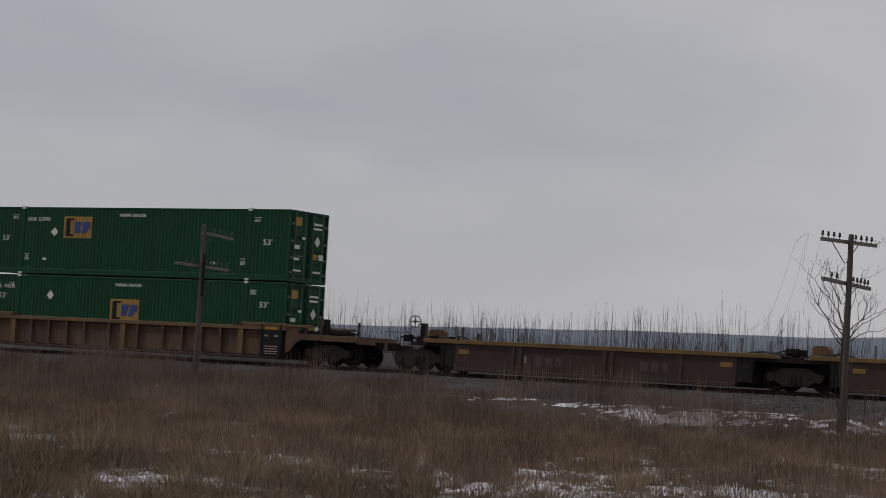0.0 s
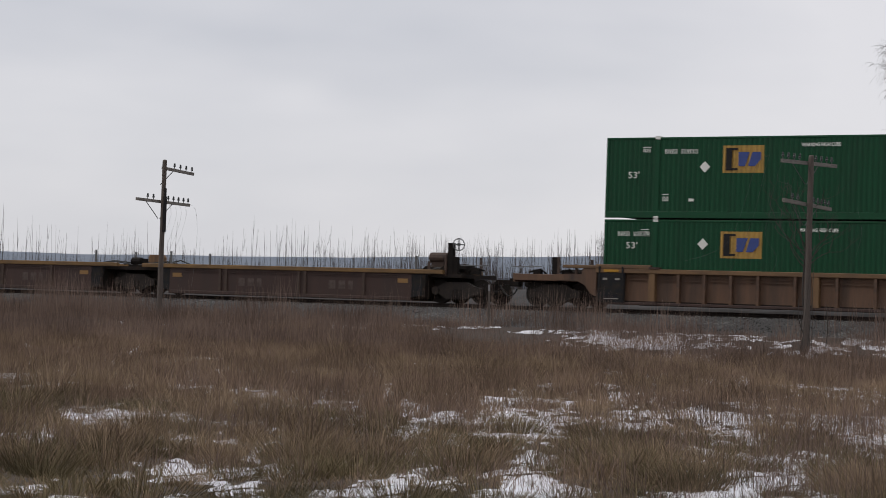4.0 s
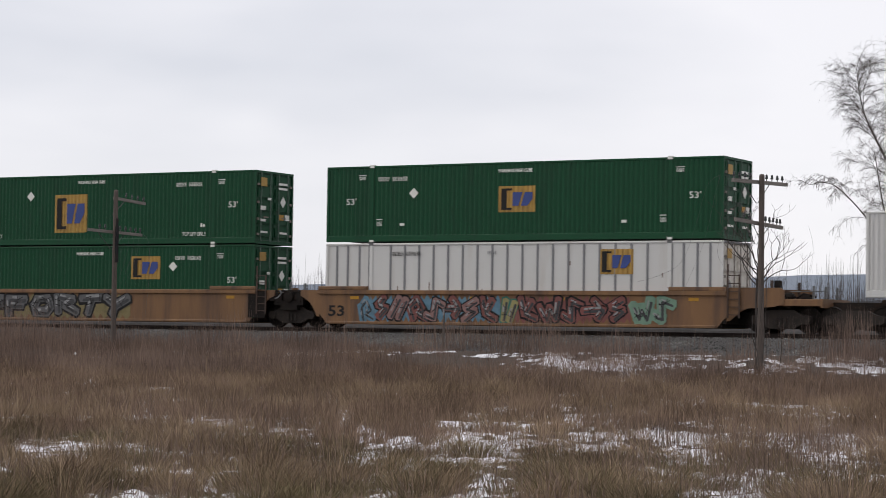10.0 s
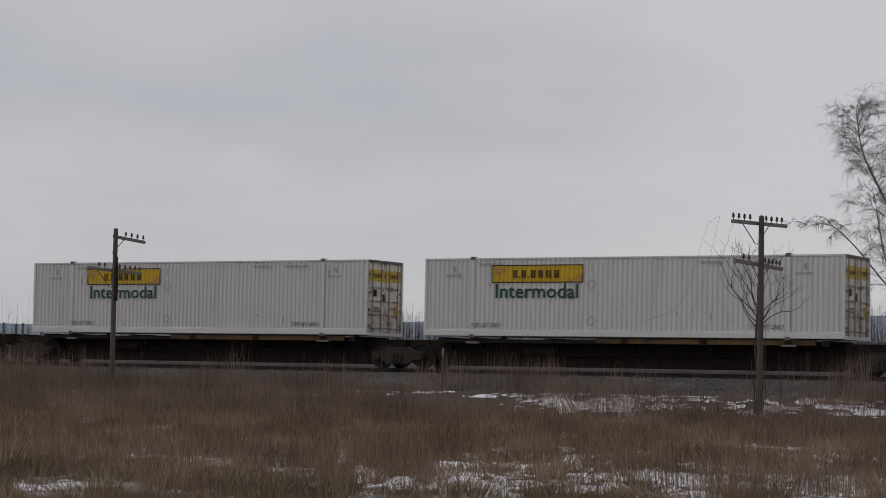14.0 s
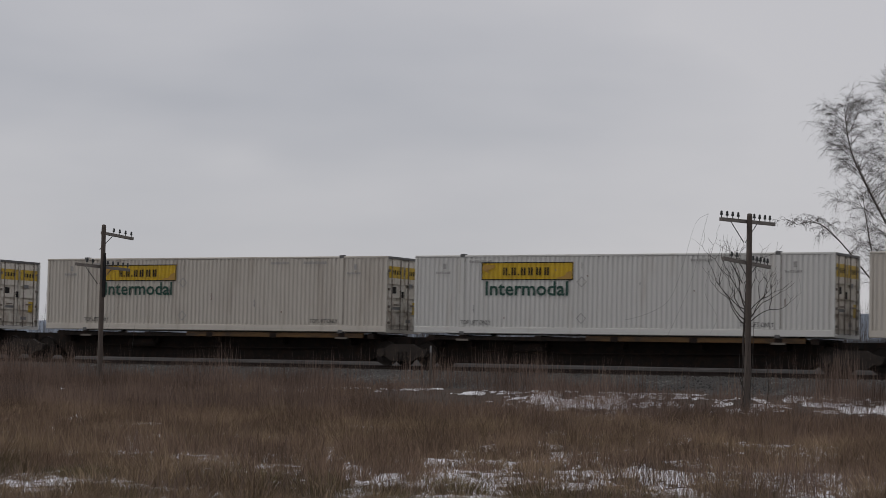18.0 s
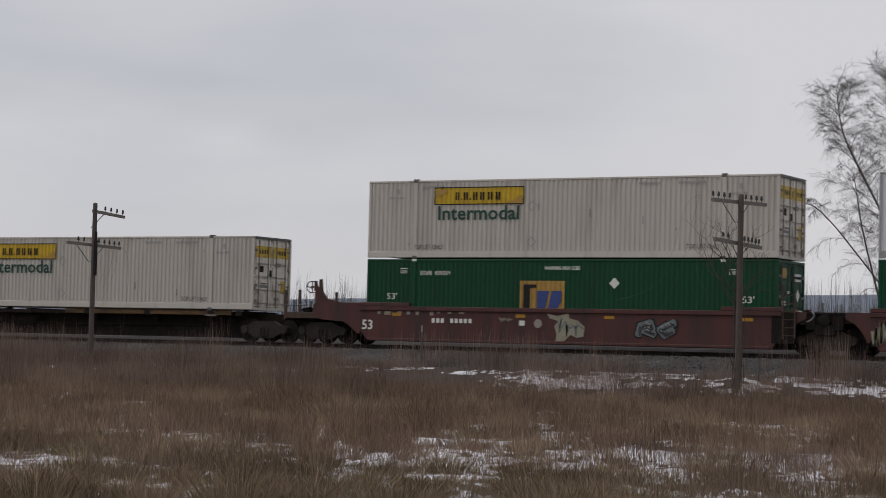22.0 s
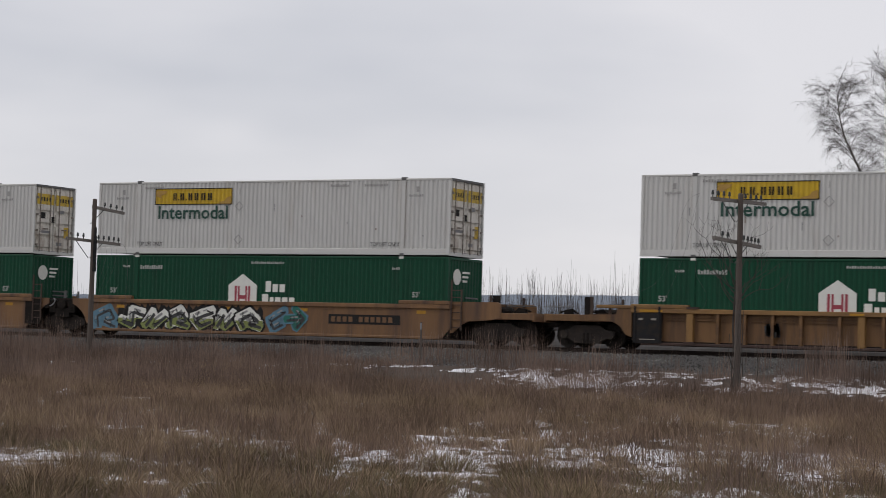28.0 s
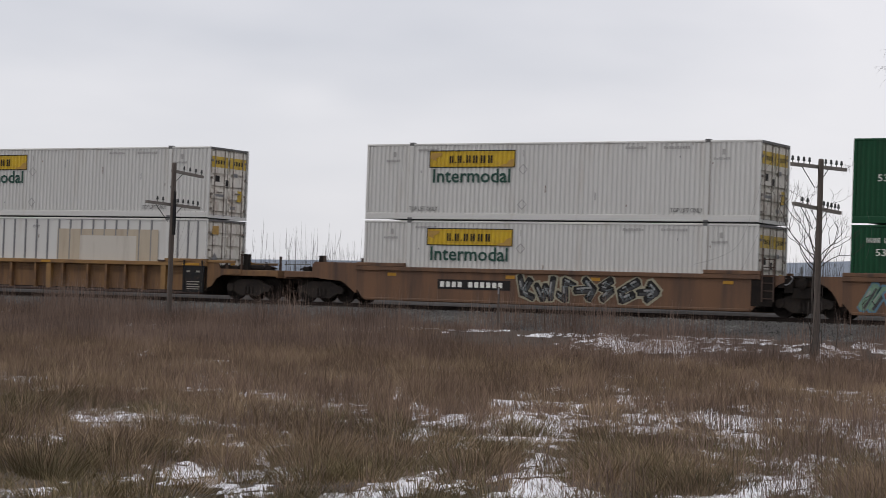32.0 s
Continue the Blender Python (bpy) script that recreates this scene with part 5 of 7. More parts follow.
def graffiti(car, x0, x1, seed, colours, z0=0.22, z1=1.27, edge=None, halo=None, forms=None, stroke=0.28, pitch=0.8, foot=None):
    """A row of sprayed angular shapes that crowd each other: dark rims, fat bodies with spiked ends, cracks and light glints."""
    rnd = random.Random(seed)
    y = -SIDE + 0.016
    n = max(1, round((x1 - x0) / pitch)) if forms is None else len(forms)
    cell = (x1 - x0) / n
    w = min(stroke, cell * 0.36)

    def ribbon(s, pts, wide, yy, over, top=z1):
        for (ax, az), (bx, bz) in zip(pts, pts[1:]):
            d = Vector((bx - ax, bz - az)).normalized()
            k = Vector((-d.y, d.x)) * wide / 2
            ax, az, bx, bz = ax - d.x * over, az - d.y * over, bx + d.x * over, bz + d.y * over
            f, g = rnd.uniform(0.8, 1.15), rnd.uniform(0.8, 1.25)
            q = [(ax + k.x * f, az + k.y * f), (ax - d.x * wide * 0.2, az - d.y * wide * 0.2), (ax - k.x * f, az - k.y * f), (bx - k.x * g, bz - k.y * g), (bx + d.x * wide * 0.2, bz + d.y * wide * 0.2), (bx + k.x * g, bz + k.y * g)]
            s.plate([(px, min(top + wide * 0.1, max(z0 - wide * 0.1, pz))) for px, pz in q], yy, yy + 0.002)
            yy -= 0.0002

    for i in range(n):
        lean = rnd.uniform(-0.16, 0.2)
        left, wide, low, tall = x0 + i * cell + w * 0.45, cell - w * 0.75, z0 + w * 0.55 + rnd.uniform(0, 0.08), (z1 - z0) - w * 1.15 - rnd.uniform(0, 0.1)
        glyph = LETTERS[forms[i]] if forms else TANGLES[(i * 3 + seed + rnd.randrange(2)) % len(TANGLES)]
        paths = [[(left + wide * gx + lean * (gz - 0.5) + rnd.uniform(-0.04, 0.04), low + tall * gz + rnd.uniform(-0.03, 0.03)) for gx, gz in path] for path in glyph]
        step = 0.006 * (i % 2)
        rim, body, crack, shine, under = Shape(), Shape(), Shape(), Shape(), Shape()
        for path in paths:
            ribbon(rim, path, w * 1.42, y - step, w * 0.42)
            ribbon(body, path, w, y - 0.003 - step, w * 0.26)
            ribbon(under, [(px + w * 0.16, pz - w * 0.2) for px, pz in path], w * 0.34, y - 0.0055 - step, 0.0)
            for (ax, az), (bx, bz) in zip(path, path[1:]):
                a, b = rnd.uniform(0.1, 0.4), rnd.uniform(0.6, 0.95)
                ribbon(shine, [(ax + (bx - ax) * a - w * 0.18, az + (bz - az) * a + w * 0.2), (ax + (bx - ax) * b - w * 0.18, az + (bz - az) * b + w * 0.2)], w * rnd.uniform(0.12, 0.3), y - 0.0085 - step, 0.0)
                for _ in range(2):
                    k = rnd.uniform(0.15, 0.85)
                    cx, cz, t = ax + (bx - ax) * k, az + (bz - az) * k, rnd.uniform(0, 3.14)
                    ribbon(crack, [(cx - w * 0.45 * math.cos(t), cz - w * 0.45 * math.sin(t)), (cx + w * 0.4 * math.cos(t + 0.5), cz + w * 0.4 * math.sin(t + 0.5))], w * 0.09, y - 0.0105 - step, 0.0)
        fill = colours[i % len(colours)]
        shape = part("spray_shape", rim.mesh("spray_shape", M[edge] if edge else M["black"]), car, "dark-rimmed sprayed shape")
        part("spray_fill", body.mesh("spray_fill", M[fill]), shape)
        if foot:
            low_half = Shape()
            for path in paths:
                ribbon(low_half, path, w * 0.98, y - 0.0045 - step, w * 0.26, z0 + 0.42 * (z1 - z0) + rnd.uniform(-0.05, 0.05))
            part("spray_foot", low_half.mesh("spray_foot", M[foot]), shape)
        part("spray_shade", under.mesh("spray_shade", M["spray_dusk"]), shape)
        part("spray_shine", shine.mesh("spray_shine", M["spray_shine"]), shape, kind="stuff")
        part("spray_cut", crack.mesh("spray_cut", M["black"] if fill != "black" else M["spray_slate"]), shape, kind="stuff")
    if halo:
        m = 7 * n
        span = x1 - x0
        low = [(x0 - 0.12 + (span + 0.24) * i / m, max(0.2, z0 + (0.02 if i % 2 else 0.2) + rnd.uniform(-0.06, 0.06))) for i in range(m + 1)]
        high = [(x + rnd.uniform(-0.04, 0.04), z1 - (0.0 if i % 2 else 0.2) - rnd.uniform(-0.02, 0.06)) for i, (x, _) in enumerate(reversed(low))]
        part("spray_haze", Shape().plate(low + high, y + 0.006, y + 0.009).mesh("spray_haze", M[halo]), car, "thin sprayed background with rays")


for nm, col in (("spray_grey", (0.17, 0.17, 0.175)), ("spray_rose", (0.30, 0.10, 0.085)), ("spray_mint", (0.25, 0.42, 0.30)), ("spray_slate", (0.22, 0.265, 0.28)), ("spray_teal", (0.03, 0.24, 0.19)),
                ("spray_lilac", (0.24, 0.17, 0.34)), ("spray_lemon", (0.44, 0.40, 0.16)), ("spray_sky", (0.16, 0.33, 0.45)), ("spray_cream", (0.50, 0.46, 0.33)), ("spray_pink", (0.40, 0.22, 0.20)), ("spray_halo", (0.30, 0.24, 0.10)), ("spray_shine", (0.46, 0.46, 0.46)), ("spray_dusk", (0.07, 0.07, 0.075)), ("spray_lime", (0.36, 0.42, 0.12))):
    M[nm] = material(nm + "_paint", tuple(c * 0.55 for c in col), 0.5, vary=0.22, scale=1.8, dirt=tuple(c * 0.3 for c in col), dirt_amount=0.3)


def scrawl(car, x0, x1, seed, mat, z0, z1, loops, w):
    """One hurried sprayed line that runs in loops."""
    rnd = random.Random(seed)
    n = 3 * loops
    pts = [(x0 + (x1 - x0) * i / n + rnd.uniform(-1, 1) * 0.55 * (x1 - x0) / loops, rnd.uniform(z0, (z0 + z1) / 2) if i % 2 else rnd.uniform((z0 + z1) / 2, z1)) for i in range(n + 1)]
    line = bent([(x, -SIDE + 0.018, z) for x, z in pts], 3)
    s = Shape()
    for a, b in zip(line, line[1:]):
        d = (b - a).normalized() * w / 2
        s.plate([(a.x - d.z, a.z + d.x), (a.x + d.z, a.z - d.x), (b.x + d.z, b.z - d.x), (b.x - d.z, b.z + d.x)], -SIDE + 0.016, -SIDE + 0.02)
    part("sprayed_scrawl", s.mesh("sprayed_scrawl", M[mat]), car, "pale sprayed scrawl")


def lettered(car, text, x0, x1):
    """A row of fat sprayed capitals in slate grey with dark rims and pale edges, crowding each other."""
    rnd = random.Random(17)
    cell = (x1 - x0) / len(text)
    low = [(x0 - 0.15 + (x1 - x0 + 0.3) * i / 40, 0.24 + rnd.uniform(-0.03, 0.07)) for i in range(41)]
    high = [(x, 1.22 - rnd.uniform(0, 0.12)) for x, _ in reversed(low)]
    part("spray_haze", Shape().plate(low + high, -SIDE + 0.020, -SIDE + 0.023).mesh("spray_haze", M["spray_dusk"]), car, "dark sprayed ground")
    for i, letter in enumerate(text):
        x, z, tall = x0 + cell * (i + 0.5), 0.75 + rnd.uniform(-0.03, 0.03), 1.22
        for nm, mat, bold, grow, y, dx in (("spray_shape", "black", 0.085, 1.12, 0.015, 0.02), ("spray_shine", "spray_shine", 0.07, 1.04, 0.011, 0.03), ("spray_fill", "spray_slate", 0.065, 1.0, 0.007, 0.0), ("spray_shade", "spray_grey", 0.02, 0.8, 0.003, -0.02)):
            ob = word(letter, tall, M[mat], car, x + dx, -SIDE + y - 0.0006 * (i % 2), z, bold, fit=cell * grow)
            ob.name = nm


def loops(car, x0, x1, mat, z0, z1, turns, w, wide):
    """A sprayed line that coils round and round as it goes along."""
    n, s, mid, tall = 14 * turns + 8, Shape(), (z0 + z1) / 2, (z1 - z0) / 2
    line = []
    for i in range(n + 1):
        a = 2 * math.pi * i / 14
        line.append((x0 + (x1 - x0) * i / n + wide * math.sin(a), mid + tall * (1 - 0.25 * math.sin(0.37 * i) ** 2) * math.cos(a + 0.4 * math.sin(0.9 * a))))
    for (ax, az), (bx, bz) in zip(line, line[1:]):
        d = Vector((bx - ax, bz - az)).normalized() * w / 2
        s.plate([(ax - d.y, az + d.x), (ax + d.y, az - d.x), (bx + d.y, bz - d.x), (bx - d.y, bz + d.x)], -SIDE + 0.016, -SIDE + 0.02)
    part("sprayed_scrawl", s.mesh("sprayed_scrawl", M[mat]), car, "looping pale sprayed line")


def marks_on_car(car, x, n1, n2, mat, z=0.72, plate=True, h=0.2):
    """A car's identity marks as plain bars, on a dark plate where there is one."""
    y = -SIDE + 0.024
    w = 0.255 if plate else 0.19
    if plate:
        block("mark_plate", M["black"], car, x - 0.12, x + (n1 + n2) * w + 0.45, y - 0.003, y, z - 0.08, z + h + 0.08)
    for i in range(n1 + n2):
        xx = x + i * w + (0.2 if i >= n1 else 0)
        block("mark_bar", mat, car, xx, xx + w * 0.66, y - 0.008, y - 0.004, z, z + h)


def load(*things):
    for ob in things:
        TRAIN.append((ob, ob.location.x, ob.location.z))
    return things[0]


def middle(left):
    return left + HX


GREEN = "dark green corrugated container with ochre logo square"
# head of the visible part: a loaded unit with ribbed rusty sides
load(well_unit("well_car", middle(-233.5), "post", "joint", "coupler", "weathered brown ribbed well car unit carrying two containers"),
     container_green(middle(-233.5), LOW, (7.2, 1.07, 1.55, 0.92), "lower", GREEN + ", in the well"),
     container_green(middle(-233.5), HIGH, (4.35, 1.58, 1.55, 0.92), "plain", GREEN + ", stacked on another"))
# five empty units
for i in range(5):
    car = load(empty_unit(-203.5 + i * 15.55, "coupler" if i == 0 else "joint", "coupler" if i == 4 else "joint", "empty dark rusty well car unit with " + ("pale sprayed marks" if i == 1 else "ochre top chord")))
    if i == 1:
        cap = Shape().plate([(-0.48, 0.80), (-0.3, 0.76), (0.0, 0.84), (0.32, 0.75), (0.46, 0.80), (0.38, 0.97), (0.15, 1.05), (-0.2, 1.04), (-0.42, 0.94)], 0, 0.003).mesh("sprayed_cap", M["stencil_grey"])
        part("sprayed_cap", cap, car, "pale sprayed dome shape", at=(-1.02, -SIDE + 0.012, 0))
        part("sprayed_stalk", Shape().plate([(-0.12, 0.42), (0.12, 0.40), (0.08, 0.80), (-0.07, 0.81)], 0, 0.003).mesh("sprayed_stalk", M["stencil_grey"]), car, at=(-1.02, -SIDE + 0.008, 0))
        hook = Shape().plate([(-0.2, 1.07), (0.16, 1.06), (0.2, 0.82), (-0.02, 0.70), (0.02, 0.42), (-0.12, 0.42), (-0.14, 0.76), (0.04, 0.86), (0.02, 0.96), (-0.2, 0.98)], 0, 0.003).mesh("sprayed_hook", M["stencil_grey"])
        part("sprayed_hook", hook, car, "pale sprayed hook shape", at=(3.62, -SIDE + 0.012, 0))
# three ribbed units with green stacks
for i, (left, lo, hi) in enumerate(((-127.62, (4.5, 1.57, 1.55, 0.93), (4.5, 1.62, 1.53, 0.95)), (-107.85, (7.35, 1.08, 1.5, 0.9), (4.45, 1.57, 1.53, 0.93)), (-88.35, (4.48, 1.56, 1.53, 0.93), (7.4, 1.08, 1.52, 0.93)))):
    car = load(well_unit("well_car", middle(left), "post", "coupler" if i == 0 else "joint", "coupler" if i == 2 else "joint", "weathered brown ribbed well car unit carrying two green containers"))
    word("125T", 0.32, M["stencil_grey"], car, -7.62, -SIDE - 0.07, 0.60, 0.0, fit=0.60) if i else None
    marks_on_car(car, 2.6, 0, 3, M["dark_panel"], 0.6, False)
    load(container_green(middle(left), LOW, lo, "lower", GREEN + ", in the well"),
         container_green(middle(left), HIGH, hi, ("plain", "dashed", "plain")[i], GREEN + (", white-dashed rail" if i == 1 else ", stacked on another")))
# three plain-sided yellow units
left = -64.55
car = load(well_unit("well_car", middle(left), "plate", "coupler", "joint", "ochre yellow smooth-sided well car unit with black mark plate"))
marks_on_car(car, -4.55, 4, 6, M["dull_white"])
word("53", 0.55, M["black"], car, -7.9, -SIDE + 0.02, 0.62, 0.012, fit=0.72)
load(container_green(middle(left), LOW, (4.4, 1.56, 1.53, 0.92), "lower", GREEN + ", in the well"), container_post(middle(left), HIGH, (11.5, 1.72, 1.32, 0.89), "white sheet-and-post container with rusty rear doors", True))
left = -45.03
car = load(well_unit("well_car", middle(left), "plate", "joint", "joint", "ochre yellow well car unit with grey graffiti"))
word("53", 0.55, M["black"], car, -7.45, -SIDE + 0.02, 0.75, 0.012, fit=0.72)
word("125 T", 0.3, M["dull_white"], car, -8.9, -SIDE - 0.0, 1.25, 0.008, 0.9)
graffiti(car, -5.55, 2.1, 6, ["spray_grey"], edge="black", halo="spray_halo", forms="PFORTY", stroke=0.36)
load(container_green(middle(left), LOW, (10.2, 1.54, 1.45, 0.92), "lowright", GREEN + ", in the well"), container_green(middle(left), HIGH, (6.2, 0.53, 1.68, 1.56), "right", GREEN + ", stacked on another"))
left = -25.52
car = load(well_unit("well_car", middle(left), "plate", "joint", "coupler", "ochre yellow well car unit with rose and mint graffiti"))
word("53", 0.55, M["black"], car, -7.5, -SIDE + 0.02, 0.62, 0.012, fit=0.72)
graffiti(car, -6.5, -5.9, 7, ["spray_sky"], edge="spray_sky")
graffiti(car, -5.9, -0.6, 8, ["spray_rose", "spray_pink"], edge="black", halo="spray_sky")
graffiti(car, -0.5, 0.2, 28, ["spray_lemon"], edge="spray_teal")
graffiti(car, 0.2, 4.6, 19, ["spray_rose"], edge="dark_panel", halo="spray_rose")
graffiti(car, 4.7, 6.3, 21, ["spray_mint"], edge="spray_mint")
load(container_post(middle(left), LOW, (11.5, 1.72, 1.32, 0.89), "white sheet-and-post container in the well"), container_green(middle(left), HIGH, (7.42, 1.06, 1.5, 0.95), "plain", GREEN + ", stacked on another"))
# skeleton cars with single white containers
WHITE = "white corrugated container with yellow sign and green lettering"
SPINES = (-4.23, 14.49, 35.41, 54.13, 72.86, 93.76, 112.58, 130.0, 147.4, 164.75, 183.3)
for i, left in enumerate(SPINES):
    gl = left - (SPINES[i - 1] + LEN) if i else 5.1
    gr = SPINES[i + 1] - (left + LEN) if i + 1 < len(SPINES) else 5.1
    load(spine_unit(middle(left), gl, gr, "dark skeleton spine car unit with worn ochre deck edge"),
         container_sign(middle(left), DECK, M["cream"] if i in (1, 6, 8, 10) else M["white"], WHITE + (", yellowed with dirt" if i in (1, 6, 8, 10) else "")))
# three oxide-red units
for i, left in enumerate((204.65, 224.33, 243.88)):
    car = load(well_unit("well_car", middle(left), "oxide", "coupler" if i == 0 else "joint", "coupler" if i == 2 else "joint", "oxide red well car unit with pale scrawls"))
    if i == 0:
        word("53", 0.5, M["dull_white"], car, -7.95, -SIDE + 0.02, 0.72, 0.01)
        marks_on_car(car, -5.2, 3, 5, M["dull_white"], 0.85, False, 0.16)
        blob = lambda: Shape().plate([(-0.5, 1.25), (-0.1, 1.16), (0.35, 1.26), (0.4, 1.08), (0.75, 1.0), (1.0, 0.78), (0.95, 0.45), (0.7, 0.4), (0.45, 0.5), (0.2, 0.27), (-0.15, 0.26), (-0.1, 0.5), (-0.2, 0.8), (-0.05, 0.98), (-0.4, 1.08)], 0, 0.003).mesh("spray_blob", M["spray_cream"])
        part("spray_blob", blob(), car, "cream sprayed blob with grey scrawl", at=(0, -SIDE + 0.018, 0))
        scrawl(car, -0.1, 0.85, 5, "spray_slate", 0.42, 1.1, 5, 0.05)
        block("mark_bar", M["dull_white"], car, -1.6, -1.38, -SIDE + 0.016, -SIDE + 0.02, 0.8, 0.98)
        part("round_mark", Shape().lathe([(0.16, 0), (0.16, 0.004)], axis="y", sides=14).mesh("round_mark", M["stencil_grey"]), car, "faded round mark", at=(-0.85, -SIDE + 0.018, 0.88))
        scrawl(car, -2.4, -1.9, 25, "spray_cream", 0.9, 1.1, 4, 0.04)
        graffiti(car, 3.0, 4.4, 6, ["spray_slate"], edge="dark_panel", z0=0.4, z1=1.1)
    elif i == 1:
        marks_on_car(car, -1.56, 3, 12, M["dull_white"], 0.76, False, 0.17)
        for k in range(3):
            block("mark_bar", M["stencil_grey"], car, 7.3, 7.95 - 0.1 * k, -SIDE + 0.016, -SIDE + 0.02, 0.82 + 0.09 * k, 0.86 + 0.09 * k)
        scrawl(car, -8.2, -7.3, 7, "spray_cream", 0.3, 1.2, 6, 0.10)
        scrawl(car, -3.4, -0.9, 26, "spray_cream", 0.72, 1.24, 8, 0.07)
        scrawl(car, 3.7, 5.3, 27, "spray_cream", 0.92, 1.24, 8, 0.05)
    else:
        word("53", 0.5, M["dull_white"], car, -7.9, -SIDE + 0.02, 0.66, 0.01)
        marks_on_car(car, 2.2, 3, 5, M["dull_white"], 0.72, False, 0.18)
        loops(car, 5.5, 6.7, "faded_mark", 0.30, 1.2, 2, 0.07, 0.36)
        scrawl(car, 5.3, 6.9, 44, "stencil_grey", 0.35, 1.15, 4, 0.045)
        loops(car, 7.2, 7.7, "faded_mark", 0.75, 1.15, 1, 0.05, 0.18)
        loops(car, -4.6, -2.9, "faded_mark", 0.25, 1.2, 1, 0.09, 0.8)
    scuffs = random.Random(70 + i)
    for k in range(9):
        x, w = -7.6 + 0.45 * k + scuffs.uniform(-0.1, 0.1), scuffs.uniform(0.06, 0.26)
        block("paint_scuff", M["spray_cream" if k % 3 else "stencil_grey"], car, x, x + w, -SIDE + 0.018, -SIDE + 0.022, scuffs.uniform(1.1, 1.19), 1.25)
    if i == 0:
        load(container_green(middle(left), LOW, (6.43, 0.62, 1.78, 1.5), "low", GREEN + ", in the well"), container_sign(middle(left), HIGH, M["cream"], WHITE + ", yellowed with dirt"))
    else:
        load(container_house(middle(left), LOW, M["emblem_green"], 6.6 if i == 2 else 6.48, "dark green container with white house emblem, in the well"),
             container_smooth(middle(left), HIGH, "smooth white panelled container with yellow sign, stacked on another") if i == 1 else container_sign(middle(left), HIGH, M["cream"], WHITE + ", yellowed with dirt"))
# three graffiti-covered yellow units
for i, left in enumerate((267.71, 287.30, 306.83)):
    car = load(well_unit("well_car", middle(left), "plate", "coupler" if i == 0 else "joint", "coupler" if i == 2 else "joint",
                         ("yellow well car unit with teal and lilac zigzag graffiti", "yellow well car unit with slate grey graffiti", "yellow well car unit with white and blue graffiti")[i]))
    if i == 0:
        for x, nm, k in ((-6.4, "spray_teal", 1), (-4.0, "spray_rose", -1), (-2.9, "spray_teal", -1), (-0.9, "spray_lilac", -1), (0.9, "spray_lilac", 1)):
            vee = Shape().plate([(-0.95, 0), (-0.5, 0), (0, 0.62), (0.5, 0), (0.95, 0), (0.22, 0.98), (-0.22, 0.98)], 0, 0.004).mesh("spray_shape", M[nm])
            part("spray_shape", vee, car, at=(x, -SIDE + 0.022 - 0.002 * abs(x), 0.3 if k > 0 else 1.28, 0, 0 if k > 0 else 180, 0))
        marks_on_car(car, -5.0, 4, 6, M["dull_white"], 0.8)
        graffiti(car, 1.5, 5.0, 12, ["spray_lemon", "spray_slate", "spray_lemon", "spray_mint"], edge="spray_lemon")
    elif i == 1:
        graffiti(car, -7.9, -7.2, 23, ["spray_rose"], edge="spray_lilac", halo="spray_lilac")
        lettered(car, "TRUESLAYERS", -7.1, 2.55)
        word("NEVER", 1.2, M["black"], car, 4.12, -SIDE + 0.014, 0.88, 0.05, fit=3.0)
        word("NEVER", 1.2, M["spray_sky"], car, 4.08, -SIDE + 0.006, 0.89, 0.0, fit=2.9)
    else:
        graffiti(car, -8.0, -6.9, 15, ["spray_sky"], edge="spray_sky")
        graffiti(car, -6.7, 0.0, 16, ["dull_white"], edge="black", halo="black", stroke=0.40, pitch=1.12, foot="spray_lime")
        graffiti(car, 0.2, 2.0, 17, ["spray_sky", "spray_teal"], edge="spray_sky")
        marks_on_car(car, 3.2, 4, 6, M["car_yellow"], 0.72)
    load(container_house(middle(left), LOW, M["orange"] if i == 0 else M["emblem_green"], 6.27 if i == 0 else 6.48, "orange container with white house emblem, in the well" if i == 0 else "dark green container with white house emblem, in the well", i == 0),
         container_sign(middle(left), HIGH, M["white"], WHITE + ", stacked on another"))
# three ribbed ochre units
for i, left in enumerate((330.66, 350.23, 369.81)):
    car = load(well_unit("well_car", middle(left), "ochre", "coupler" if i == 0 else "joint", "coupler" if i == 2 else "joint", "rusty ochre ribbed well car unit with yellow top chord"))
    word("125T", 0.32, M["stencil_grey"], car, -7.62, -SIDE - 0.07, 0.60, 0.0, fit=0.60) if i else None
    if i == 0:
        scrawl(car, -3.35, -2.85, 33, "spray_dusk", 0.5, 1.0, 5, 0.12)
        scrawl(car, 2.85, 3.45, 34, "spray_grey", 0.4, 1.0, 5, 0.07)
    if i == 1:
        marks_on_car(car, 0.55, 0, 3, M["post_grey"], 0.62, True, 0.2)
    for x in (-7.6, -0.4, 7.1):
        block("reflector", M["sticker"], car, x, x + 0.5, -SIDE - 0.045, -SIDE - 0.032, 1.3, 1.38)
    load(container_house(middle(left), LOW, M["emblem_green"], 6.55, "dark green container with white house emblem, in the well", False, "left" if i == 0 else "right") if i < 2 else container_post(middle(left), LOW, None, "white sheet-and-post container in the well"),
         container_sign(middle(left), HIGH, M["white"], WHITE + ", stacked on another"))
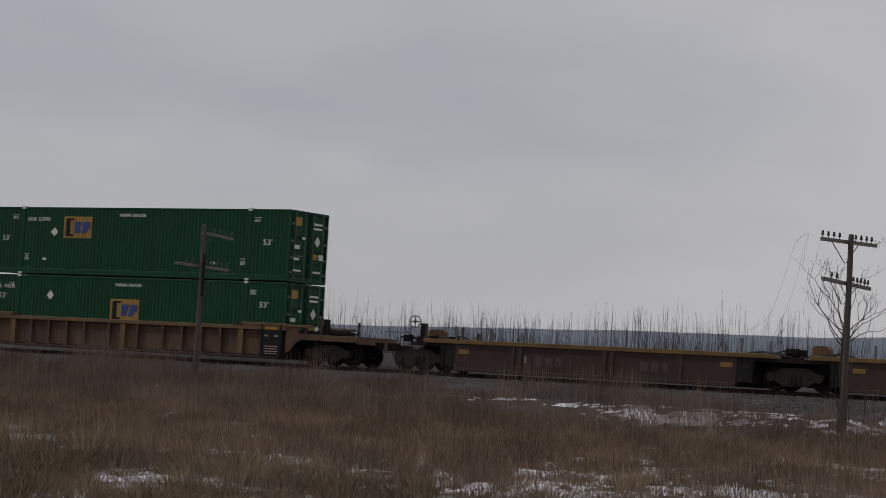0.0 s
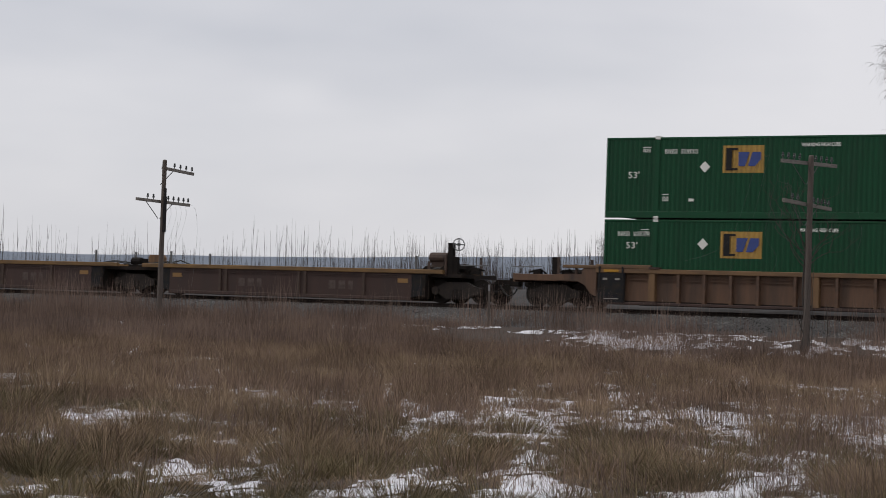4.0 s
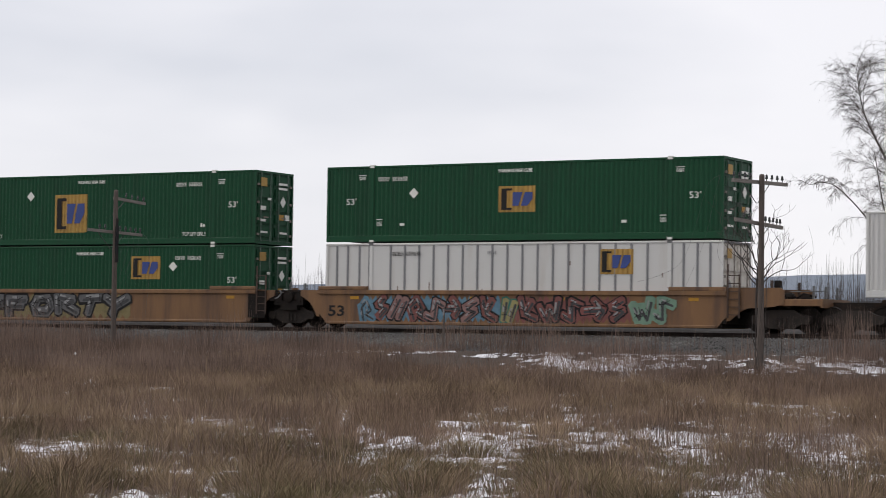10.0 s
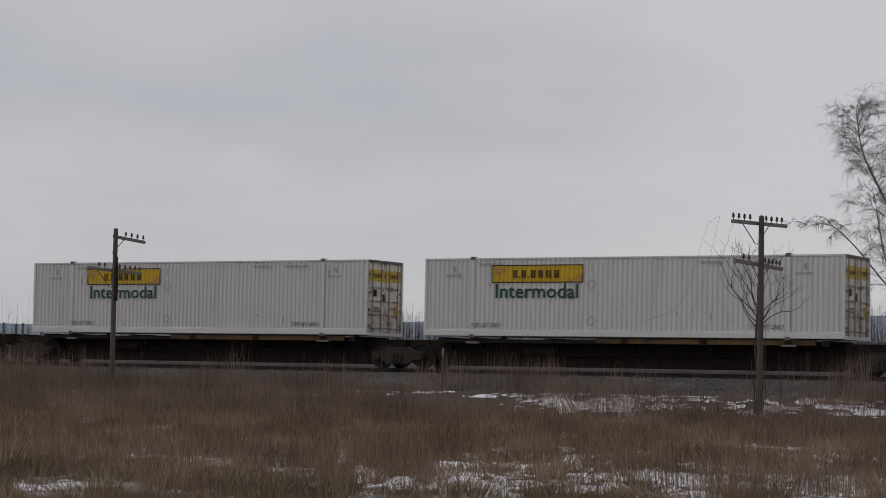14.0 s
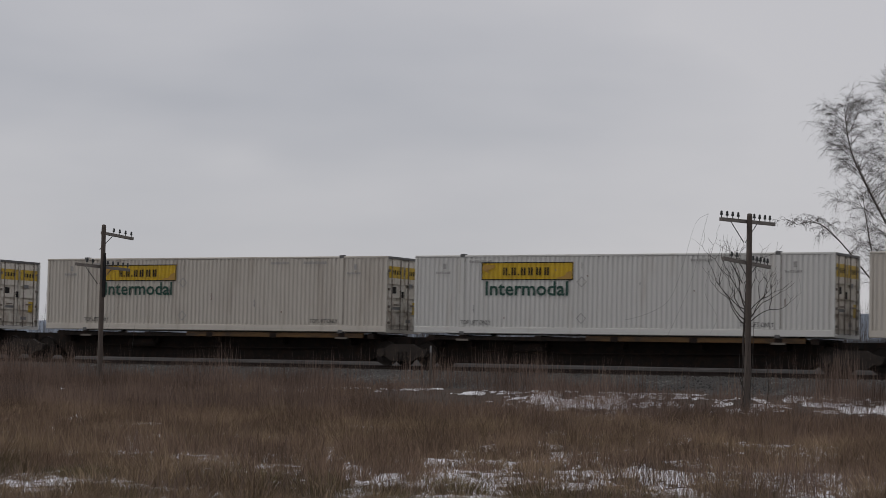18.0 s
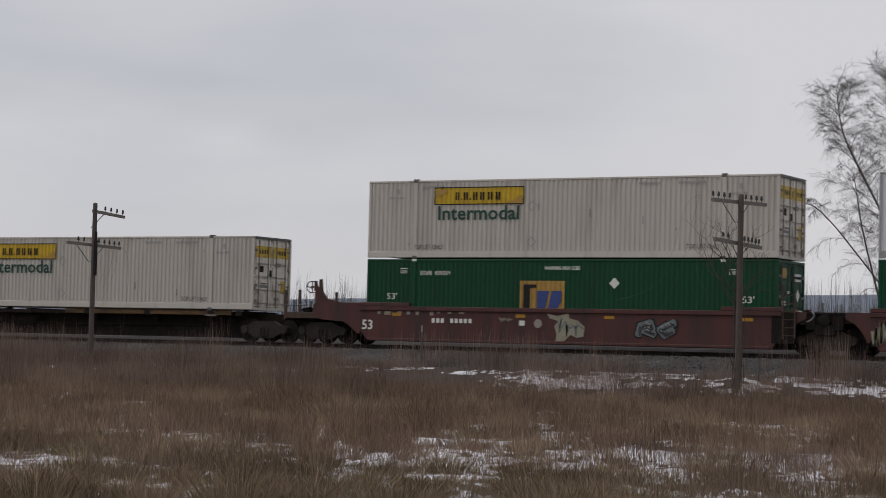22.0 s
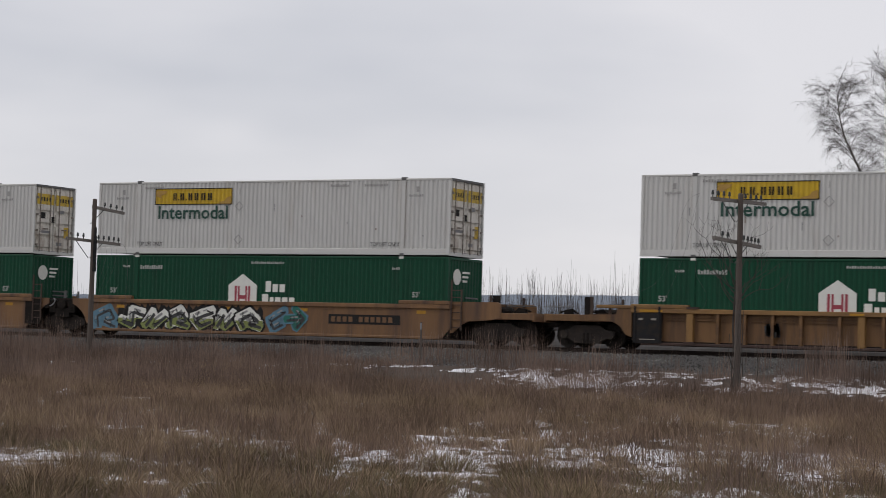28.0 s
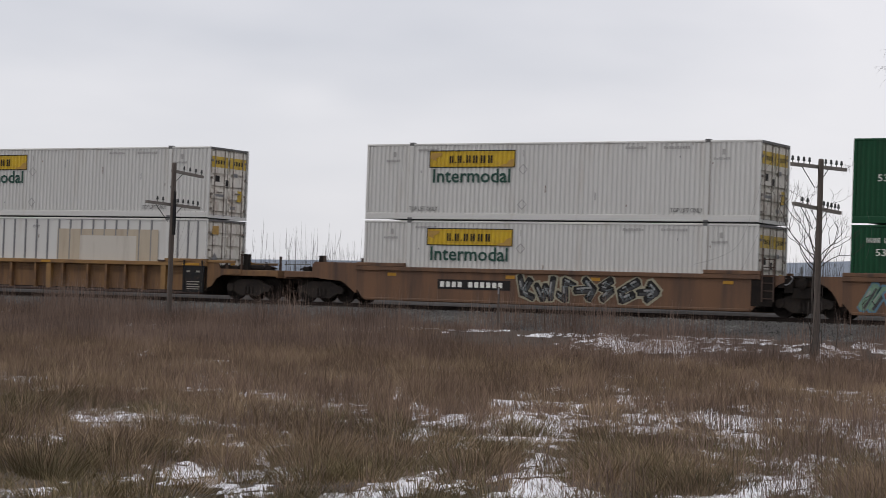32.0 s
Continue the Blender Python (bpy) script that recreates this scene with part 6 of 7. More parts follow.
# last two units in sight
for i, left in enumerate((393.58, 413.13)):
    car = load(well_unit("well_car", middle(left), "brown_plate", "coupler" if i == 0 else "joint", "joint", "brown smooth-sided well car unit with black and white graffiti"))
    if i == 0:
        marks_on_car(car, -4.55, 4, 6, M["dull_white"])
        graffiti(car, -1.3, 4.4, 19, ["black"], edge="spray_cream")
    else:
        graffiti(car, -7.6, -6.0, 20, ["spray_mint", "spray_rose"], edge="spray_sky")
    if i == 0:
        load(container_sign(middle(left), LOW, M["white"], WHITE + ", in the well"), container_sign(middle(left), HIGH, M["white"], WHITE + ", stacked on another"))
    else:
        load(container_green(middle(left), LOW, (4.4, 1.56, 1.53, 0.92), "lower", GREEN + ", in the well"), container_green(middle(left), HIGH, (7.4, 1.08, 1.52, 0.93), "plain", GREEN + ", stacked on another"))


# ---- the land ----
def rise(x, y):
    """Height of the ground: level by the camera, rising gently to the foot of the embankment, lower again behind the track."""
    h = 0.35 * min(1.0, max(0.0, (y - 25) / 32)) + 0.7 * min(1.0, max(0.0, (y - 57) / 6.5))
    if y > 78:
        h = 1.05 - 0.65 * min(1.0, (y - 78) / 12)
    return h + 0.06 * noise.noise((x * 0.35, y * 0.35, 0)) + 0.14 * noise.noise((x * 0.07, y * 0.07, 3)) - 0.0


def ground_mesh():
    xs = sorted(set([-4000, -1500, -600, -250, -150] + [-90 + 0.75 * i for i in range(125)] + [40, 80, 150, 400, 1200, 4000]))
    ys = sorted(set([-3000, -800, -200, -60, -20, 0] + [6 + 0.75 * i for i in range(90)] + [75, 78, 82, 86, 92, 100, 110] + [120, 160, 240, 400, 700, 1200, 2200, 4400]))
    verts = [(x, y, rise(x, y) if y < 200 else 0.4) for y in ys for x in xs]
    n = len(xs)
    faces = [(j * n + i, j * n + i + 1, (j + 1) * n + i + 1, (j + 1) * n + i) for j in range(len(ys) - 1) for i in range(n - 1)]
    me = bpy.data.meshes.new("ground")
    me.from_pydata(verts, [], faces)
    me.materials.append(M["soil"])
    me.polygons.foreach_set("use_smooth", [True] * len(faces))
    return me


tagged(new("ground", ground_mesh()), "frozen field of thatch and bare soil", "ground", kind="structure")

# embankment of ballast, rails and ties
BED = RAIL - 0.19
XA, XB = -720.0, 640.0


def ballast_mesh():
    prof = [(MID - 6.4, 0.55), (MID - 5.6, 0.95), (MID - 4.3, 1.2), (MID - 2.2, BED - 0.02), (MID - 1.4, BED), (MID + 1.4, BED), (MID + 2.2, BED - 0.02), (MID + 5.6, 0.5), (MID + 6.4, 0.1)]
    xs = [XA] + [-110 + 0.5 * i for i in range(260)] + [XB]
    verts = [(x, y + 0.05 * noise.noise((x * 2, y * 3, 1)), z + 0.06 * noise.noise((x * 1.3, y * 1.7, 5)) * (0.3 if abs(y - MID) < 2 else 1)) for x in xs for y, z in prof]
    n = len(prof)
    faces = [(i * n + j, i * n + j + 1, (i + 1) * n + j + 1, (i + 1) * n + j) for i in range(len(xs) - 1) for j in range(n - 1)]
    me = bpy.data.meshes.new("ballast_bed")
    me.from_pydata(verts, [], faces)
    me.materials.append(M["ballast"])
    return me


def bank_mesh():
    prof = [(MID + 3.2, 1.0), (MID + 4.2, RAIL + 0.1), (MID + 5.4, RAIL + 0.62), (MID + 8.0, RAIL + 0.7), (MID + 11.0, RAIL - 0.2), (MID + 15.0, 0.1)]
    xs = [XA] + [-150 + 1.0 * i for i in range(170)] + [XB]
    verts = [(x, y + 0.2 * noise.noise((x * 0.5, y, 2)), z + 0.10 * noise.noise((x * 0.6, y * 0.7, 8)) + 0.05 * noise.noise((x * 2.1, y * 2, 3))) for x in xs for y, z in prof]
    n = len(prof)
    faces = [(i * n + j, i * n + j + 1, (i + 1) * n + j + 1, (i + 1) * n + j) for i in range(len(xs) - 1) for j in range(n - 1)]
    me = bpy.data.meshes.new("gravel_bank")
    me.from_pydata(verts, [], faces)
    me.materials.append(M["bank"])
    return me


M["bank"] = material("pale_grey_gravel", (0.058, 0.055, 0.055), 0.95, vary=0.3, scale=0.8, grain=20, bump=0.8, dirt=(0.040, 0.034, 0.031), dirt_amount=0.35)
tagged(new("gravel_bank", bank_mesh()), "low pale gravel bank behind the track", "bank", kind="structure")
tagged(new("ballast_bed", ballast_mesh()), "grey crushed-stone ballast embankment", "ballast", kind="structure")


def stones_mesh():
    rnd = np.random.default_rng(4)
    n = 42000
    x = rnd.uniform(-105, -8, n)
    d = rnd.uniform(0, 1, n) ** 0.8
    y = MID - 1.5 - d * 4.4
    z = np.interp(y, [MID - 6.4, MID - 5.6, MID - 4.3, MID - 2.2, MID - 1.4], [0.55, 0.95, 1.2, BED - 0.02, BED])
    base = np.array([(1, 0, 0), (-0.5, 0.87, 0), (-0.5, -0.87, 0), (0.2, 0.1, 0.9), (-0.1, 0, -0.7)])
    tri = np.array([(0, 1, 3), (1, 2, 3), (2, 0, 3), (1, 0, 4), (2, 1, 4), (0, 2, 4)])
    a = rnd.uniform(0, 6.28, n)
    s = rnd.uniform(0.016, 0.042, n)
    c, sn = np.cos(a)[:, None], np.sin(a)[:, None]
    vx = (base[None, :, 0] * c - base[None, :, 1] * sn) * s[:, None] + x[:, None]
    vy = (base[None, :, 0] * sn + base[None, :, 1] * c) * s[:, None] + y[:, None]
    vz = base[None, :, 2] * s[:, None] * rnd.uniform(0.6, 1.2, (n, 5)) + z[:, None] + 0.02
    return sheet_mesh("ballast_stones", np.stack([vx, vy, vz], -1).reshape(-1, 3), (tri[None] + 5 * np.arange(n)[:, None, None]).reshape(-1, 3), M["stones"])


def sheet_mesh(name, verts, tris, mat):
    """A mesh from arrays of points and triangles."""
    me = bpy.data.meshes.new(name)
    me.vertices.add(len(verts))
    me.vertices.foreach_set("co", np.ascontiguousarray(verts, dtype=np.float32).ravel())
    me.loops.add(3 * len(tris))
    me.loops.foreach_set("vertex_index", np.ascontiguousarray(tris, dtype=np.int32).ravel())
    me.polygons.add(len(tris))
    me.polygons.foreach_set("loop_start", np.arange(0, 3 * len(tris), 3, dtype=np.int32))
    me.update(calc_edges=True)
    me.validate()
    me.materials.append(mat)
    return me


M["stones"] = island_material("mixed_grey_stones", (0.022, 0.021, 0.021), (0.25, 0.245, 0.24), 0.9)
tagged(new("ballast_stones", stones_mesh()), "loose grey ballast stones on the embankment", "stones", kind="stuff")

RAILSEC = [(-0.07, 0.0), (0.07, 0.0), (0.07, 0.02), (0.012, 0.04), (0.012, 0.13), (0.036, 0.145), (0.036, 0.18), (-0.036, 0.18), (-0.036, 0.145), (-0.012, 0.13), (-0.012, 0.04), (-0.07, 0.02)]
track = thing("railway_track", "single railway track of steel rails on wooden ties", "railway track", kind="structure")
for y in (MID - 0.755, MID + 0.755):
    part("rail", kept(("rail",), lambda: Shape().prism(RAILSEC, XA, XB).mesh("rail", M["rail"])), track, at=(0, y, RAIL - 0.18))
tie_me = kept(("tie",), lambda: Shape().bar(-1.3, 1.3, -0.115, 0.115, -0.18, 0.0).mesh("tie", M["tie"]))
for i in range(200):
    part("tie", tie_me, track, at=(-112 + i * 0.52, MID + 0.02 * math.sin(i * 7.1), RAIL - 0.182, 0, 0, 90 + 0.8 * math.sin(i * 3.7)))
spare = Shape()
for i in range(1000):
    for x in (-112 - (i + 1) * 0.6, -8 + (i + 1) * 0.6):
        spare.box(x - 0.115, x + 0.115, MID - 1.3, MID + 1.3, RAIL - 0.36, RAIL - 0.182)
part("far_ties", spare.mesh("far_ties", M["tie"]), track, kind="stuff")

# ridge on the horizon; the haze of distance is painted into its colour
def hill_mesh():
    verts, n = [], 140
    for i in range(n + 1):
        az = radians(-75 + i * 110 / n)
        el = 1.05 + 0.62 / (1 + math.exp(-(math.degrees(az) + 31) / 4.5)) + (0.03 * max(0, math.degrees(az) + 22)) + 0.035 * noise.noise((i * 0.35, 0, 0)) + 0.02 * noise.noise((i * 1.3, 4, 0))
        if math.degrees(az) > -10:
            el = 2.0
        r = 3600
        for k, (rr, zz) in enumerate(((r, -10), (r, EYE + r * math.tan(radians(el * 0.6))), (r + 150, EYE + (r + 150) * math.tan(radians(el))), (r + 500, -10))):
            verts.append((rr * math.sin(az), rr * math.cos(az), zz))
    faces = [(4 * i + k, 4 * i + 4 + k, 4 * i + 5 + k, 4 * i + 1 + k) for i in range(n) for k in range(3)]
    me = bpy.data.meshes.new("distant_ridge")
    me.from_pydata(verts, [], faces)
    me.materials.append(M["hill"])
    return me


tagged(new("backdrop_ridge", hill_mesh()), "wooded ridge on the horizon, blue haze painted into its colour", "hill", kind="structure")


# ---- snow ----
# centre x, y and half sizes of the patches, in metres
FIELD_SNOW = [(-26.5, 35.5, 0.50, 2.4), (-18.9, 22.8, 0.38, 3.6), (-22.0, 28.2, 0.40, 1.9), (-18.5, 24.6, 0.36, 3.2), (-16.9, 21.4, 0.40, 0.9), (-20.6, 22.5, 0.26, 2.6),
              (-11.6, 13.1, 0.45, 0.8), (-11.8, 15.8, 0.40, 1.9), (-10.4, 14.2, 0.45, 0.9), (-10.4, 16.3, 0.30, 1.0), (-16.6, 26.2, 0.70, 2.2), (-14.4, 22.8, 0.42, 1.7),
              (-19.7, 30.6, 0.70, 2.2), (-17.6, 30.9, 0.70, 1.8), (-14.3, 27.3, 1.15, 1.5), (-13.2, 24.1, 0.46, 1.7), (-10.6, 21.5, 0.32, 1.4), (-9.5, 20.0, 0.34, 1.2),
              (-9.4, 17.2, 0.55, 1.7), (-8.2, 18.9, 0.68, 1.8), (-10.8, 27.1, 0.70, 1.7), (-9.0, 23.0, 0.46, 2.4), (-14.4, 39.7, 0.70, 3.0), (-7.6, 19.8, 0.42, 1.2)]
VERGE_SNOW = [(-39.5, 63.2, 1.5, 0.45), (-33.4, 62.6, 1.0, 0.5), (-28.8, 61.6, 2.0, 2.3), (-26.3, 57.0, 0.9, 1.6), (-21.0, 62.0, 2.1, 2.0), (-25.2, 62.6, 0.55, 0.6), (-43.6, 63.4, 1.6, 0.5), (-36.6, 63.1, 1.0, 0.4), (-31.2, 63.4, 1.2, 0.5)]
SNOW = FIELD_SNOW + VERGE_SNOW


LATTICE = np.random.default_rng(2024).uniform(-1, 1, (256, 256))


def drift_noise(x, y, k=0):
    """Smooth noise between -1 and 1 over arrays of points."""
    x, y = np.asarray(x, float) + 37.3 * k, np.asarray(y, float) + 11.9 * k
    i, j = np.floor(x).astype(int), np.floor(y).astype(int)
    u, v = x - i, y - j
    u, v = u * u * (3 - 2 * u), v * v * (3 - 2 * v)
    g = lambda a, b: LATTICE[a % 256, b % 256]
    return (g(i, j) * (1 - u) + g(i + 1, j) * u) * (1 - v) + (g(i, j + 1) * (1 - u) + g(i + 1, j + 1) * u) * v


def snow_lie(x, y):
    """How thickly the old snow lies: above 0 it shows, below it has thawed away."""
    x, y = np.asarray(x, float), np.asarray(y, float)
    u, v = 0.857 * x + 0.515 * y, 0.857 * y - 0.515 * x
    near = np.clip((36 - y) / 8, 0, 1) * np.clip((x / y + 0.98) / 0.3, 0, 1)
    lie = -0.74 + 0.53 * near + 0.31 * np.clip((y - 24) / 6, 0, 1) * np.clip((50 - y) / 6, 0, 1)
    most = np.where(y > 52, 0.0, -0.02)
    for cx, cy, sx, sy in SNOW:
        a, b = u - (0.857 * cx + 0.515 * cy), v - (0.857 * cy - 0.515 * cx)
        lie = np.maximum(lie, np.minimum(most, 0.6 * (1 - np.hypot(a / (sx * 1.05), b / sy))))
    return lie + 0.36 * drift_noise(u * 0.9, v * 0.33) + 0.46 * drift_noise(u * 2.6, v * 0.85, 1) + 0.50 * drift_noise(u * 6, v * 2.0, 2) + 0.30 * drift_noise(u * 13, v * 6.5, 3)


def snow_sheet(name, x, y, keep):
    """A thin crust over a grid of points, kept where the snow lies; it dips under the ground at its rim."""
    lie = snow_lie(x, y)
    z = np.array([rise(a, b) for a, b in zip(x.ravel(), y.ravel())]).reshape(x.shape)
    z = z + 0.010 + np.clip(lie * 0.05, -0.03, 0.012) + 0.006 * drift_noise(x * 9, y * 5, 4)
    n, m = x.shape
    idx = np.arange(n * m).reshape(n, m)
    q = np.stack([idx[:-1, :-1], idx[:-1, 1:], idx[1:, 1:], idx[1:, :-1]], -1).reshape(-1, 4)
    shown = (np.max(lie.ravel()[q], 1) > -0.02) & np.all(keep.ravel()[q], 1)
    q = q[shown]
    used, inv = np.unique(q, return_inverse=True)
    q = inv.reshape(-1, 4)
    verts = np.stack([x.ravel(), y.ravel(), z.ravel()], -1)[used]
    me = sheet_mesh(name, verts, np.concatenate([q[:, [0, 1, 2]], q[:, [0, 2, 3]]]), M["snow"])
    me.polygons.foreach_set("use_smooth", [True] * len(me.polygons))
    return me


def nearest_patch(x, y):
    d = np.stack([np.hypot((x - cx) / sx, (y - cy) / sy) for cx, cy, sx, sy in SNOW])
    return np.argmin(d, 0), np.min(d, 0)


for i, (cx, cy, sx, sy) in enumerate(SNOW):
    gx, gy = np.meshgrid(np.arange(cx - 1.5 * sx, cx + 1.5 * sx, 0.05 + 0.0004 * cy), np.arange(cy - 1.5 * sy, cy + 1.5 * sy, 0.09 + 0.0006 * cy), indexing="ij")
    own, d = nearest_patch(gx, gy)
    ob = new("snow_patch", snow_sheet("snow_patch", gx, gy, (own == i) & (d < 1.45)))
    tagged(ob, "thin ragged patch of old snow between grass tufts", "snow patch", "snow patches", kind="structure")

# fan-shaped grid over the camera's view, a little wider than it sees
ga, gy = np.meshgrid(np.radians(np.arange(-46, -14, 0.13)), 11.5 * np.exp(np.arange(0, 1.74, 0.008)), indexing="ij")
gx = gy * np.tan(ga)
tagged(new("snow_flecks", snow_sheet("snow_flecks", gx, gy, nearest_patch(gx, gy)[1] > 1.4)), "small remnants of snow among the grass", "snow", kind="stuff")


def open_view(x, y):
    """Height of the growth: thin and low where snow lies in it or close behind it in the open field."""
    cover = np.zeros(np.shape(x))
    for q, w in ((1.0, 0.3), (1.05, 0.25), (1.11, 0.25), (1.18, 0.2)):
        cover += w * (snow_lie(x * q, y * q) > 0)
    return 1 - 0.66 * np.minimum(1, cover * 1.3)


# ---- grass ----
def blades(rnd, x, y, h, w, dx, dy, bend, fine=False):
    """Tapered blades that lean along (dx, dy) and bow over: five triangles each, or three where they are fine."""
    n = len(x)
    z = np.array([rise(a, b) for a, b in zip(x, y)]) - 0.03
    t = 0.5 + rnd.uniform(-0.7, 0.7, n)
    wx, wy = np.cos(t) * w / 2, np.sin(t) * w / 2
    steps = ((0.0, 1.0), (0.55, 0.75)) if fine else ((0.0, 1.0), (0.4, 0.85), (0.75, 0.6))
    m = 2 * len(steps) + 1
    pts = np.empty((n, m, 3), np.float32)
    for k, (q, taper) in enumerate(steps):
        out, up = q + bend * q * q * 0.8, q * (1 - 0.25 * bend * q)
        cx, cy, cz = x + dx * h * out, y + dy * h * out, z + h * up
        pts[:, 2 * k] = np.stack([cx - wx * taper, cy - wy * taper, cz], -1)
        pts[:, 2 * k + 1] = np.stack([cx + wx * taper, cy + wy * taper, cz], -1)
    out, up = 1 + bend * 0.95, 1 - 0.5 * bend
    pts[:, m - 1] = np.stack([x + dx * h * out, y + dy * h * out, z + h * up], -1)
    tri = np.array([(0, 1, 3), (0, 3, 2), (2, 3, 4)] if fine else [(0, 1, 3), (0, 3, 2), (2, 3, 5), (2, 5, 4), (4, 5, 6)])
    return pts.reshape(-1, 3), (tri[None] + m * np.arange(n)[:, None, None]).reshape(-1, 3)


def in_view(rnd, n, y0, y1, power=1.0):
    """Points over the wedge of field in the camera's view, a little wider than it sees."""
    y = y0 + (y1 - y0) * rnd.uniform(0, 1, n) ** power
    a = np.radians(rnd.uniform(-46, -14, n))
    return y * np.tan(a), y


def field_noise(x, y, s, k):
    return drift_noise(x * s, y * s, k)


def tussocks(name, label, mat, m, count, y0, y1, h, w, radius, seed, avoid=1.0, power=0.8, droop=0.7, fine=False, low=True):
    """Clumps whose blades fan out and bow over from a common root."""
    rnd = np.random.default_rng(seed)
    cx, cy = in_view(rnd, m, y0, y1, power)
    size = np.clip(rnd.lognormal(0, 0.3, m), 0.5, 1.9)
    keep = (snow_lie(cx, cy) < 0.12 * avoid * rnd.uniform(-1, 1, m)) & (field_noise(cx, cy, 0.3, seed) > -0.35 + rnd.uniform(-0.25, 0.25, m))
    cx, cy, size = cx[keep], cy[keep], size[keep]
    m = len(cx)
    k = m * count
    sz = np.repeat(size, count)
    az = rnd.uniform(0, 2 * np.pi, k)
    rr = radius * sz * np.sqrt(rnd.uniform(0, 1, k))
    x, y = np.repeat(cx, count) + np.cos(az) * rr, np.repeat(cy, count) + np.sin(az) * rr
    lean = np.abs(rnd.normal(0.25, 0.25, k)) + 0.35 * rr / (radius * sz)
    tilt = np.repeat(rnd.normal(0, 0.18, m), count)
    dx, dy = np.cos(az) * lean + tilt, np.sin(az) * lean * 0.8
    hh = h * sz * rnd.uniform(0.35, 1.1, k) * (1 if fine or not low else open_view(x, y))
    v, t = blades(rnd, x, y, hh, w * rnd.uniform(0.6, 1.4, k), dx, dy, droop * rnd.uniform(0.1, 1, k), fine)
    return tagged(new(name, sheet_mesh(name, v, t, mat)), label, "grass", kind="stuff")


def stand(name, label, mat, n, y0, y1, h, w, lean, bend, seed, power=1.0, avoid=1.0, patch=(0.3, -0.2), limit=None, tall=0.10):
    """Upright stems over the field, in drifts."""
    rnd = np.random.default_rng(seed)
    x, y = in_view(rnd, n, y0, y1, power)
    drift = field_noise(x, y, patch[0], seed) + 0.5 * field_noise(x, y, patch[0] * 3.1, seed + 3)
    keep = ((snow_lie(x, y) < rnd.uniform(-0.15, 0.2, n)) | (rnd.random(n) > avoid)) & (drift > patch[1] + rnd.uniform(-0.35, 0.2, n))
    if limit is not None:
        keep &= limit(x, y)
    x, y = x[keep], y[keep]
    k = len(x)
    hh = h * rnd.uniform(0.4, 1.1, k) * (1 + 0.55 * field_noise(x, y, 0.35, seed + 9) + 0.45 * field_noise(x, y, 1.3, seed + 5)) * np.where(rnd.random(k) < tall, 1, open_view(x, y))
    az = rnd.uniform(0, 2 * np.pi, k)
    ll = np.abs(rnd.normal(0, lean, k))
    v, t = blades(rnd, x, y, hh, w * rnd.uniform(0.6, 1.4, k), np.cos(az) * ll, np.sin(az) * ll, bend * rnd.uniform(0, 1, k), True)
    return tagged(new(name, sheet_mesh(name, v, t, mat)), label, "grass", kind="stuff")


LEFT = np.random.default_rng(99)


def field_growth(x, y):
    """The tall growth ends short of the embankment, but for the west end, and thins out in the near south-east of the field."""
    a = x / y + 0.05 * drift_noise(x * 0.4, y * 0.4, 7)
    open_end = (y > 57) & (a > -0.60)
    thin = np.clip((a + 0.50) / 0.08, 0, 1) * np.clip((44 - y) / 6, 0, 1)
    return ~open_end & (LEFT.random(len(x)) > 0.62 * thin)


left_side = lambda x, y: -x / y > 0.53 + LEFT.uniform(0, 0.22, len(x))
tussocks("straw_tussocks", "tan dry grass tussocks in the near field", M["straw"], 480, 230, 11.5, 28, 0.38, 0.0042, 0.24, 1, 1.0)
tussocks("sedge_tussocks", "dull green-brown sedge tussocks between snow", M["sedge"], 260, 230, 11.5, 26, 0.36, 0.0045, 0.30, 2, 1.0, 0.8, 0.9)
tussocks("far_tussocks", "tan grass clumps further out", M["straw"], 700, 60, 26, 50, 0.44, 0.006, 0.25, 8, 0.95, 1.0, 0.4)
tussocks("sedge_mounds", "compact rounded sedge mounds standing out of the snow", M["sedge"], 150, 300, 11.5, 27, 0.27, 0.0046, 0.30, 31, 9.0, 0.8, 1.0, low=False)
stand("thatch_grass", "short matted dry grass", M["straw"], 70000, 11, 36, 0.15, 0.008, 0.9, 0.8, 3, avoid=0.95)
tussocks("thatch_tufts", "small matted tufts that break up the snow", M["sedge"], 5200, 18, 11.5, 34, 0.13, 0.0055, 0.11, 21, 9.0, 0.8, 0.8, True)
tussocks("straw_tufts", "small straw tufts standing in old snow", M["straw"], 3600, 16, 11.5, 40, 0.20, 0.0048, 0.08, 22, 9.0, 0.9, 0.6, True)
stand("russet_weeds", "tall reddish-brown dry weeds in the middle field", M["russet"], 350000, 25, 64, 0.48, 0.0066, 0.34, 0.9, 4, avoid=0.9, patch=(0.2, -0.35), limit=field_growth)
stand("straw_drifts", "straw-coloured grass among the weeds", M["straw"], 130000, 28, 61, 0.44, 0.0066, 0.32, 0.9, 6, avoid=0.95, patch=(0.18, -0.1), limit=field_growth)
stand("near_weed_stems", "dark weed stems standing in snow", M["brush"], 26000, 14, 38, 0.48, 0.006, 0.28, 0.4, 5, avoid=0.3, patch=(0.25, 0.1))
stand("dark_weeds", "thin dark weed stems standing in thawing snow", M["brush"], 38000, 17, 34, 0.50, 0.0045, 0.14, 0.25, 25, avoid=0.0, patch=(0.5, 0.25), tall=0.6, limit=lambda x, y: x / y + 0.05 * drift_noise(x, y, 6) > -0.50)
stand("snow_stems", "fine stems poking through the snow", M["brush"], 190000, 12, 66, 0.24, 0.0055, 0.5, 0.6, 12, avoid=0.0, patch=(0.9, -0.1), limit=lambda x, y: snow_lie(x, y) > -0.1)
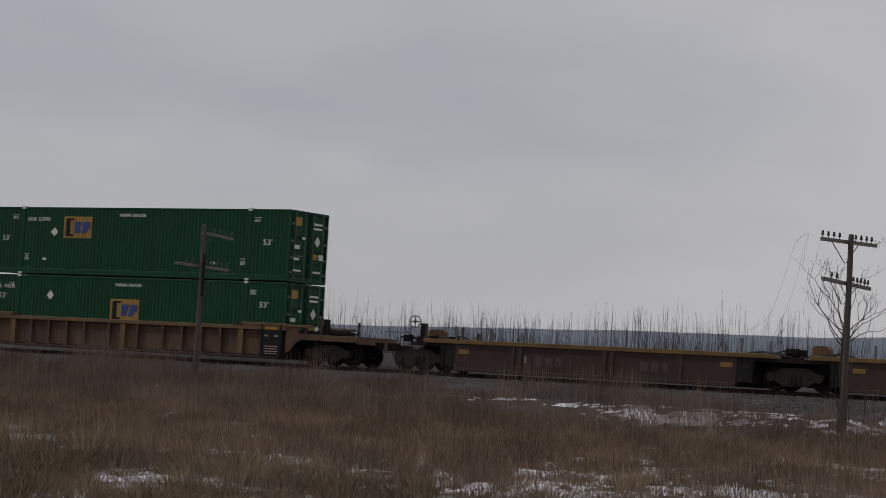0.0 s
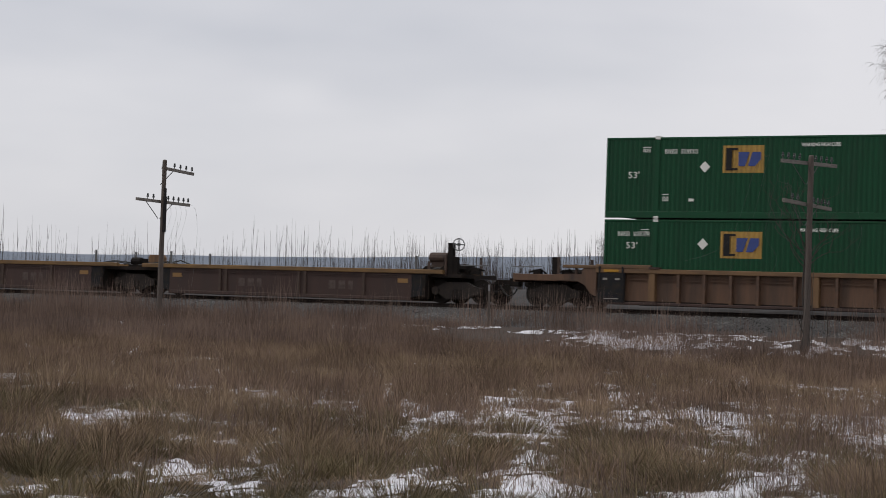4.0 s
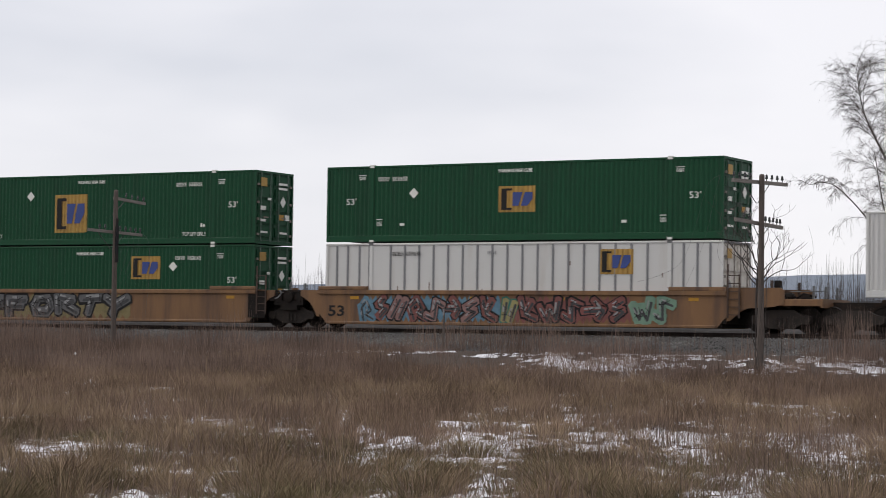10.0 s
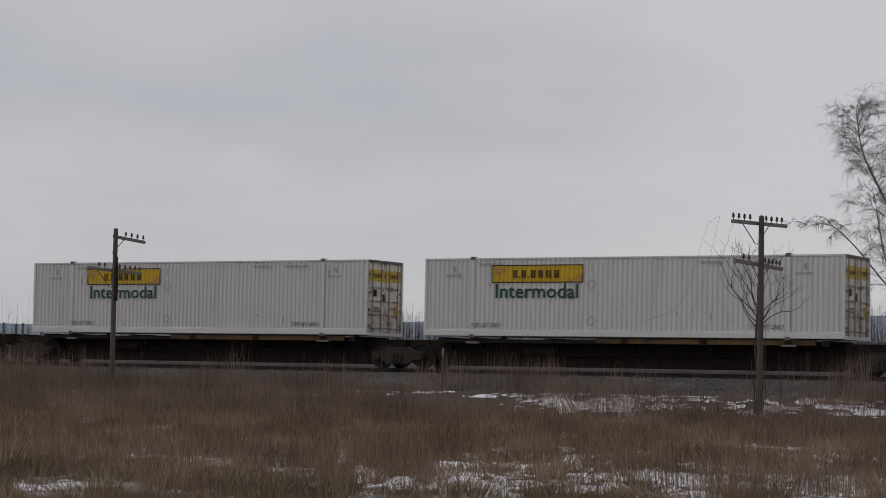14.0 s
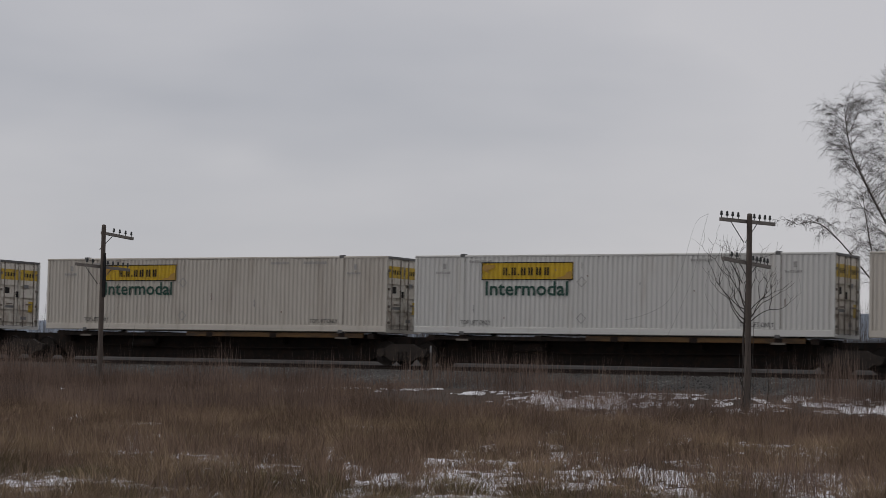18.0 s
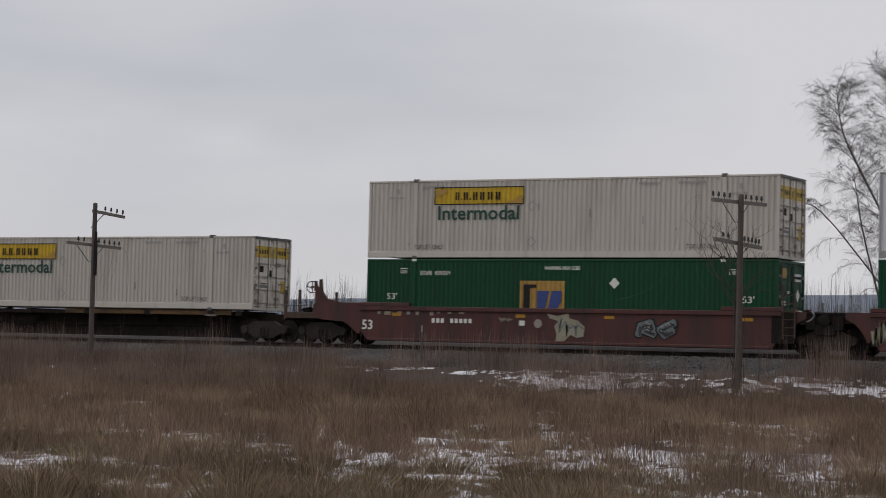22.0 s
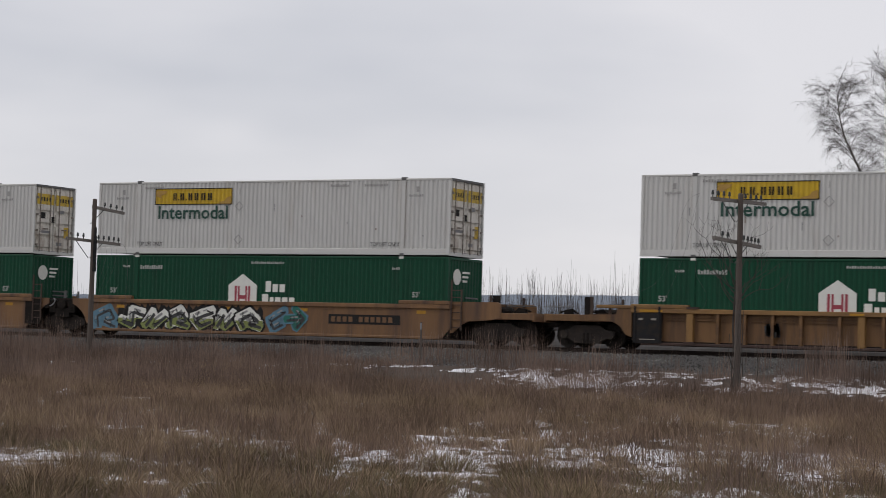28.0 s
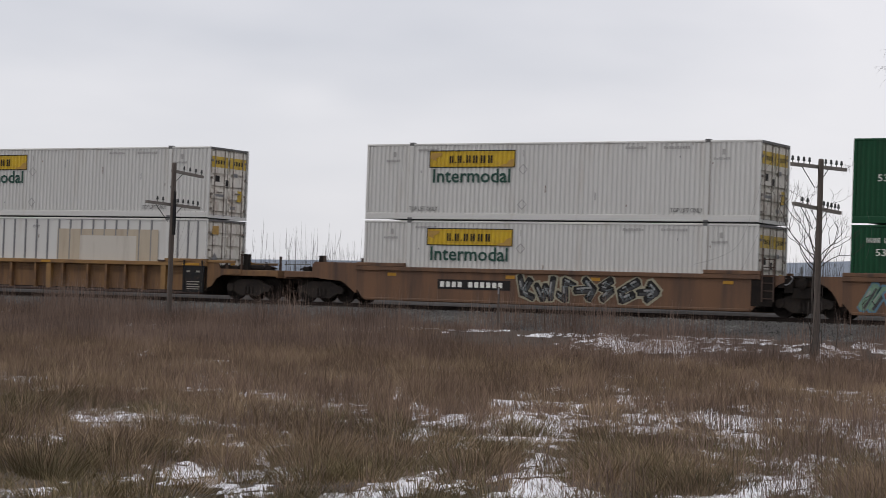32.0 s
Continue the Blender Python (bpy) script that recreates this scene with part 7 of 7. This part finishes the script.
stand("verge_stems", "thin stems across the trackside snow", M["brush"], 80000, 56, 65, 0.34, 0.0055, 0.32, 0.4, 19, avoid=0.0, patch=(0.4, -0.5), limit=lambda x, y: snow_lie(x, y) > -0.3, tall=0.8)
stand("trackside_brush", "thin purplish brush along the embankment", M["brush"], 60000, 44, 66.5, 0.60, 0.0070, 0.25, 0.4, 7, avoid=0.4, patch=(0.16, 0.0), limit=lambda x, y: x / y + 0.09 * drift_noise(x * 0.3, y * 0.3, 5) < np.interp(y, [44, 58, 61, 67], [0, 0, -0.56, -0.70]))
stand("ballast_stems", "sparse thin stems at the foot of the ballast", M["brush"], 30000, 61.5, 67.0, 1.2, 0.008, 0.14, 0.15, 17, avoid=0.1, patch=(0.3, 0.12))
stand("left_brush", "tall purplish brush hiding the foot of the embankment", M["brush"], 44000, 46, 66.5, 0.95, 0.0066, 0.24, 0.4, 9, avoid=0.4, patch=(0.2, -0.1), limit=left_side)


# ---- trees, saplings and poles ----
def weep(s, twigs, rnd, p, d, length, r, droop, fine):
    """A limb that rises and arches over, with sinuous side shoots that carry fine hanging twigs."""
    def course(p, d, l, k, jitter, sag):
        pts, p, d = [Vector(p)], Vector(p), Vector(d).normalized()
        for i in range(k):
            d = (d + Vector((rnd.uniform(-jitter, jitter), rnd.uniform(-jitter, jitter), rnd.uniform(-jitter, jitter) * 0.6 + 0.04 - sag * (i + 0.5) / k))).normalized()
            p = p + d * l / k
            pts.append(p)
        return pts

    pts = course(p, d, length, 8, 0.16, droop * 0.5)
    s.tube(pts, [max(0.005, r * (1 - 0.85 * i / 8)) for i in range(9)], 5 if r > 0.02 else 3, cap=False)
    for _ in range(8):
        i = rnd.randint(2, 8)
        way = (pts[i] - pts[i - 1]).normalized()
        side = Vector((rnd.uniform(-1, 1), rnd.uniform(-1, 1), rnd.uniform(-0.4, 0.9))).normalized()
        l = length * rnd.uniform(0.2, 0.45)
        q = course(pts[i].lerp(pts[i - 1], rnd.random()), way * 0.9 + side * 0.8, l, 5, 0.20, droop * 0.75)
        twigs.tube(q, [0.0054, 0.0047, 0.0041, 0.0036, 0.0031, 0.0027], 3, cap=False)
        for _ in range(fine + 5):
            j = rnd.randint(1, 5)
            side = Vector((rnd.uniform(-1, 1), rnd.uniform(-1, 1), rnd.uniform(-0.8, 0.9))).normalized()
            w = course(q[j].lerp(q[j - 1], rnd.random()), (q[j] - q[j - 1]).normalized() * 0.75 + side * 0.75, l * rnd.uniform(0.3, 0.9), 4, 0.16, droop * 1.15)
            twigs.tube(w, [0.0029, 0.0027, 0.0025, 0.0023, 0.002], 3, cap=False)


def bare_tree(x, y, stem, r, seed, label, mat, limbs=34, reach=2.2, droop=0.35, first=0.35, fine=5, lay=0.0):
    """stem: the trunk's course from its foot, as (x, y, z); limbs arch out from it and end in fine twigs."""
    rnd = random.Random(seed)
    t = thing("bare_tree", label, "tree", "trees behind the track", at=(x, y, rise(x, y) - 0.1))
    wood, twigs = Shape(), Shape()
    pts = bent(stem, 8)
    n = len(pts) - 1
    wood.tube(pts, [r * (1 - 0.93 * i / n) + 0.008 for i in range(n + 1)], 8)
    for i in range(limbs):
        q = first + (1 - first) * ((i + rnd.random()) / limbs) ** 1.2 * 0.985
        k = min(n - 1, int(q * n))
        p = pts[k].lerp(pts[k + 1], q * n - k)
        a = i * 2.4 + rnd.uniform(-0.5, 0.5)
        weep(wood, twigs, rnd, p, (math.cos(a), math.sin(a), rnd.uniform(0.45, 1.3) - lay), reach * (1.1 - 0.58 * (q - first) / (1 - first)) * rnd.uniform(0.6, 1.15), max(0.014, r * 0.42 * (1 - q)), droop, fine)
    part("trunk", wood.mesh("trunk", mat), t)
    part("crown", twigs.mesh("crown", M["twig"]), t, kind="stuff")
    return t


bare_tree(-26.15, 96, [(0, 0, 0), (-2.2, 0, 4.7), (-4.66, 0, 9.2), (-5.95, 0, 11.8), (-6.35, 0, 13.9)], 0.08, 11, "grey birch leaning towards the track, bare and weeping", M["birch"], 100, 2.7, 0.5, 0.28, 6, 0.0)
bare_tree(-28.2, 96.6, [(0, 0, 0), (-1.4, 0, 3.6), (-3.8, 0, 6.8), (-5.2, 0, 8.3), (-6.0, 0, 8.7), (-6.8, 0, 8.6)], 0.045, 15, "low birch stem arching over with hanging twigs", M["birch"], 26, 1.9, 0.8, 0.15, 4, 0.35)
bare_tree(-29.6, 97.5, [(0, 0, 0), (-1.1, 0, 4.0), (-2.0, 0, 7.4), (-2.5, 0, 10.2)], 0.07, 16, "slim young birch beside the leaning one", M["birch"], 26, 1.6, 0.3, 0.4, 5)
bare_tree(-27.2, 101, [(0, 0, 0), (-1.2, 0, 6.0), (-3.7, 0, 11.6), (-4.3, 0, 15.4)], 0.10, 12, "tall bare tree with upswept forked branches", M["bark"], 80, 2.8, 0.16, 0.34, 6)
bare_tree(-24.6, 104, [(0, 0, 0), (0.3, 0, 6.0), (-0.6, 0, 12.0), (0.2, 0, 17.0)], 0.13, 14, "tall bare tree behind the track", M["bark"], 46, 2.8, 0.15, 0.36, 5)


def thicket(name, label, n, x0, x1, y0, y1, h0, h1, seed, r=0.018, forks=3):
    """Leafless upright saplings behind the track."""
    rnd = random.Random(seed)
    s = Shape()
    for _ in range(n):
        x, y = rnd.uniform(x0, x1), rnd.uniform(y0, y1)
        if noise.noise((x * 0.16, y * 0.1, seed * 0.7)) < rnd.uniform(-0.45, 0.25):
            continue
        h = rnd.uniform(h0, h1) * (1 + 0.35 * noise.noise((x * 0.12, 0, seed)))
        z = rise(x, y) - 0.1
        lx, ly = rnd.gauss(0, 0.018), rnd.gauss(0, 0.02)
        s.tube([(x, y, z), (x + lx * h, y + ly * h, z + h * 0.5), (x + lx * h * 1.4, y, z + h)], [r, r * 0.7, r * 0.2], 3, cap=False)
        for _ in range(rnd.randint(0, forks)):
            k = rnd.uniform(0.35, 0.85)
            a = rnd.uniform(-1, 1)
            l = h * rnd.uniform(0.08, 0.22)
            s.tube([(x + lx * h * k, y, z + h * k), (x + lx * h * k + a * l * 0.32, y, z + h * k + l)], [r * 0.5, r * 0.15], 3, cap=False)
    return tagged(new(name, s.mesh(name, M["twig"])), label, "saplings", kind="stuff")


thicket("tall_saplings", "thin leafless poplar saplings behind the track", 950, -112, -22, 84, 100, 3.0, 5.3, 31, 0.017, 2)
thicket("low_thicket", "dense grey-brown brush behind the track", 7600, -115, -20, 82, 106, 2.3, 3.7, 32, 0.014, 4)
thicket("bushy_thicket", "bushy leafless shrubs behind the track", 2000, -60, -24, 83, 96, 2.6, 4.6, 33, 0.012, 9)
thicket("tall_thicket", "tall dense shrubs and young trees under the birches", 1500, -38, -20, 84, 99, 2.2, 4.0, 35, 0.009, 9)
thicket("far_scrub", "far scrub along the field edge", 900, -170, 10, 130, 190, 2.0, 3.6, 34, 0.03, 3)


def crossarm(p, z, length, turn, tilt, pins, reach=None, braces=True):
    """A crossarm with its pins and glass insulators; reach: the two ends from the pole."""
    a, b = reach or (-length / 2, length / 2)
    hold = Matrix.Translation((0, 0, z)) @ pose(0, 0, 0, 0, 0, turn) @ pose(0, 0, 0, tilt, 0, 0)
    arm = part("crossarm", Shape().box(-0.045, 0.045, a, b, -0.052, 0.052, pose(-0.13, 0, 0)).mesh("crossarm", M["arm"]), p, "weathered wooden crossarm", at=hold)
    for y in pins:
        pin = part("pin", kept(("pin",), lambda: Shape().lathe([(0.016, 0), (0.016, 0.1)], sides=6).mesh("pin", M["wire"])), arm, at=(-0.13, y, 0.052))
        part("insulator", kept(("glass",), lambda: Shape().lathe([(0.042, 0.0), (0.045, 0.04), (0.032, 0.07), (0.036, 0.09), (0.03, 0.12), (0.015, 0.135)], sides=10).mesh("insulator", M["insulator"])), arm, "dark glass insulator", at=(-0.13, y, 0.12))
    for k in (a, b):
        if braces and abs(k) > 0.6:
            s = 1 if k > 0 else -1
            part("brace", Shape().tube([(-0.19, s * 0.75, -0.05), (-0.17, s * 0.05, -0.62)], 0.018, 4).mesh("brace", M["wire"]), arm)
    return arm


def telegraph_pole(x, y, height, lean, label):
    """height: of the top over the field's level; returns the pole and its own length."""
    z = rise(x, y) - 0.15
    height = height - z
    p = thing("telegraph_pole", label, "telegraph pole", "old pole line beside the track", at=(x, y, z, 0, lean, 0))
    s = Shape()
    s.lathe([(0.108, 0), (0.10, 0.5), (0.09, height * 0.5), (0.082, height - 0.1), (0.076, height - 0.02), (0.04, height)], sides=12)
    part("pole", s.mesh("pole", M["pole"], True), p)
    return p, height


def wire(p, pts, r=0.008):
    r = r * 0.42
    c = [Vector(q) for q in pts]
    dense = []
    for i in range(len(c) - 1):
        a, b, d, e = c[max(i - 1, 0)], c[i], c[i + 1], c[min(i + 2, len(c) - 1)]
        for k in range(6):
            t = k / 6
            dense.append(0.5 * ((2 * b) + (d - a) * t + (2 * a - 5 * b + 4 * d - e) * t * t + (3 * b - a - 3 * d + e) * t ** 3))
    dense.append(c[-1])
    part("dangling_wire", Shape().tube(dense, r, 4).mesh("dangling_wire", M["wire"]), p)


RP = (-23.2, 60.0)
right_pole, hr = telegraph_pole(*RP, 6.49, 0.0, "weathered telegraph pole with two full crossarms and glass insulators")
PINS8 = (-1.40, -1.08, -0.76, -0.44, 0.5, 0.82, 1.14, 1.44)
crossarm(right_pole, hr - 0.235, 3.1, -9, 1.0, PINS8, (-1.45, 1.7))
crossarm(right_pole, hr - 1.46, 2.75, -9, -2.6, (-0.8, -0.5, 0.45, 0.68, 0.90, 1.12, 1.32), (-1.3, 1.45))
wire(right_pole, [(-0.75, -1.4, hr - 0.1), (-1.2, -1.3, hr - 0.4), (-1.7, -1.0, hr - 1.6), (-2.2, -0.8, hr - 2.6), (-3.0, -0.5, hr - 3.0), (-4.0, 0, hr - 3.2)])
wire(right_pole, [(-0.75, -1.4, hr - 0.1), (-1.0, -1.2, hr - 0.7), (-1.4, -1.0, hr - 2.0), (-2.0, -0.8, hr - 3.2), (-2.4, -0.5, hr - 3.7)])
wire(right_pole, [(-0.5, -1.0, hr - 0.3), (-0.65, -1.0, hr - 0.8), (-0.2, -1.0, hr - 1.0), (-0.35, -1.0, hr - 1.7), (-0.6, -0.9, hr - 1.9), (-0.3, -0.9, hr - 2.6)], 0.006)
wire(right_pole, [(1.0, 1.3, hr - 1.5), (1.15, 1.3, hr - 2.2), (1.0, 1.3, hr - 2.9)], 0.006)
wire(right_pole, [(-0.7, -1.2, hr - 1.6), (-0.9, -1.2, hr - 2.4), (-0.6, -1.0, hr - 3.1), (-0.8, -1.0, hr - 3.6)], 0.006)

LP = (-49.0, 62.1)
left_pole, hl = telegraph_pole(*LP, 6.69, 0.0, "weathered telegraph pole with a broken upper crossarm")
crossarm(left_pole, hl - 0.29, 1.9, 0, -3.3, (0.75, 1.1, 1.45, 1.8), (0.05, 1.9))
crossarm(left_pole, hl - 1.54, 3.05, 0, -1.1, (-0.75, -0.42, 0.45, 0.76, 1.06, 1.36, 1.64), (-1.38, 1.72))
part("cable_guard", Shape().box(0.07, 0.15, -0.08, 0.02, hl - 2.65, hl - 1.35).box(0.08, 0.14, -0.06, 0.0, hl - 1.35, hl - 1.05).mesh("cable_guard", M["dark_panel"]), left_pole, "dark cable guard bolted along the pole")
for y, low in ((0.45, 2.5), (0.76, 3.2), (1.06, 3.6), (1.36, 3.9)):
    wire(left_pole, [(-0.13, y, hl - 1.5), (-0.05, y + 0.1, hl - 1.9), (0.05, y * 0.75, hl - 1.2 - low * 0.4), (0.12, y * 0.3, hl - 0.6 - low * 0.75), (0.1, 0.06, hl - low - 0.2)], 0.006)
wire(left_pole, [(-0.13, 1.64, hl - 1.5), (0.15, 1.75, hl - 1.75), (0.3, 1.7, hl - 2.6), (0.32, 1.6, hl - 3.6), (0.2, 1.6, hl - 4.6)], 0.008)

stake = thing("marker_post", "thin grey marker post with pale reflector beside the ballast", "marker post", at=(-36.6, 64.6, 0.75))
part("post", Shape().bar(-0.045, 0.045, -0.03, 0.03, 0, 0.1).box(-0.03, 0.03, -0.02, 0.02, 0.0, 1.75).mesh("post", M["pole"]), stake)
part("reflective_strip", Shape().box(-0.035, 0.035, -0.026, -0.021, 1.5, 1.72).mesh("reflective_strip", M["post_grey"]), stake)


def sumac(x, y, seed):
    """Open shrub of forked, upcurving stems around the pole."""
    rnd = random.Random(seed)
    t = thing("sumac_shrub", "leafless sumac shrub with upcurved forked branches round the pole", "shrub", at=(x, y, rise(x, y) - 0.1))
    s = Shape()

    def grow(p, d, length, r, depth):
        p, d = Vector(p), Vector(d).normalized()
        pts = [p]
        for i in range(4):
            d = (d + Vector((rnd.uniform(-0.38, 0.38), rnd.uniform(-0.38, 0.38), rnd.uniform(-0.1, 0.38)))).normalized()
            p = p + d * length / 4
            pts.append(p)
        s.tube(pts, [r * (1 - 0.12 * i) for i in range(5)], 5, cap=False)
        if depth == 0:
            return
        for k in (-1, 1) if depth > 1 or rnd.random() < 0.8 else (rnd.choice((-1, 1)),):
            w = k * rnd.uniform(0.35, 0.8)
            side = Vector((0.857 * w, 0.515 * w + rnd.uniform(-0.35, 0.35), rnd.uniform(-0.35, 0.25)))
            grow(pts[-1], d + side, length * rnd.uniform(0.55, 0.78), r * 0.6, depth - 1)

    s.tube(bent([(-0.28, -0.15, 0), (-0.14, -0.1, 0.9), (-0.26, -0.13, 1.8), (-0.2, -0.1, 3.3)], 4), [0.045 - 0.0016 * i for i in range(13)], 6, cap=False)
    s.tube(bent([(-0.20, -0.12, 0.6), (-0.34, -0.2, 1.1), (-0.33, -0.2, 1.7)], 4), [0.018 - 0.0012 * i for i in range(9)], 4, cap=False)
    s.tube(bent([(0.35, 0.2, 0), (0.42, 0.24, 0.7), (0.36, 0.2, 1.5)], 4), [0.016 - 0.001 * i for i in range(9)], 4, cap=False)
    for k in range(6):
        a = 1.05 * k
        s.tube(bent([(-0.03 + 0.16 * math.cos(a + 0.5 * z), -0.3 + 0.16 * math.sin(a + 0.5 * z), z) for z in (0.0, 0.6 + 0.1 * k, 1.3 + 0.15 * k, 2.0 + 0.25 * k)], 4), [0.014 - 0.0008 * i for i in range(13)], 4, cap=False)
    part("stem", s.mesh("stem", M["bark"]), t)
    for i, (k, up, long) in enumerate(((-0.9, 0.85, 0.95), (-1.1, 0.42, 0.9), (-0.6, 1.1, 0.85), (-0.2, 1.2, 1.0), (0.25, 1.2, 0.95), (0.9, 0.85, 0.9), (1.1, 0.5, 0.8), (0.6, 1.05, 0.8), (-1.0, 0.6, 1.1), (-0.75, 0.95, 1.1), (0.8, 0.6, 0.9), (-0.4, 0.9, 1.05))):
        s = Shape()
        grow((-0.2, -0.1, 2.55 + 0.16 * (i % 5)), (0.857 * k - 0.1, 0.515 * k + rnd.uniform(-0.3, 0.3), up), long * 0.98, 0.020, 3)
        part("branch", s.mesh("branch", M["bark"]), t)


sumac(RP[0] + 0.03, RP[1] + 0.32, 41)


def motions():
    """The train's run, and the wheels' turning while they pass."""
    for ob, u, z in TRAIN:
        walk(ob, [(t, pose(u - travel(t), MID, z)) for t in (0, 4, 8, 12, 16, 20, 22, 23, 23.5, 23.8, 24, 24.1, 24.2, 24.3, 24.5, 24.8, 25.5, 26.5, 28, 30, 32)])
    for w, dx, u in SPIN:
        seen = [k / 30 for k in range(961) if -72 < u - travel(k / 30) < -18]
        rows, a0 = [(0.0, pose(dx, 0, 0.46))], None
        for t in seen:
            a = math.degrees((travel(t) - travel(seen[0])) / 0.46)
            rows.append((t, pose(dx, 0, 0.46, 0, -a, 0))) if t > 0 else None
        last = rows[-1][1]
        if rows[-1][0] < 32:
            rows.append((32.0, last))
        walk(w, rows)


motions()
